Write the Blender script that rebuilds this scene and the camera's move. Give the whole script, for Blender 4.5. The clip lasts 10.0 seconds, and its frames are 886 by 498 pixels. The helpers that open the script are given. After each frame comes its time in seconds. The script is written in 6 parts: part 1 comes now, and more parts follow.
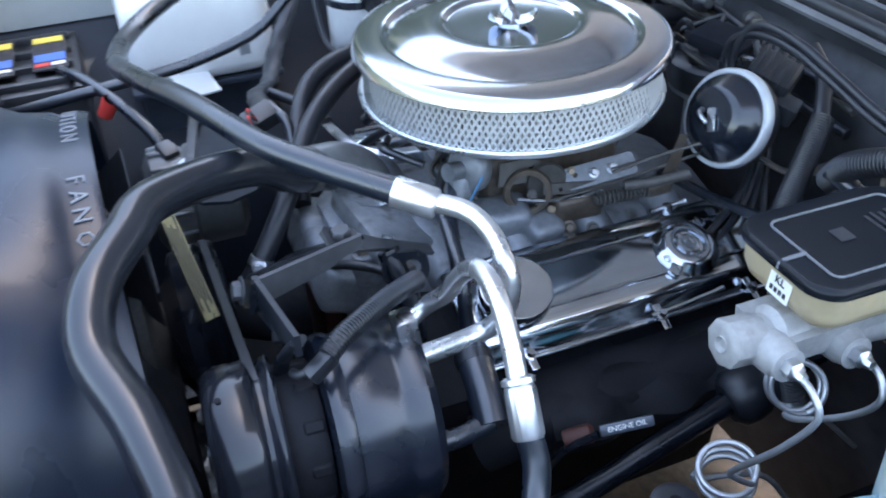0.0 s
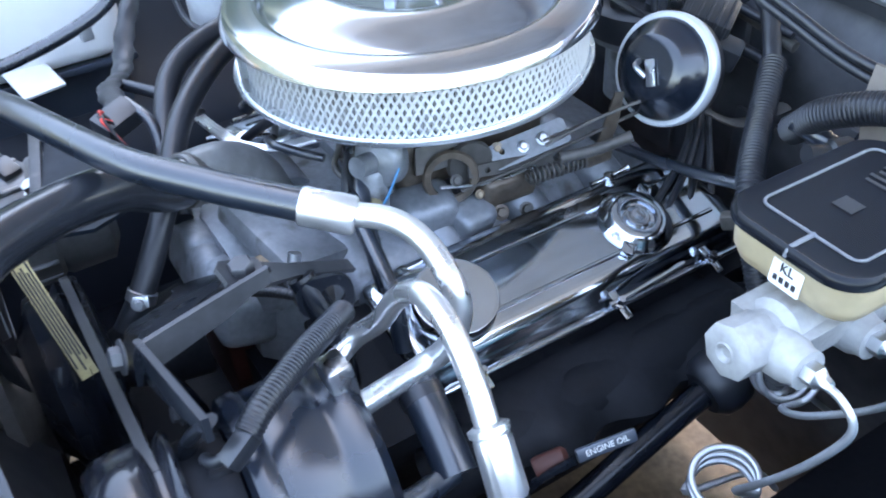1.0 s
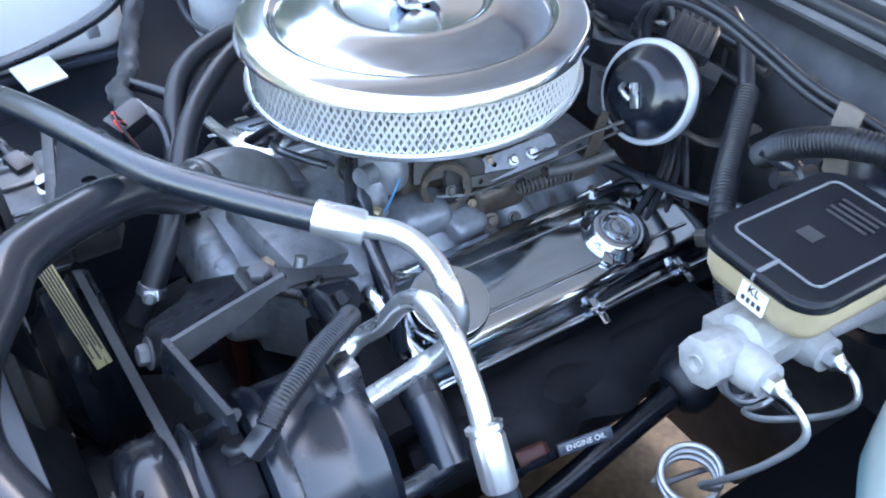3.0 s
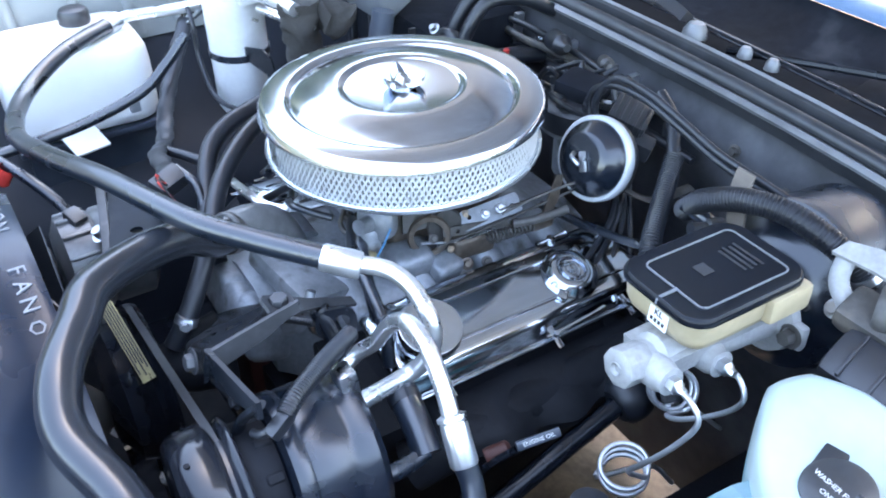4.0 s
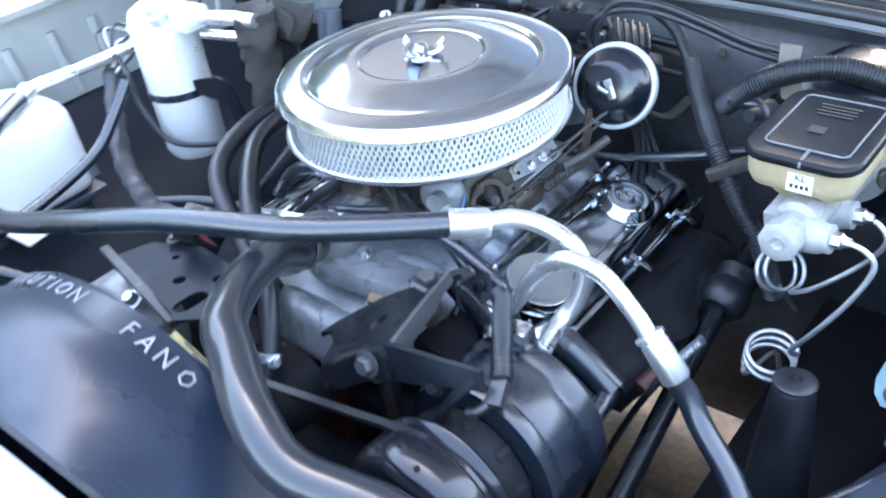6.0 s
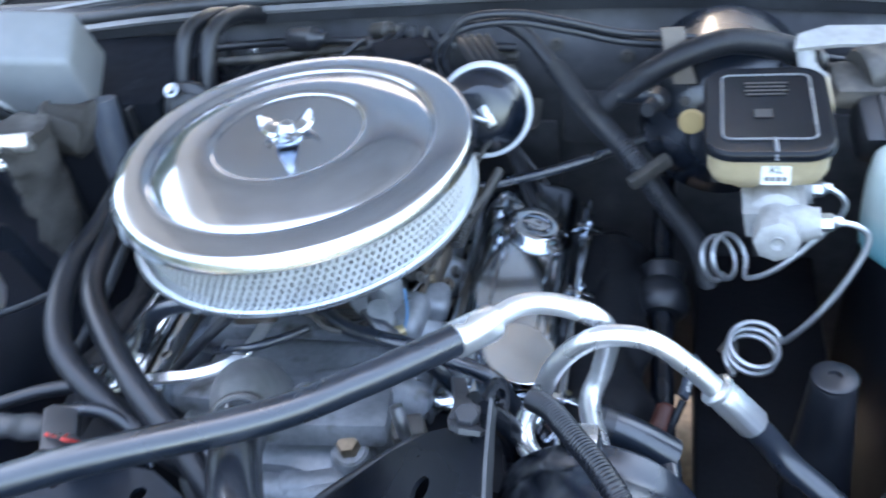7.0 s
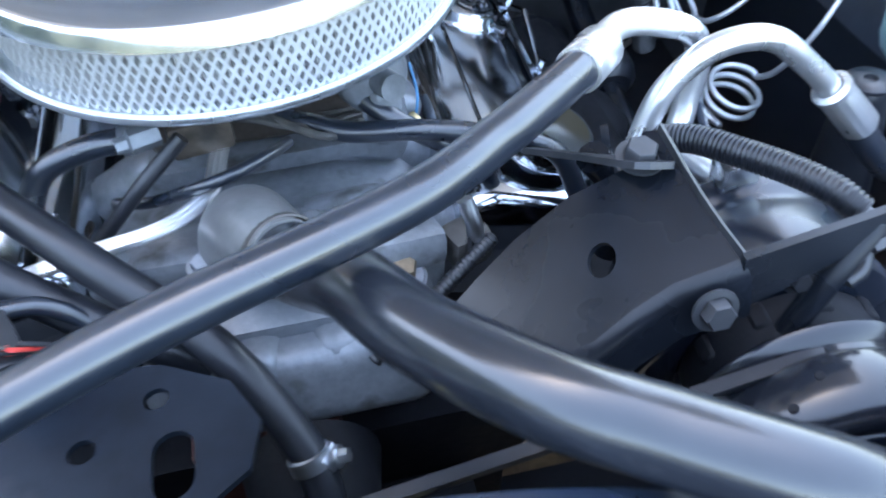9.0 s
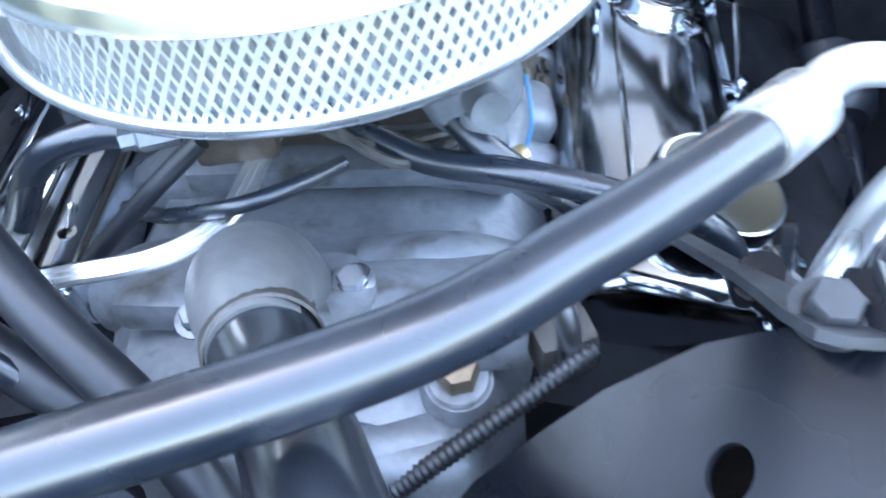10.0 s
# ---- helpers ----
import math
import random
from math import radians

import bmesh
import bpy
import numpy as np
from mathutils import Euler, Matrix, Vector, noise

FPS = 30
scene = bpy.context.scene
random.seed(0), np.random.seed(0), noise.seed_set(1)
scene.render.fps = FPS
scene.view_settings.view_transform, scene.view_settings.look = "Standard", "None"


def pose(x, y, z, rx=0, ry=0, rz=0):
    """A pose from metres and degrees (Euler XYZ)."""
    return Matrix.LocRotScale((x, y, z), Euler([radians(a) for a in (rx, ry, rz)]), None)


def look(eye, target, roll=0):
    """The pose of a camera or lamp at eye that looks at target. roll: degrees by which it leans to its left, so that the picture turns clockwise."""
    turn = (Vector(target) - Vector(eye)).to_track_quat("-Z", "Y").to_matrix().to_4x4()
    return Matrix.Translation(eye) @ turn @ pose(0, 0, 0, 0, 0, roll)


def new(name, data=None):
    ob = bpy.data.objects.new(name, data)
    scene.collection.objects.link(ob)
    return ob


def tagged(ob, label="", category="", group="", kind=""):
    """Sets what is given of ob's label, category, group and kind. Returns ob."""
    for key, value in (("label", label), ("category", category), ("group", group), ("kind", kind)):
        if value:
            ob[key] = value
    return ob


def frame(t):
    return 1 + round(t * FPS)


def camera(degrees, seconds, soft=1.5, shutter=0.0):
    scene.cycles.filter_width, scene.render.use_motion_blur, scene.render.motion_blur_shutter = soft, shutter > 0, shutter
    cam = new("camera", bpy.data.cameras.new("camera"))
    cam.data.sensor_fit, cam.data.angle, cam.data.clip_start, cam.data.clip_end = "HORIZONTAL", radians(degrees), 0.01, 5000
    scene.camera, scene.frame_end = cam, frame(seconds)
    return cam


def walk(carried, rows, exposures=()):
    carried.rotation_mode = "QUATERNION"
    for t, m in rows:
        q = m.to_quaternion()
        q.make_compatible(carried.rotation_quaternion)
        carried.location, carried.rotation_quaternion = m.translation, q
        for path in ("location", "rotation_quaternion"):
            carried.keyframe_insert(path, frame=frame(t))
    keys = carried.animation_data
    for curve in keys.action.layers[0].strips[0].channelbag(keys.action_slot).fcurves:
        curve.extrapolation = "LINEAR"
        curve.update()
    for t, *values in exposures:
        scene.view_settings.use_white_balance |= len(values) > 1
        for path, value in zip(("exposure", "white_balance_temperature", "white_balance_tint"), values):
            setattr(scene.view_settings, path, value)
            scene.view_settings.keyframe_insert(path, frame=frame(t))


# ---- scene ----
cam = camera(52.45, 10.0, soft=1.9, shutter=0.4)
walk(cam, [
    (0.0, look((0.8688, -0.4174, 0.4108), (0.1062, -0.1307, -0.1690), -2.28)),
    (0.5, look((0.7820, -0.4315, 0.3795), (0.0732, -0.0594, -0.2198), -3.14)),
    (1.0, look((0.7175, -0.3874, 0.3638), (0.0403, -0.0033, -0.2638), -3.60)),
    (1.5, look((0.6659, -0.3366, 0.3325), (0.0002, 0.0414, -0.3109), -2.39)),
    (2.0, look((0.6531, -0.3184, 0.3372), (-0.0085, 0.0540, -0.3136), -1.08)),
    (2.5, look((0.6717, -0.3668, 0.3689), (0.0285, 0.0305, -0.2856), 0.09)),
    (2.7, look((0.6931, -0.3875, 0.3905), (0.0498, 0.0092, -0.2643), -0.30)),
    (3.8, look((0.8600, -0.4952, 0.5109), (0.1870, -0.0581, -0.0857), -0.21)),
    (4.0, look((0.8887, -0.4928, 0.5302), (0.2050, -0.0685, -0.0635), -0.51)),
    (4.5, look((0.9049, -0.4661, 0.5138), (0.1857, -0.0922, -0.0719), -1.79)),
    (5.0, look((0.8881, -0.4860, 0.4777), (0.1533, -0.1485, -0.1106), -6.03)),
    (5.2, look((0.8638, -0.5762, 0.4656), (0.1516, -0.1867, -0.1184), -7.43)),
    (6.3, look((0.5286, -0.7447, 0.4465), (0.0606, -0.0773, -0.1327), -8.04)),
    (6.5, look((0.4149, -0.7037, 0.4550), (0.0247, -0.0082, -0.1484), -8.95)),
    (7.0, look((0.3676, -0.6806, 0.4699), (0.1146, 0.0586, -0.1543), -11.05)),
    (7.5, look((0.1597, -0.7909, 0.5036), (0.2509, -0.0329, -0.1423), -3.65)),
    (8.0, look((0.0289, -0.8741, 0.5229), (0.2023, -0.0840, -0.0651), -2.19)),
    (8.5, look((-0.0103, -0.7633, 0.4268), (0.1685, -0.0360, -0.2359), -2.36)),
    (9.0, look((0.0446, -0.6249, 0.2925), (0.1603, 0.0564, -0.4303), -3.73)),
    (9.5, look((0.1506, -0.5178, 0.2339), (0.0999, 0.1538, -0.5053), -9.98)),
    (10.0, look((0.1281, -0.4543, 0.2034), (0.0144, 0.2042, -0.5406), -8.47)),
], exposures=[(0.0, 2.96, 7440, 13), (0.5, 3.38, 7450, 13), (1.0, 3.61, 7440, 13), (2.0, 3.53, 7400, 13), (4.5, 3.70, 7280, 13), (5.0, 3.78, 7310, 13), (6.3, 3.83, 7430, 11.5), (6.5, 3.73, 7430, 11.5), (7.0, 3.46, 7390, 11.5), (7.5, 3.54, 7400, 11.5), (8.0, 3.62, 7400, 11.5), (9.0, 3.73, 7410, 11.5), (9.5, 3.96, 7410, 11.5), (10.0, 4.29, 7410, 11.5)])

# ---- world and sun ----
world = bpy.data.worlds.new("daylight")
scene.world = world
world.use_nodes = True
wn = world.node_tree
sky = wn.nodes.new("ShaderNodeTexSky")
sky.sky_type = "NISHITA"
sky.sun_disc = False
sky.dust_density = 1.4
sky.air_density = 1.2
sky.sun_elevation = radians(60)
sky.sun_rotation = radians(-15)
wn.links.new(sky.outputs[0], wn.nodes["Background"].inputs[0])
wn.nodes["Background"].inputs[1].default_value = 0.15
sun = new("sun", bpy.data.lights.new("sun", "SUN"))
sun.data.energy = 3.2
sun.data.angle = radians(0.6)
sun.data.color = (1.0, 0.95, 0.87)
az, el = radians(-15), radians(60)
sun.matrix_world = look((0, 0, 5), Vector((0, 0, 5)) - Vector((math.sin(az) * math.cos(el), math.cos(az) * math.cos(el), math.sin(el))))

# ---- materials ----
def material(name, colour, rough=0.5, metal=0.0, vary=0.15, grain=60.0, bump=0.0, coat=0.0, spots=None, spread=0.12, sss=0.0, spec=0.5, spun=0.0):
    """A surface with stains at a large scale, grain at a small one, uneven gloss and a fine relief."""
    m = bpy.data.materials.new(name)
    m.use_nodes = True
    nt = m.node_tree
    b = nt.nodes["Principled BSDF"]
    b.inputs["Metallic"].default_value = metal
    geo = nt.nodes.new("ShaderNodeTexCoord")
    big, small = nt.nodes.new("ShaderNodeTexNoise"), nt.nodes.new("ShaderNodeTexNoise")
    big.inputs["Scale"].default_value, small.inputs["Scale"].default_value = grain * 0.16, grain
    big.inputs["Detail"].default_value, small.inputs["Detail"].default_value = 5, 4
    for n in (big, small):
        nt.links.new(geo.outputs["Object"], n.inputs["Vector"])
    ramp = nt.nodes.new("ShaderNodeMapRange")
    ramp.inputs[1].default_value, ramp.inputs[2].default_value = 0.3, 0.7
    ramp.inputs[3].default_value, ramp.inputs[4].default_value = 1 - vary, 1 + vary
    add = nt.nodes.new("ShaderNodeMath")
    add.operation = "MULTIPLY_ADD"
    add.inputs[1].default_value = 0.35
    nt.links.new(small.outputs["Fac"], add.inputs[0])
    mix = nt.nodes.new("ShaderNodeMath")
    mix.operation = "MULTIPLY"
    mix.inputs[1].default_value = 0.65
    nt.links.new(big.outputs["Fac"], mix.inputs[0])
    nt.links.new(mix.outputs[0], add.inputs[2])
    nt.links.new(add.outputs[0], ramp.inputs[0])
    tint = nt.nodes.new("ShaderNodeVectorMath")
    tint.operation = "SCALE"
    tint.inputs[0].default_value = colour
    nt.links.new(ramp.outputs[0], tint.inputs["Scale"])
    last = tint.outputs[0]
    if spots:
        over = nt.nodes.new("ShaderNodeMix")
        over.data_type = "RGBA"
        cut = nt.nodes.new("ShaderNodeMapRange")
        cut.inputs[1].default_value, cut.inputs[2].default_value = spots[1], spots[1] + 0.12
        nt.links.new(big.outputs["Fac"], cut.inputs[0])
        nt.links.new(cut.outputs[0], over.inputs[0])
        nt.links.new(last, over.inputs[6])
        over.inputs[7].default_value = (*spots[0], 1)
        last = over.outputs[2]
    nt.links.new(last, b.inputs["Base Color"])
    gloss = nt.nodes.new("ShaderNodeMapRange")
    gloss.inputs[1].default_value, gloss.inputs[2].default_value = 0.3, 0.7
    gloss.inputs[3].default_value, gloss.inputs[4].default_value = max(0.02, rough - spread * rough * 2), min(1, rough + spread * rough * 2)
    nt.links.new(big.outputs["Fac"], gloss.inputs[0])
    nt.links.new(gloss.outputs[0], b.inputs["Roughness"])
    b.inputs["Coat Weight"].default_value = coat
    b.inputs["Specular IOR Level"].default_value = spec
    if spun:
        b.inputs["Anisotropic"].default_value = spun
        b.inputs["Anisotropic Rotation"].default_value = 0.25
        tan = nt.nodes.new("ShaderNodeTangent")
        tan.direction_type, tan.axis = "RADIAL", "Z"
        nt.links.new(tan.outputs[0], b.inputs["Tangent"])
    b.inputs["Subsurface Weight"].default_value = sss
    b.inputs["Subsurface Radius"].default_value = (0.02, 0.02, 0.02)
    if bump:
        bp = nt.nodes.new("ShaderNodeBump")
        bp.inputs["Strength"].default_value = bump
        bp.inputs["Distance"].default_value = 0.001
        nt.links.new(small.outputs["Fac"], bp.inputs["Height"])
        nt.links.new(bp.outputs[0], b.inputs["Normal"])
    return m


# both chromes tinted blue to offset warm ground bounce in their reflections
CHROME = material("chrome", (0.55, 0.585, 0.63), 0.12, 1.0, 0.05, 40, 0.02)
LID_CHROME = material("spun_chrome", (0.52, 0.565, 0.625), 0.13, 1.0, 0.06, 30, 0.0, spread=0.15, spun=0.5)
SATIN_CHROME = material("satin_chrome", (0.70, 0.74, 0.77), 0.30, 0.9, 0.05, 50, 0.02)
SCREEN = material("screen_metal", (0.61, 0.62, 0.62), 0.45, 0.25, 0.06, 200, 0.0)
PAPER = material("filter_paper", (0.44, 0.44, 0.43), 0.9, 0.0, 0.08, 160, 0.3)
ZINC = material("zinc_steel", (0.62, 0.64, 0.67), 0.32, 1.0, 0.15, 120, 0.15)
ALUMINIUM = material("bright_aluminium", (0.84, 0.85, 0.86), 0.30, 0.9, 0.06, 140, 0.12)
CAST = material("cast_aluminium", (0.255, 0.272, 0.295), 0.50, 0.5, 0.28, 150, 0.5, spots=((0.12, 0.115, 0.11), 0.58))
MC_CAST = material("master_cylinder_casting", (0.35, 0.35, 0.345), 0.55, 0.1, 0.25, 170, 0.4, spots=((0.24, 0.22, 0.20), 0.62))
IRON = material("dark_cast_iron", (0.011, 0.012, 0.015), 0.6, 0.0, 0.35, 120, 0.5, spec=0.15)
GRIME = material("grimy_metal", (0.10, 0.095, 0.09), 0.55, 0.5, 0.4, 110, 0.5, spots=((0.22, 0.19, 0.16), 0.58))
RUBBER = material("black_rubber", (0.010, 0.015, 0.024), 0.29, 0.0, 0.35, 90, 0.10, coat=0.15, spec=1.0, spots=((0.030, 0.032, 0.037), 0.62))
DULL_RUBBER = material("dull_rubber", (0.012, 0.014, 0.019), 0.38, 0.0, 0.3, 120, 0.15, spec=0.6)
BLACK = material("black_enamel", (0.007, 0.009, 0.013), 0.23, 0.0, 0.4, 45, 0.15, spec=0.30, spread=0.35, spots=((0.022, 0.026, 0.034), 0.61))
BLACK_PLASTIC = material("black_plastic", (0.016, 0.018, 0.023), 0.40, 0.0, 0.2, 110, 0.1, spec=0.8)
# blue in this base stands in for sky reflected on the black plastic
SHROUD = material("shroud_plastic", (0.010, 0.018, 0.034), 0.29, 0.0, 0.4, 40, 0.15, spec=0.55, spots=((0.034, 0.039, 0.049), 0.61))
LETTER = material("worn_raised_letter", (0.19, 0.20, 0.22), 0.5, 0.0, 0.25, 300, 0.1)
PANEL = material("dark_primer_panel", (0.044, 0.056, 0.078), 0.36, 0.0, 0.6, 22, 0.3, spec=0.9, coat=0.06, spots=((0.085, 0.098, 0.12), 0.57))
FIREWALL = material("firewall_paint", (0.060, 0.062, 0.070), 0.50, 0.0, 0.7, 34, 0.5, spec=0.45, spots=((0.15, 0.155, 0.165), 0.60))
FENDER = material("grey_green_body_paint", (0.29, 0.31, 0.305), 0.36, 0.0, 0.2, 18, 0.05, spots=((0.22, 0.235, 0.23), 0.60))
BODY = material("blue_body_paint", (0.10, 0.19, 0.33), 0.22, 0.1, 0.08, 30, 0.0, coat=0.6)
UNDERSIDE = material("bonnet_underside", (0.37, 0.48, 0.61), 0.45, 0.0, 0.25, 10, 0.1)
SUPPORT = material("light_support_paint", (0.30, 0.35, 0.40), 0.4, 0.0, 0.12, 24, 0.05)
WHITE_PLASTIC = material("white_poly_bottle", (0.84, 0.85, 0.84), 0.42, 0.0, 0.04, 40, 0.04, sss=0.15)
TANK = material("aqua_poly_tank", (0.45, 0.54, 0.53), 0.42, 0.0, 0.14, 30, 0.05, sss=0.15)


def fluid_line(m, low, high, colour):
    """Coloured fluid that shows through the lower part of a milky tank."""
    nt = m.node_tree
    b = nt.nodes["Principled BSDF"]
    co, sep = nt.nodes.new("ShaderNodeTexCoord"), nt.nodes.new("ShaderNodeSeparateXYZ")
    nt.links.new(co.outputs["Object"], sep.inputs[0])
    blur = nt.nodes.new("ShaderNodeTexNoise")
    blur.inputs["Scale"].default_value = 14
    nt.links.new(co.outputs["Object"], blur.inputs["Vector"])
    up = nt.nodes.new("ShaderNodeMath")
    up.operation = "MULTIPLY_ADD"
    up.inputs[1].default_value = 0.05
    nt.links.new(blur.outputs["Fac"], up.inputs[0])
    nt.links.new(sep.outputs[2], up.inputs[2])
    cut = nt.nodes.new("ShaderNodeMapRange")
    cut.inputs[1].default_value, cut.inputs[2].default_value = low, high
    nt.links.new(up.outputs[0], cut.inputs[0])
    mix = nt.nodes.new("ShaderNodeMix")
    mix.data_type = "RGBA"
    nt.links.new(cut.outputs[0], mix.inputs[0])
    mix.inputs[6].default_value = (*colour, 1)
    nt.links.new(b.inputs["Base Color"].links[0].from_socket, mix.inputs[7])
    nt.links.new(mix.outputs[2], b.inputs["Base Color"])


fluid_line(TANK, -0.125, -0.068, (0.12, 0.41, 0.49))
TANK_FOOT = material("aqua_poly_foot", (0.24, 0.38, 0.42), 0.42, 0.0, 0.2, 40, 0.05, sss=0.15, spots=((0.46, 0.50, 0.46), 0.58))
AMBER = material("amber_nylon", (0.44, 0.355, 0.225), 0.42, 0.0, 0.25, 60, 0.05, sss=0.1, spots=((0.30, 0.21, 0.12), 0.60))
LABEL_WHITE = material("label_paper", (0.80, 0.80, 0.77), 0.6, 0.0, 0.05, 200)
INK = material("ink", (0.02, 0.02, 0.025), 0.6, 0.0, 0.05, 200)
RED = material("red_plastic", (0.62, 0.05, 0.04), 0.45, 0.0, 0.1, 90)
YELLOW = material("yellow_label", (0.75, 0.58, 0.10), 0.5, 0.0, 0.1, 90)
BLUE_LABEL = material("blue_label", (0.06, 0.16, 0.55), 0.5, 0.0, 0.1, 90)
TEAL = material("green_wire", (0.06, 0.42, 0.38), 0.5, 0.0, 0.1, 90)
BRASS = material("aged_brass", (0.52, 0.42, 0.24), 0.42, 0.9, 0.2, 120, 0.1)
RUST_RED = material("rusty_red_paint", (0.07, 0.018, 0.012), 0.6, 0.0, 0.5, 40, 0.3)
SKY_BLOCKER = material("sky_blocker", (0.050, 0.070, 0.062), 0.9, 0.0, 0.5, 0.8, 0.0)
DIRT = material("dry_ground", (0.19, 0.13, 0.085), 0.95, 0.0, 0.6, 70, 1.0)
YELLOWED = material("yellowed_print", (0.40, 0.34, 0.17), 0.6, 0.0, 0.3, 300)
PALE_RING = material("pale_zinc_ring", (0.60, 0.63, 0.66), 0.42, 0.3, 0.12, 90, 0.1)
DUCT = material("pale_grey_duct", (0.20, 0.215, 0.23), 0.5, 0.0, 0.2, 30, 0.1)
BROWN_STEEL = material("brown_steel", (0.26, 0.20, 0.14), 0.45, 0.6, 0.4, 200, 0.2)
TAN_PLUG = material("tan_nylon", (0.42, 0.30, 0.14), 0.5, 0.0, 0.15, 100)
TINTED_GLASS = material("tinted_glass", (0.02, 0.025, 0.03), 0.04, 0.0, 0.05, 20, 0.0, spec=1.0)
GLOSS_BLACK = material("gloss_black_drum", (0.007, 0.011, 0.019), 0.24, 0.0, 0.3, 60, 0.06, spec=0.85, spots=((0.022, 0.024, 0.029), 0.62))
RAIL = material("worn_rail_metal", (0.20, 0.205, 0.215), 0.36, 0.2, 0.4, 30, 0.1, spec=0.8, spots=((0.07, 0.072, 0.078), 0.60))
DARK_CAST = material("darkened_casting", (0.20, 0.205, 0.21), 0.38, 0.5, 0.3, 90, 0.3)
FRAYED = material("frayed_insulation", (0.036, 0.034, 0.033), 0.85, 0.0, 0.5, 160, 1.0, spots=((0.085, 0.082, 0.078), 0.60))
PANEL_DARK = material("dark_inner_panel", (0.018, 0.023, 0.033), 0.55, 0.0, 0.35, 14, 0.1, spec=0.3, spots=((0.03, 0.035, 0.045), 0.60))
SATIN_WHITE = material("pale_satin_aluminium", (0.80, 0.82, 0.84), 0.42, 0.4, 0.08, 120, 0.15)
BROWN_GRIME = material("oily_brown_casting", (0.12, 0.095, 0.075), 0.42, 0.35, 0.5, 130, 0.5, spots=((0.045, 0.038, 0.032), 0.55))
MOULDED_HOSE = material("moulded_hose_rubber", (0.013, 0.016, 0.022), 0.24, 0.0, 0.3, 50, 0.08, spec=0.85, spots=((0.032, 0.034, 0.038), 0.64))
PULLEY_BLACK = material("pulley_gloss_black", (0.010, 0.012, 0.017), 0.19, 0.0, 0.3, 50, 0.06, spec=0.6, spots=((0.024, 0.026, 0.031), 0.64))
SEAL = material("perished_seal_rubber", (0.030, 0.032, 0.036), 0.42, 0.0, 0.45, 40, 0.3, spec=0.6, spots=((0.075, 0.078, 0.085), 0.60))
FOOT_POLY = material("milky_poly", (0.66, 0.71, 0.69), 0.45, 0.0, 0.1, 40, 0.05, sss=0.1, spots=((0.40, 0.31, 0.20), 0.66))
CAP_GREY = material("weathered_cap_plastic", (0.028, 0.031, 0.036), 0.42, 0.0, 0.4, 90, 0.2, spec=0.9, spots=((0.07, 0.075, 0.08), 0.60))
WORN_EDGE = material("worn_black_steel", (0.050, 0.053, 0.060), 0.42, 0.3, 0.5, 70, 0.3, spots=((0.15, 0.15, 0.155), 0.62))
COWL_DULL = material("dull_cowl_plastic", (0.014, 0.016, 0.021), 0.85, 0.0, 0.4, 50, 0.2, spec=0.05, spots=((0.04, 0.043, 0.05), 0.60))
LINE = material("steel_brake_line", (0.58, 0.60, 0.62), 0.42, 0.85, 0.12, 200, 0.1)
TAN = material("tan_bracket", (0.15, 0.125, 0.105), 0.55, 0.1, 0.2, 120, 0.2)
SOUND_PAD = material("fibre_sound_pad", (0.24, 0.31, 0.40), 0.9, 0.0, 0.3, 30, 0.3, spec=0.2)
PLATE_BLACK = material("dusty_black_plate", (0.010, 0.015, 0.023), 0.42, 0.0, 0.5, 60, 0.2, spec=0.16, spots=((0.035, 0.040, 0.050), 0.60))
LID_PLASTIC = material("reservoir_lid_plastic", (0.007, 0.009, 0.013), 0.24, 0.0, 0.3, 60, 0.05, spec=0.25)


# ---- shapes ----
def part(name, bm, mat, parent=None, label="", smooth=40):
    """One mesh object, under a thing or a part; at top level where no parent is given."""
    me = bpy.data.meshes.new(name)
    bm.normal_update()
    for f in bm.faces:
        f.smooth = True
    lim = radians(smooth)
    for e in bm.edges:
        e.smooth = not (len(e.link_faces) == 2 and e.calc_face_angle(0) > lim)
    bm.to_mesh(me)
    bm.free()
    for m in (mat if isinstance(mat, (list, tuple)) else [mat]):
        me.materials.append(m)
    ob = new(name, me)
    if parent is not None:
        ob.parent = parent
        ob.matrix_parent_inverse = parent.matrix_world.inverted()
    if label:
        ob["label"] = label
    return ob


def thing(name, at, label, category, group="", kind=""):
    ob = new(name)
    ob.empty_display_size = 0.02
    ob.location = at
    ob.matrix_world = Matrix.Translation(at)
    return tagged(ob, label, category, group, kind)


def nudge(ob, dx, dy, dz=0.0):
    """Moves a whole thing with all its parts."""
    ob.location = ob.location + Vector((dx, dy, dz))
    return ob


def spline(points, n=10):
    """Points along a smooth curve through the given ones."""
    P = [Vector(p) for p in points]
    if len(P) == 2:
        return [P[0].lerp(P[1], i / n) for i in range(n + 1)]
    Q = [2 * P[0] - P[1], *P, 2 * P[-1] - P[-2]]
    out = []
    for i in range(len(P) - 1):
        a, b, c, d = Q[i:i + 4]
        for k in range(n):
            t = k / n
            out.append(0.5 * (2 * b + (c - a) * t + (2 * a - 5 * b + 4 * c - d) * t * t + (3 * b - a - 3 * c + d) * t ** 3))
    return out + [P[-1]]


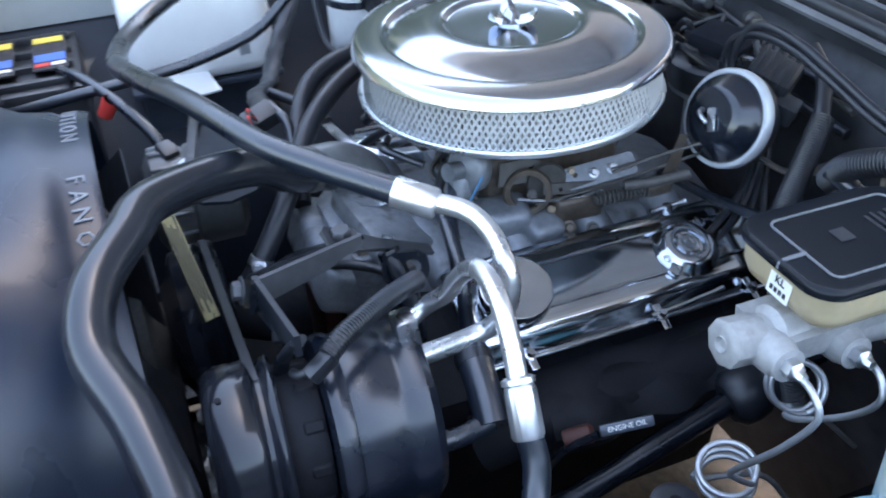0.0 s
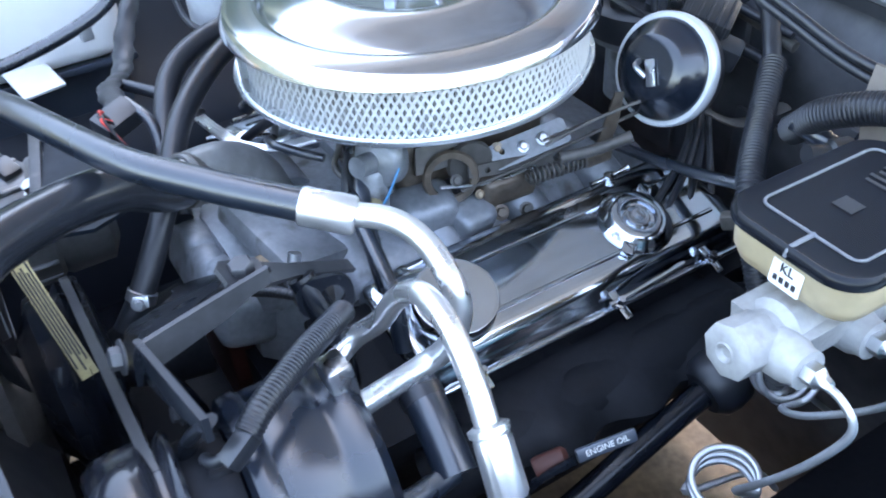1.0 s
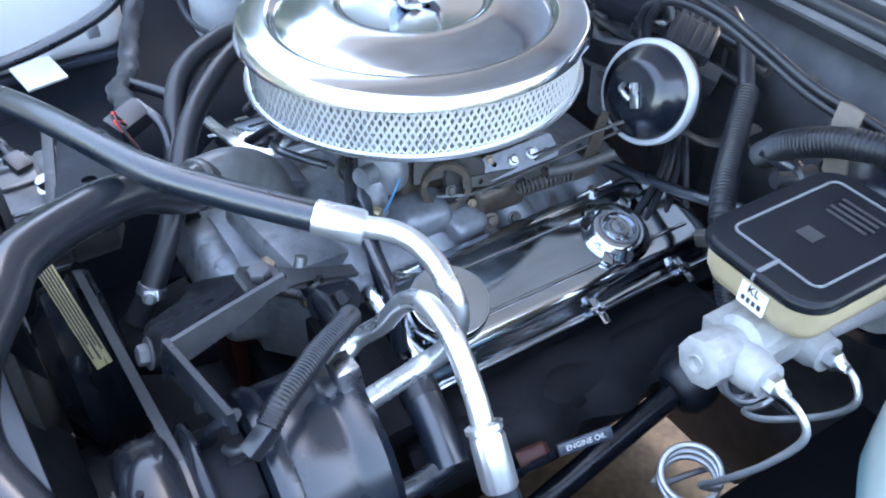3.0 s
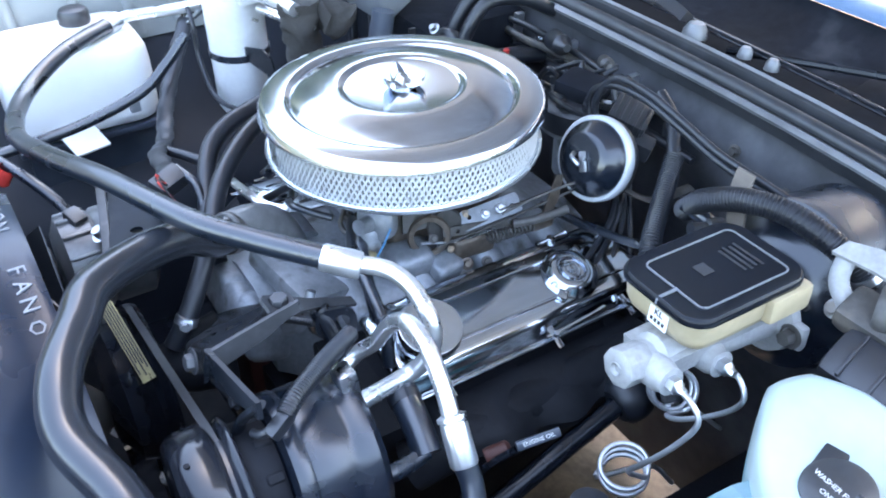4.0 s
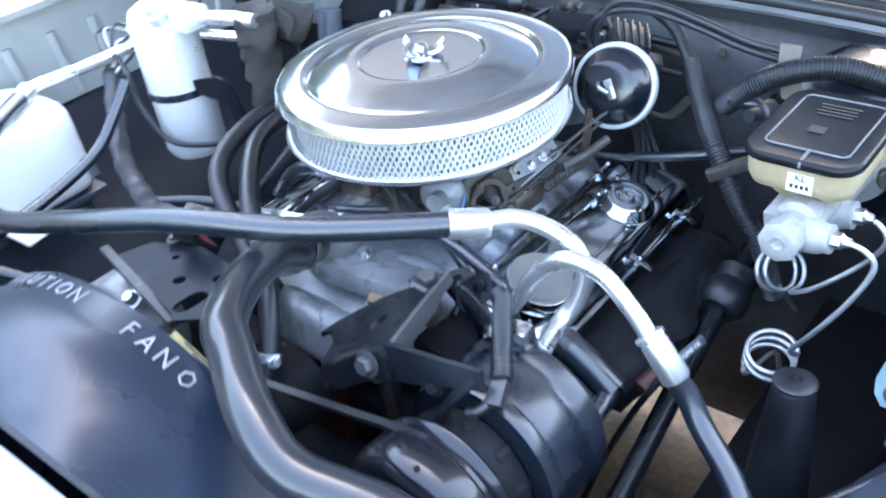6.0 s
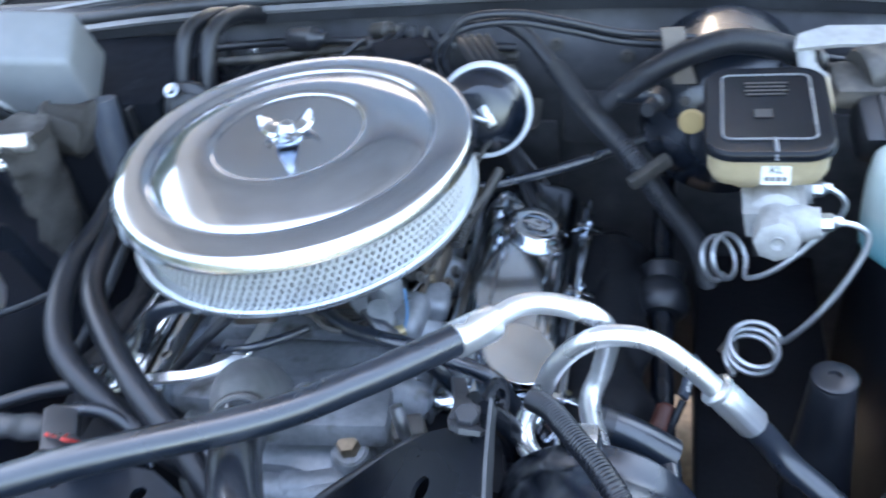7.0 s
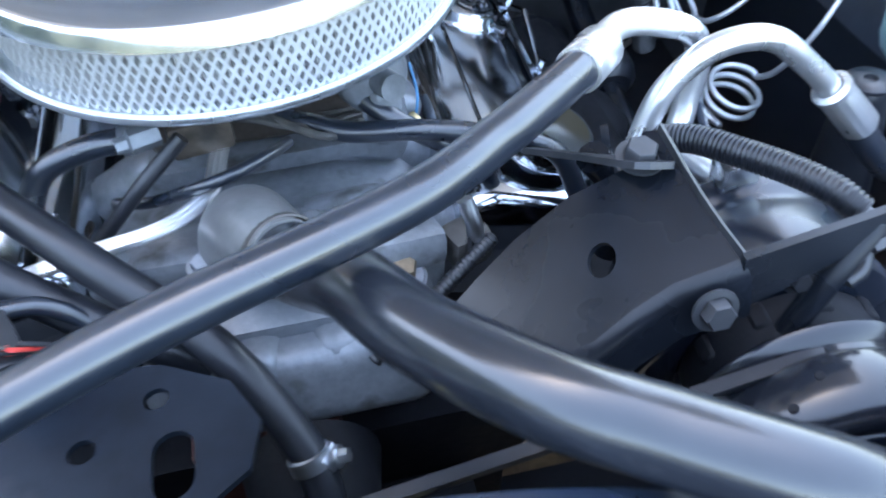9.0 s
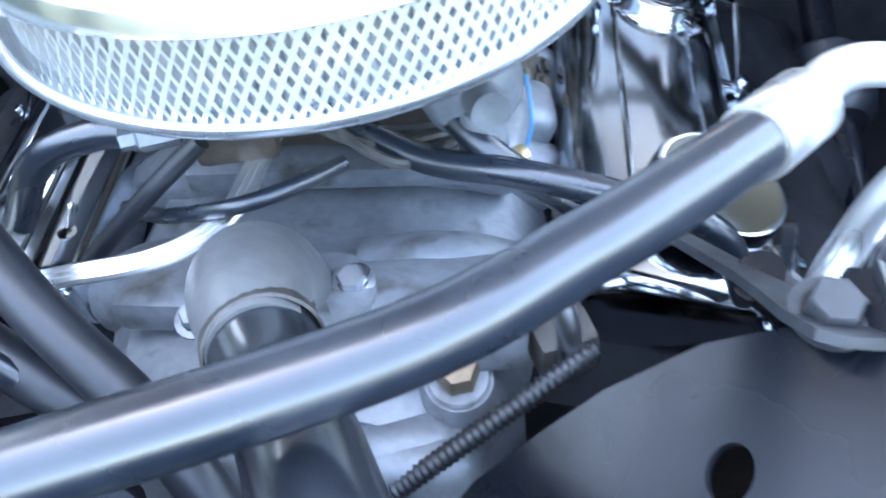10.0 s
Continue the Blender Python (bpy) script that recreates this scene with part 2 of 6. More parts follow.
def tube(points, radius, n=10, seg=14, bm=None, smooth=True, flat=1.0, up=None):
    """A pipe along a curve; radius a number or a function of the share of the length."""
    bm = bm or bmesh.new()
    pts = spline(points, n) if smooth else [Vector(p) for p in points]
    dist = [0.0]
    for a, b in zip(pts, pts[1:]):
        dist.append(dist[-1] + (b - a).length)
    rings, side = [], None
    for i, p in enumerate(pts):
        t = (pts[min(i + 1, len(pts) - 1)] - pts[max(i - 1, 0)]).normalized()
        if side is None:
            side = (Vector(up) if up else (Vector((0, 0, 1)) if abs(t.z) < 0.9 else Vector((1, 0, 0)))).cross(t).normalized()
        else:
            side = (side - t * side.dot(t)).normalized()
        over = t.cross(side)
        r = radius(dist[i] / dist[-1]) if callable(radius) else radius
        rings.append([bm.verts.new(p + side * (r * math.cos(a)) + over * (r * flat * math.sin(a))) for a in [2 * math.pi * k / seg for k in range(seg)]])
    for a, b in zip(rings, rings[1:]):
        for k in range(seg):
            bm.faces.new((a[k], a[(k + 1) % seg], b[(k + 1) % seg], b[k]))
    bm.faces.new(rings[0][::-1])
    bm.faces.new(rings[-1])
    return bm


def corrugated(points, r, pitch, depth=0.14, seg=14, bm=None):
    """A split loom with rings along it."""
    pts = spline(points, 24)
    length = sum((b - a).length for a, b in zip(pts, pts[1:]))
    count = int(length / pitch)
    dist, out, j, acc = [0.0], [], 0, 0.0
    for a, b in zip(pts, pts[1:]):
        dist.append(dist[-1] + (b - a).length)
    for i in range(count * 4 + 1):
        s = length * i / (count * 4)
        while j < len(dist) - 2 and dist[j + 1] < s:
            j += 1
        k = (s - dist[j]) / max(1e-9, dist[j + 1] - dist[j])
        out.append(pts[j].lerp(pts[j + 1], k))
    steps = len(out) - 1
    return tube(out, lambda u: r * (1 - depth * (0 if round(u * steps) % 4 in (1, 2) else 1)), seg=seg, bm=bm, smooth=False)


def frame_of(at, axis, up=(0, 0, 1)):
    """A matrix at a place whose z looks along axis."""
    z = Vector(axis).normalized()
    u = Vector(up)
    if abs(z.dot(u.normalized())) > 0.98:
        u = Vector((0, 1, 0))
    x = u.cross(z).normalized()
    return Matrix.Translation(at) @ Matrix((x, z.cross(x), z)).transposed().to_4x4()


def lathe(profile, at=(0, 0, 0), axis=(0, 0, 1), seg=48, bm=None, ripple=None):
    """A turned body: radius and height pairs about an axis. Closed where the radius is 0."""
    bm = bm or bmesh.new()
    m = frame_of(at, axis)
    rings = []
    for r, h in profile:
        if r < 1e-6:
            rings.append([bm.verts.new(m @ Vector((0, 0, h)))])
        else:
            rings.append([bm.verts.new(m @ Vector((r * (ripple(2 * math.pi * k / seg, r, h) if ripple else 1) * math.cos(2 * math.pi * k / seg), r * (ripple(2 * math.pi * k / seg, r, h) if ripple else 1) * math.sin(2 * math.pi * k / seg), h))) for k in range(seg)])
    for a, b in zip(rings, rings[1:]):
        for k in range(seg):
            q = [a[k % len(a)], a[(k + 1) % len(a)], b[(k + 1) % len(b)], b[k % len(b)]]
            q = list(dict.fromkeys(q))
            if len(q) > 2:
                bm.faces.new(q)
    return bm


def box(size, m=None, bevel=0.004, bm=None, taper=1.0, segs=2):
    """A block about its centre, its edges rounded; taper narrows the top."""
    one = bmesh.new()
    bmesh.ops.create_cube(one, size=1.0)
    for v in one.verts:
        k = taper if v.co.z > 0 else 1.0
        v.co = Vector((v.co.x * size[0] * k, v.co.y * size[1] * k, v.co.z * size[2]))
    if bevel:
        bmesh.ops.bevel(one, geom=one.edges[:], offset=min(bevel, min(size) * 0.45), segments=segs, profile=0.6, affect="EDGES")
    return merge(one, m, bm)


def merge(one, m, bm):
    if m is not None:
        bmesh.ops.transform(one, matrix=m, verts=one.verts)
    if bm is None:
        return one
    me = bpy.data.meshes.new("scratch")
    one.to_mesh(me)
    one.free()
    bm.from_mesh(me)
    bpy.data.meshes.remove(me)
    return bm


def sheet(outline, thick, m=None, holes=(), bevel=0.0, bm=None):
    """A plate from an outline in its own plane, with holes right through."""
    one = bmesh.new()
    loops = [outline, *holes]
    edges = []
    for lp in loops:
        vs = [one.verts.new((*p, 0)) for p in lp]
        edges += [one.edges.new((a, b)) for a, b in zip(vs, vs[1:] + vs[:1])]
    bmesh.ops.triangle_fill(one, use_beauty=True, use_dissolve=False, edges=edges)
    for f in one.faces:
        if f.normal.z < 0:
            f.normal_flip()
    faces = one.faces[:]
    grown = bmesh.ops.extrude_face_region(one, geom=faces)
    bmesh.ops.translate(one, vec=(0, 0, -thick), verts=[v for v in grown["geom"] if isinstance(v, bmesh.types.BMVert)])
    bmesh.ops.recalc_face_normals(one, faces=one.faces[:])
    return merge(one, m, bm)


def ring2(cx, cy, r, n=20, ry=None):
    return [(cx + r * math.cos(2 * math.pi * k / n), cy + (ry or r) * math.sin(2 * math.pi * k / n)) for k in range(n)]


def rounded(w, h, r, n=6):
    """An outline of a rectangle with round corners, about its centre."""
    out = []
    for cx, cy, a0 in ((w / 2 - r, h / 2 - r, 0), (-w / 2 + r, h / 2 - r, 90), (-w / 2 + r, -h / 2 + r, 180), (w / 2 - r, -h / 2 + r, 270)):
        for k in range(n + 1):
            a = radians(a0 + 90 * k / n)
            out.append((cx + r * math.cos(a), cy + r * math.sin(a)))
    return out


def loft(sections, bm=None, caps=True):
    """A skin over rings of equal length."""
    bm = bm or bmesh.new()
    rings = [[bm.verts.new(p) for p in s] for s in sections]
    n = len(rings[0])
    for a, b in zip(rings, rings[1:]):
        for k in range(n):
            bm.faces.new((a[k], a[(k + 1) % n], b[(k + 1) % n], b[k]))
    if caps:
        bm.faces.new(rings[0][::-1])
        bm.faces.new(rings[-1])
    bmesh.ops.recalc_face_normals(bm, faces=bm.faces[:])
    return bm


def hexbolt(at, axis, r=0.008, h=0.006, bm=None):
    """A bolt head with its washer."""
    bm = lathe([(0, 0), (r * 1.5, 0), (r * 1.5, 0.0015), (r * 1.05, 0.002)], at, axis, 18, bm)
    return lathe([(r, 0.001), (r, h - 0.0012), (r * 0.88, h), (0, h)], at, axis, 6, bm)


def lettering(text, height, depth, m, bm=None, align="CENTER"):
    """Raised letters of the built-in font, as a mesh in the plane of m."""
    cu = bpy.data.curves.new("letters", "FONT")
    cu.body, cu.size, cu.extrude, cu.align_x, cu.align_y = text, height * 1.4, depth, align, "CENTER"
    cu.resolution_u = 3
    ob = bpy.data.objects.new("letters", cu)
    scene.collection.objects.link(ob)
    bpy.context.view_layer.update()
    me = bpy.data.meshes.new_from_object(ob.evaluated_get(bpy.context.evaluated_depsgraph_get()))
    bpy.data.objects.remove(ob)
    bpy.data.curves.remove(cu)
    one = bmesh.new()
    one.from_mesh(me)
    bpy.data.meshes.remove(me)
    return merge(one, m, bm)

# ---- the setting ----
def plane_grid(x0, x1, y0, y1, z, n, rough, seed):
    bm = bmesh.new()
    vs = [[bm.verts.new((x0 + (x1 - x0) * i / n, y0 + (y1 - y0) * j / n, z + rough * noise.noise(Vector((i * 0.37 + seed, j * 0.37, 0))))) for j in range(n + 1)] for i in range(n + 1)]
    for i in range(n):
        for j in range(n):
            bm.faces.new((vs[i][j], vs[i + 1][j], vs[i + 1][j + 1], vs[i][j + 1]))
    return bm


GROUND_Z = -0.86
tagged(part("ground", plane_grid(-60, 60, -60, 60, GROUND_Z, 60, 0.01, 3), DIRT), "dry brown dirt ground under the parked car", "ground", kind="structure")

# unseen dark ring far round the car, taller passenger side, blocks low sky
bm = bmesh.new()
ring = []
for k in range(120):
    a = 2 * math.pi * k / 120
    h = 2.4 + 9.0 * max(0.0, -math.cos(a)) ** 1.4 + 0.8 * noise.noise(Vector((math.cos(a) * 4, math.sin(a) * 4, 1.7))) + 0.5 * noise.noise(Vector((math.cos(a) * 16, math.sin(a) * 16, 4.2)))
    d = 19 + 1.5 * noise.noise(Vector((math.cos(a) * 6, math.sin(a) * 6, 9)))
    ring.append([bm.verts.new((d * math.cos(a), d * math.sin(a), -1.0)), bm.verts.new(((d + 0.8) * math.cos(a), (d + 0.8) * math.sin(a), h * 0.6)), bm.verts.new(((d + 1.8) * math.cos(a), (d + 1.8) * math.sin(a), h))])
for a, b in zip(ring, ring[1:] + ring[:1]):
    for i in (0, 1):
        bm.faces.new((a[i], b[i], b[i + 1], a[i + 1]))
tagged(part("backdrop", bm, SKY_BLOCKER), "added dark green backdrop, out of view, that blocks low sky", "backdrop", kind="structure")

# firewall behind the engine, with a pressed ledge and the seal rail on top
FW_Y = 0.40
fw = thing("firewall", (0, FW_Y, -0.6), "dark grey painted steel firewall behind the engine", "firewall", kind="structure")
sections = []
for x in (-0.76, 0.76):
    sections.append([(x, FW_Y + 0.03, -0.80), (x, FW_Y, -0.40), (x, FW_Y - 0.002, -0.16), (x, FW_Y - 0.010, -0.135), (x, FW_Y - 0.008, -0.075), (x, FW_Y + 0.004, -0.055), (x, FW_Y + 0.012, -0.012),
                     (x, FW_Y + 0.035, -0.012), (x, FW_Y + 0.035, -0.06), (x, FW_Y + 0.03, -0.40), (x, FW_Y + 0.06, -0.80)])
part("firewall_panel", loft(sections), FIREWALL, fw)
for x, w in ((-0.52, 0.10), (-0.10, 0.16), (0.14, 0.12), (0.56, 0.14)):
    part("stiffener", box((w, 0.008, 0.12), pose(x, FW_Y - 0.004, -0.26), 0.004), FIREWALL, fw)
XS = [-0.76 + 0.095 * k for k in range(17)]


def sag(x):
    return -0.036 * (abs(x) / 0.66) ** 2.6


def cowl_strip(name, profile, mat, label=""):
    return part(name, loft([[(x, FW_Y + y, z + sag(x)) for y, z in profile] for x in XS]), mat, fw, label)


cowl_strip("seal_channel", [(0.004, -0.036), (-0.010, -0.030), (-0.012, -0.016), (-0.004, -0.010), (0.030, -0.010), (0.03, -0.036)], SEAL, "dull grey seal rail")
cowl_strip("seal_lip", [(-0.014, -0.014), (-0.016, -0.009), (-0.008, -0.005), (0.000, -0.008)], RAIL, "paler edge strip of the rail")
cowl_strip("inner_lip", [(0.030, -0.016), (0.034, 0.006), (0.040, 0.010), (0.046, 0.006), (0.046, -0.02)], SEAL)
cowl_strip("inner_edge", [(0.036, 0.010), (0.040, 0.013), (0.045, 0.010)], RAIL, "paler edge strip")
for k, (x, z, w2, h2) in enumerate(((-0.62, -0.19, 0.10, 0.14), (-0.16, -0.12, 0.09, 0.07), (-0.05, -0.14, 0.05, 0.10), (0.05, -0.11, 0.07, 0.05), (0.24, -0.19, 0.06, 0.08))):
    part("pressed_panel", box((w2, 0.012, h2), pose(x, FW_Y - 0.012, z, 0, 4 * (-1) ** k, 0), 0.005), FIREWALL, fw)
for x, z in ((-0.22, -0.075), (-0.10, -0.078), (0.02, -0.07), (0.21, -0.08), (0.30, -0.10), (-0.33, -0.08)):
    part("bolt", hexbolt((x, FW_Y - 0.012, z), (0, -1, 0.2), 0.006, 0.007), ZINC if x < 0 else GRIME, fw)
for x0, x1, z in ((-0.30, -0.02, -0.10), (-0.24, 0.06, -0.15), (-0.36, -0.10, -0.075)):
    part("wire", tube([(x0, FW_Y - 0.02, z), ((x0 + x1) / 2, FW_Y - 0.035, z - 0.035), (x1, FW_Y - 0.02, z + 0.01)], 0.0045, 8, 8), DULL_RUBBER, fw)
part("duct_flap", sheet([(-0.05, -0.02), (0.05, -0.03), (0.06, 0.02), (-0.03, 0.03)], 0.006, pose(0.03, FW_Y - 0.05, -0.060, 20, 0, 8)), COWL_DULL, fw, "black plastic flap")
part("red_connector", box((0.008, 0.008, 0.018), pose(-0.172, 0.284, -0.059, 0, 15, 0), 0.002), RED, fw, "small red connector")
cowl_strip("weatherstrip", [(0.004 + 0.011 * math.cos(0.524 * k), 0.0 + 0.009 * math.sin(0.524 * k)) for k in range(12)][::-1], SEAL, "hollow black rubber weatherstrip along the cowl edge")


# cowl and the lower edge of the windscreen beyond the seal
cowl = thing("cowl", (0, 0.6, -0.05), "dark cowl tray with wiper linkage below the windscreen", "cowl", kind="structure")
part("tray", loft([[(x, FW_Y + 0.036, -0.03), (x, 0.52, -0.06), (x, 0.68, -0.05), (x, 0.745, -0.008), (x, 0.745, -0.03), (x, 0.68, -0.08), (x, 0.52, -0.09), (x, FW_Y + 0.036, -0.06)] for x in (-0.76, 0.76)]), COWL_DULL, cowl)
part("inner_rib", loft([[(x, 0.455, -0.035), (x, 0.475, -0.022), (x, 0.490, -0.024), (x, 0.495, -0.045)] for x in (-0.76, 0.76)]), BLACK_PLASTIC, cowl)
part("body_edge", loft([[(x, 0.74, -0.005), (x, 0.76, 0.006), (x, 0.90, 0.03), (x, 0.90, 0.01), (x, 0.76, -0.015)] for x in (-0.76, 0.76)]), BODY, cowl)
part("wiper_arm", loft([[(x, 0.50, z), (x, 0.515, z + 0.012), (x, 0.530, z), (x, 0.515, z - 0.006)] for x, z in ((-0.72, 0.060), (-0.32, 0.043), (-0.12, 0.018), (-0.04, 0.002), (-0.025, -0.003))]), BLACK_PLASTIC, cowl, "flat black wiper arm")
part("wiper_pivot", lathe([(0.020, 0), (0.018, 0.012), (0.012, 0.022), (0, 0.024)], (-0.01, 0.52, -0.028), (0, 0.1, 1), 20), RAIL, cowl)
for x in (-0.5, -0.42, 0.12, 0.2):
    part("cowl_clip", box((0.012, 0.02, 0.018), pose(x, 0.47, -0.035, 10, 0, 12), 0.003), ZINC, cowl)
part("wiper_arm", tube([(0.05, 0.53, -0.03), (0.32, 0.60, 0.005), (0.62, 0.66, 0.03)], 0.006, 8, 8), BLACK, cowl)
for x in (-0.35, 0.09, 0.14, 0.46):
    part("linkage_pivot", lathe([(0.011, 0), (0.010, 0.010), (0.006, 0.016), (0, 0.017)], (x, 0.52, -0.024), (0, 0.1, 1), 16), RAIL, cowl)
part("linkage_bar", tube([(-0.60, 0.555, -0.030), (-0.2, 0.560, -0.026), (0.10, 0.545, -0.020), (0.46, 0.54, -0.026)], 0.009, 8, 10, flat=0.5), BLACK, cowl, "black linkage bar")
for x, w2 in ((-0.58, 0.09), (-0.24, 0.12), (0.26, 0.10), (0.60, 0.08)):
    part("drain_box", box((w2, 0.07, 0.030), pose(x, 0.64, -0.060, 8, 0, 4), 0.006), COWL_DULL, cowl)
screen_glass = part("windscreen", loft([[(x, 0.88, 0.05), (x, 1.5, 0.55), (x, 1.5, 0.556), (x, 0.88, 0.056)] for x in (-0.72, 0.72)]), TINTED_GLASS)
tagged(screen_glass, "dark windscreen glass sloping up behind the cowl", "windscreen", kind="structure")

# inner wings
def skin(rows, thick=0.004):
    """A thin sheet through rows of points."""
    bm = bmesh.new()
    vs = [[bm.verts.new(p) for p in r] for r in rows]
    for r, q in zip(vs, vs[1:]):
        for j in range(len(r) - 1):
            bm.faces.new((r[j], r[j + 1], q[j + 1], q[j]))
    bmesh.ops.recalc_face_normals(bm, faces=bm.faces[:])
    bmesh.ops.solidify(bm, geom=bm.faces[:], thickness=thick)
    return bm


def wing_rows(s, profile):
    """Rows along the car of a slightly uneven panel; profile gives its section at y."""
    rows = []
    for y in [0.44 - 0.06 * k for k in range(20)]:
        row = []
        for x, z in profile(y):
            wob = 0.004 * noise.noise(Vector((x * 9, y * 9, s)))
            row.append((s * (x + wob), y, z + wob))
        rows.append(row)
    return rows


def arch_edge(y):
    """Where the driver's panel ends above the near-black flap and shaded void."""
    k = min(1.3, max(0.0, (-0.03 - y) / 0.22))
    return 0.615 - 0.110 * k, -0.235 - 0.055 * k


def driver_section(y):
    ex, ez = arch_edge(y)
    return [(0.775, -0.135), (0.745, -0.155), (0.70, -0.190), (0.655, -0.212), (ex + 0.020, ez + 0.020), (ex, ez), (ex - 0.003, ez - 0.012)]


def driver_height(x, y):
    """The height of the driver's panel."""
    sec = driver_section(y)
    for (x0, z0), (x1, z1) in zip(sec, sec[1:]):
        if x1 <= x <= x0:
            return z0 + (z1 - z0) * (x0 - x) / (x0 - x1)
    return sec[-2][1]


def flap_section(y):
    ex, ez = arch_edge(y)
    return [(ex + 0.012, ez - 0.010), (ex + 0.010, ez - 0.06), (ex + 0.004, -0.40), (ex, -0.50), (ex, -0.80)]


def passenger_section(y):
    return [(0.775, -0.135), (0.745, -0.170), (0.70, -0.255), (0.63, -0.300), (0.575, -0.350), (0.545, -0.39), (0.53, -0.50), (0.53, -0.80)]


inner_l = thing("inner_wing", (0.62, -0.1, -0.4), "dark painted inner wing panel with pressed ribs", "inner wing", kind="structure")
part("panel", skin(wing_rows(1, driver_section)), PANEL, inner_l)
# near-black flap also paints in the shaded void below the panel
part("flap_and_void", skin(wing_rows(1, flap_section)), PANEL_DARK, inner_l, "near-black rubber flap, carried down over the shaded void below")
for x0, y0, x1, y1 in ((0.640, -0.30, 0.600, -0.62), (0.600, -0.20, 0.555, -0.52), (0.695, -0.12, 0.665, -0.60), (0.560, -0.24, 0.530, -0.50)):
    line_of = [(x0 + (x1 - x0) * k / 6, y0 + (y1 - y0) * k / 6) for k in range(7)]
    part("pressed_rib", tube([(x, y, driver_height(x, y) - 0.001) for x, y in line_of], lambda u: 0.002 + 0.009 * math.sin(math.pi * min(1.0, max(0.0, u))) ** 0.5, 4, 12, flat=0.45), PANEL, inner_l)
for x, y in ((0.700, -0.16), (0.66, -0.36), (0.615, -0.44)):
    part("fixing_bolt", hexbolt((x, y, driver_height(x, y) + 0.002), (-0.35, 0, 0.94), 0.005, 0.005), PANEL, inner_l)
inner_r = thing("inner_wing", (-0.66, -0.1, -0.4), "dark inner wing panel on the passenger side", "inner wing", kind="structure")
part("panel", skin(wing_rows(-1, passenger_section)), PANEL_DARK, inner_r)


def wing_edge(s):
    t = thing("wing_edge", (s * 0.79, 0, -0.14), "grey-green painted inner face of the wing and its top flange", "wing", kind="structure")
    rows = []
    for y in (0.62, 0.40, 0.10, -0.20, -0.50, -0.90):
        d = 0.012 * math.cos(y * 2)
        rows.append([(s * 0.752, y, -0.145), (s * (0.770), y, -0.060 + d), (s * 0.776, y, -0.004 + d), (s * 0.755, y, 0.002 + d), (s * 0.755, y, 0.012 + d), (s * 0.790, y, 0.012 + d), (s * 0.815, y, -0.02), (s * 0.83, y, -0.30),
                     (s * 0.825, y, -0.30), (s * 0.81, y, -0.025), (s * 0.788, y, 0.004 + d), (s * 0.782, y, 0.0 + d), (s * 0.778, y, -0.060 + d), (s * 0.76, y, -0.145)])
    part("flange", loft(rows), FENDER, t)
    for y in (0.13, 0.03, -0.05, -0.13, -0.22, -0.33):
        part("rib", tube([(s * 0.752, y, -0.138), (s * 0.759, y - 0.01, -0.09), (s * 0.767, y - 0.015, -0.03)], 0.0095, 6, 12, flat=0.6), FENDER, t)
    return t


wing_d = wing_edge(1)
for y, z in ((0.10, -0.03), (-0.02, -0.10), (-0.24, -0.035), (-0.30, -0.11)):
    part("fixing_bolt", hexbolt((0.766 + (z + 0.07) * 0.15, y, z), (-1, 0, 0.1), 0.006, 0.005), FENDER, wing_d)
part("seam", loft([[(0.752, y, -0.142), (0.744, y, -0.140), (0.742, y, -0.146), (0.752, y, -0.150)] for y in (0.40, 0.1, -0.2, -0.6)]), FENDER, wing_d, "welded seam along the foot of the wing")
bm = lathe([(0.014, 0), (0.013, 0.012), (0.009, 0.022), (0, 0.024)], (0.768, -0.001, -0.026), (-1, 0, 0.2), 16)
part("rubber_buffer", bm, BLACK_PLASTIC, wing_d)
wing_edge(-1)

# radiator support in front of the shroud
sup = thing("radiator_support", (0, -0.78, -0.2), "pale painted radiator support panel across the nose", "panel", kind="structure")
part("top_panel", loft([[(x, -0.605, -0.075), (x, -0.61, -0.035), (x, -0.66, -0.03), (x, -0.95, -0.05), (x, -0.95, -0.07), (x, -0.66, -0.05), (x, -0.625, -0.08)] for x in (-0.76, 0.76)]), SUPPORT, sup)
part("front_panel", box((1.5, 0.03, 0.6), pose(0, -0.63, -0.40), 0.005), BLACK, sup)

# unseen dark sheets added so bright ground doesn't show below the engine
part("ground_blocker", box((0.36, 0.34, 0.02), pose(-0.10, -0.44, -0.665), 0.006), BLACK, sup)
part("ground_blocker", box((0.40, 0.45, 0.02), pose(-0.46, -0.38, -0.62), 0.006), BLACK, sup)

# bonnet, raised on its hinges
bonnet = thing("bonnet", (0, 0.56, 0.02), "raised blue bonnet with dark ribbed underside", "bonnet", kind="structure")
H0, H1 = Vector((0, 0.89, 0.22)), Vector((0, -0.12, 1.0))
# out of view; passenger side reaches further to keep sun off that panel
bm = loft([[(x, H0.y, H0.z), (x, (H0.y + H1.y) / 2 + 0.02, (H0.z + H1.z) / 2 + 0.03), (x, H1.y, H1.z), (x, H1.y + 0.01, H1.z + 0.01), (x, (H0.y + H1.y) / 2 + 0.03, (H0.z + H1.z) / 2 + 0.045), (x, H0.y + 0.012, H0.z + 0.01)] for x in (-0.87, -0.35, 0.35, 0.82)])
part("skin", bm, UNDERSIDE, bonnet)
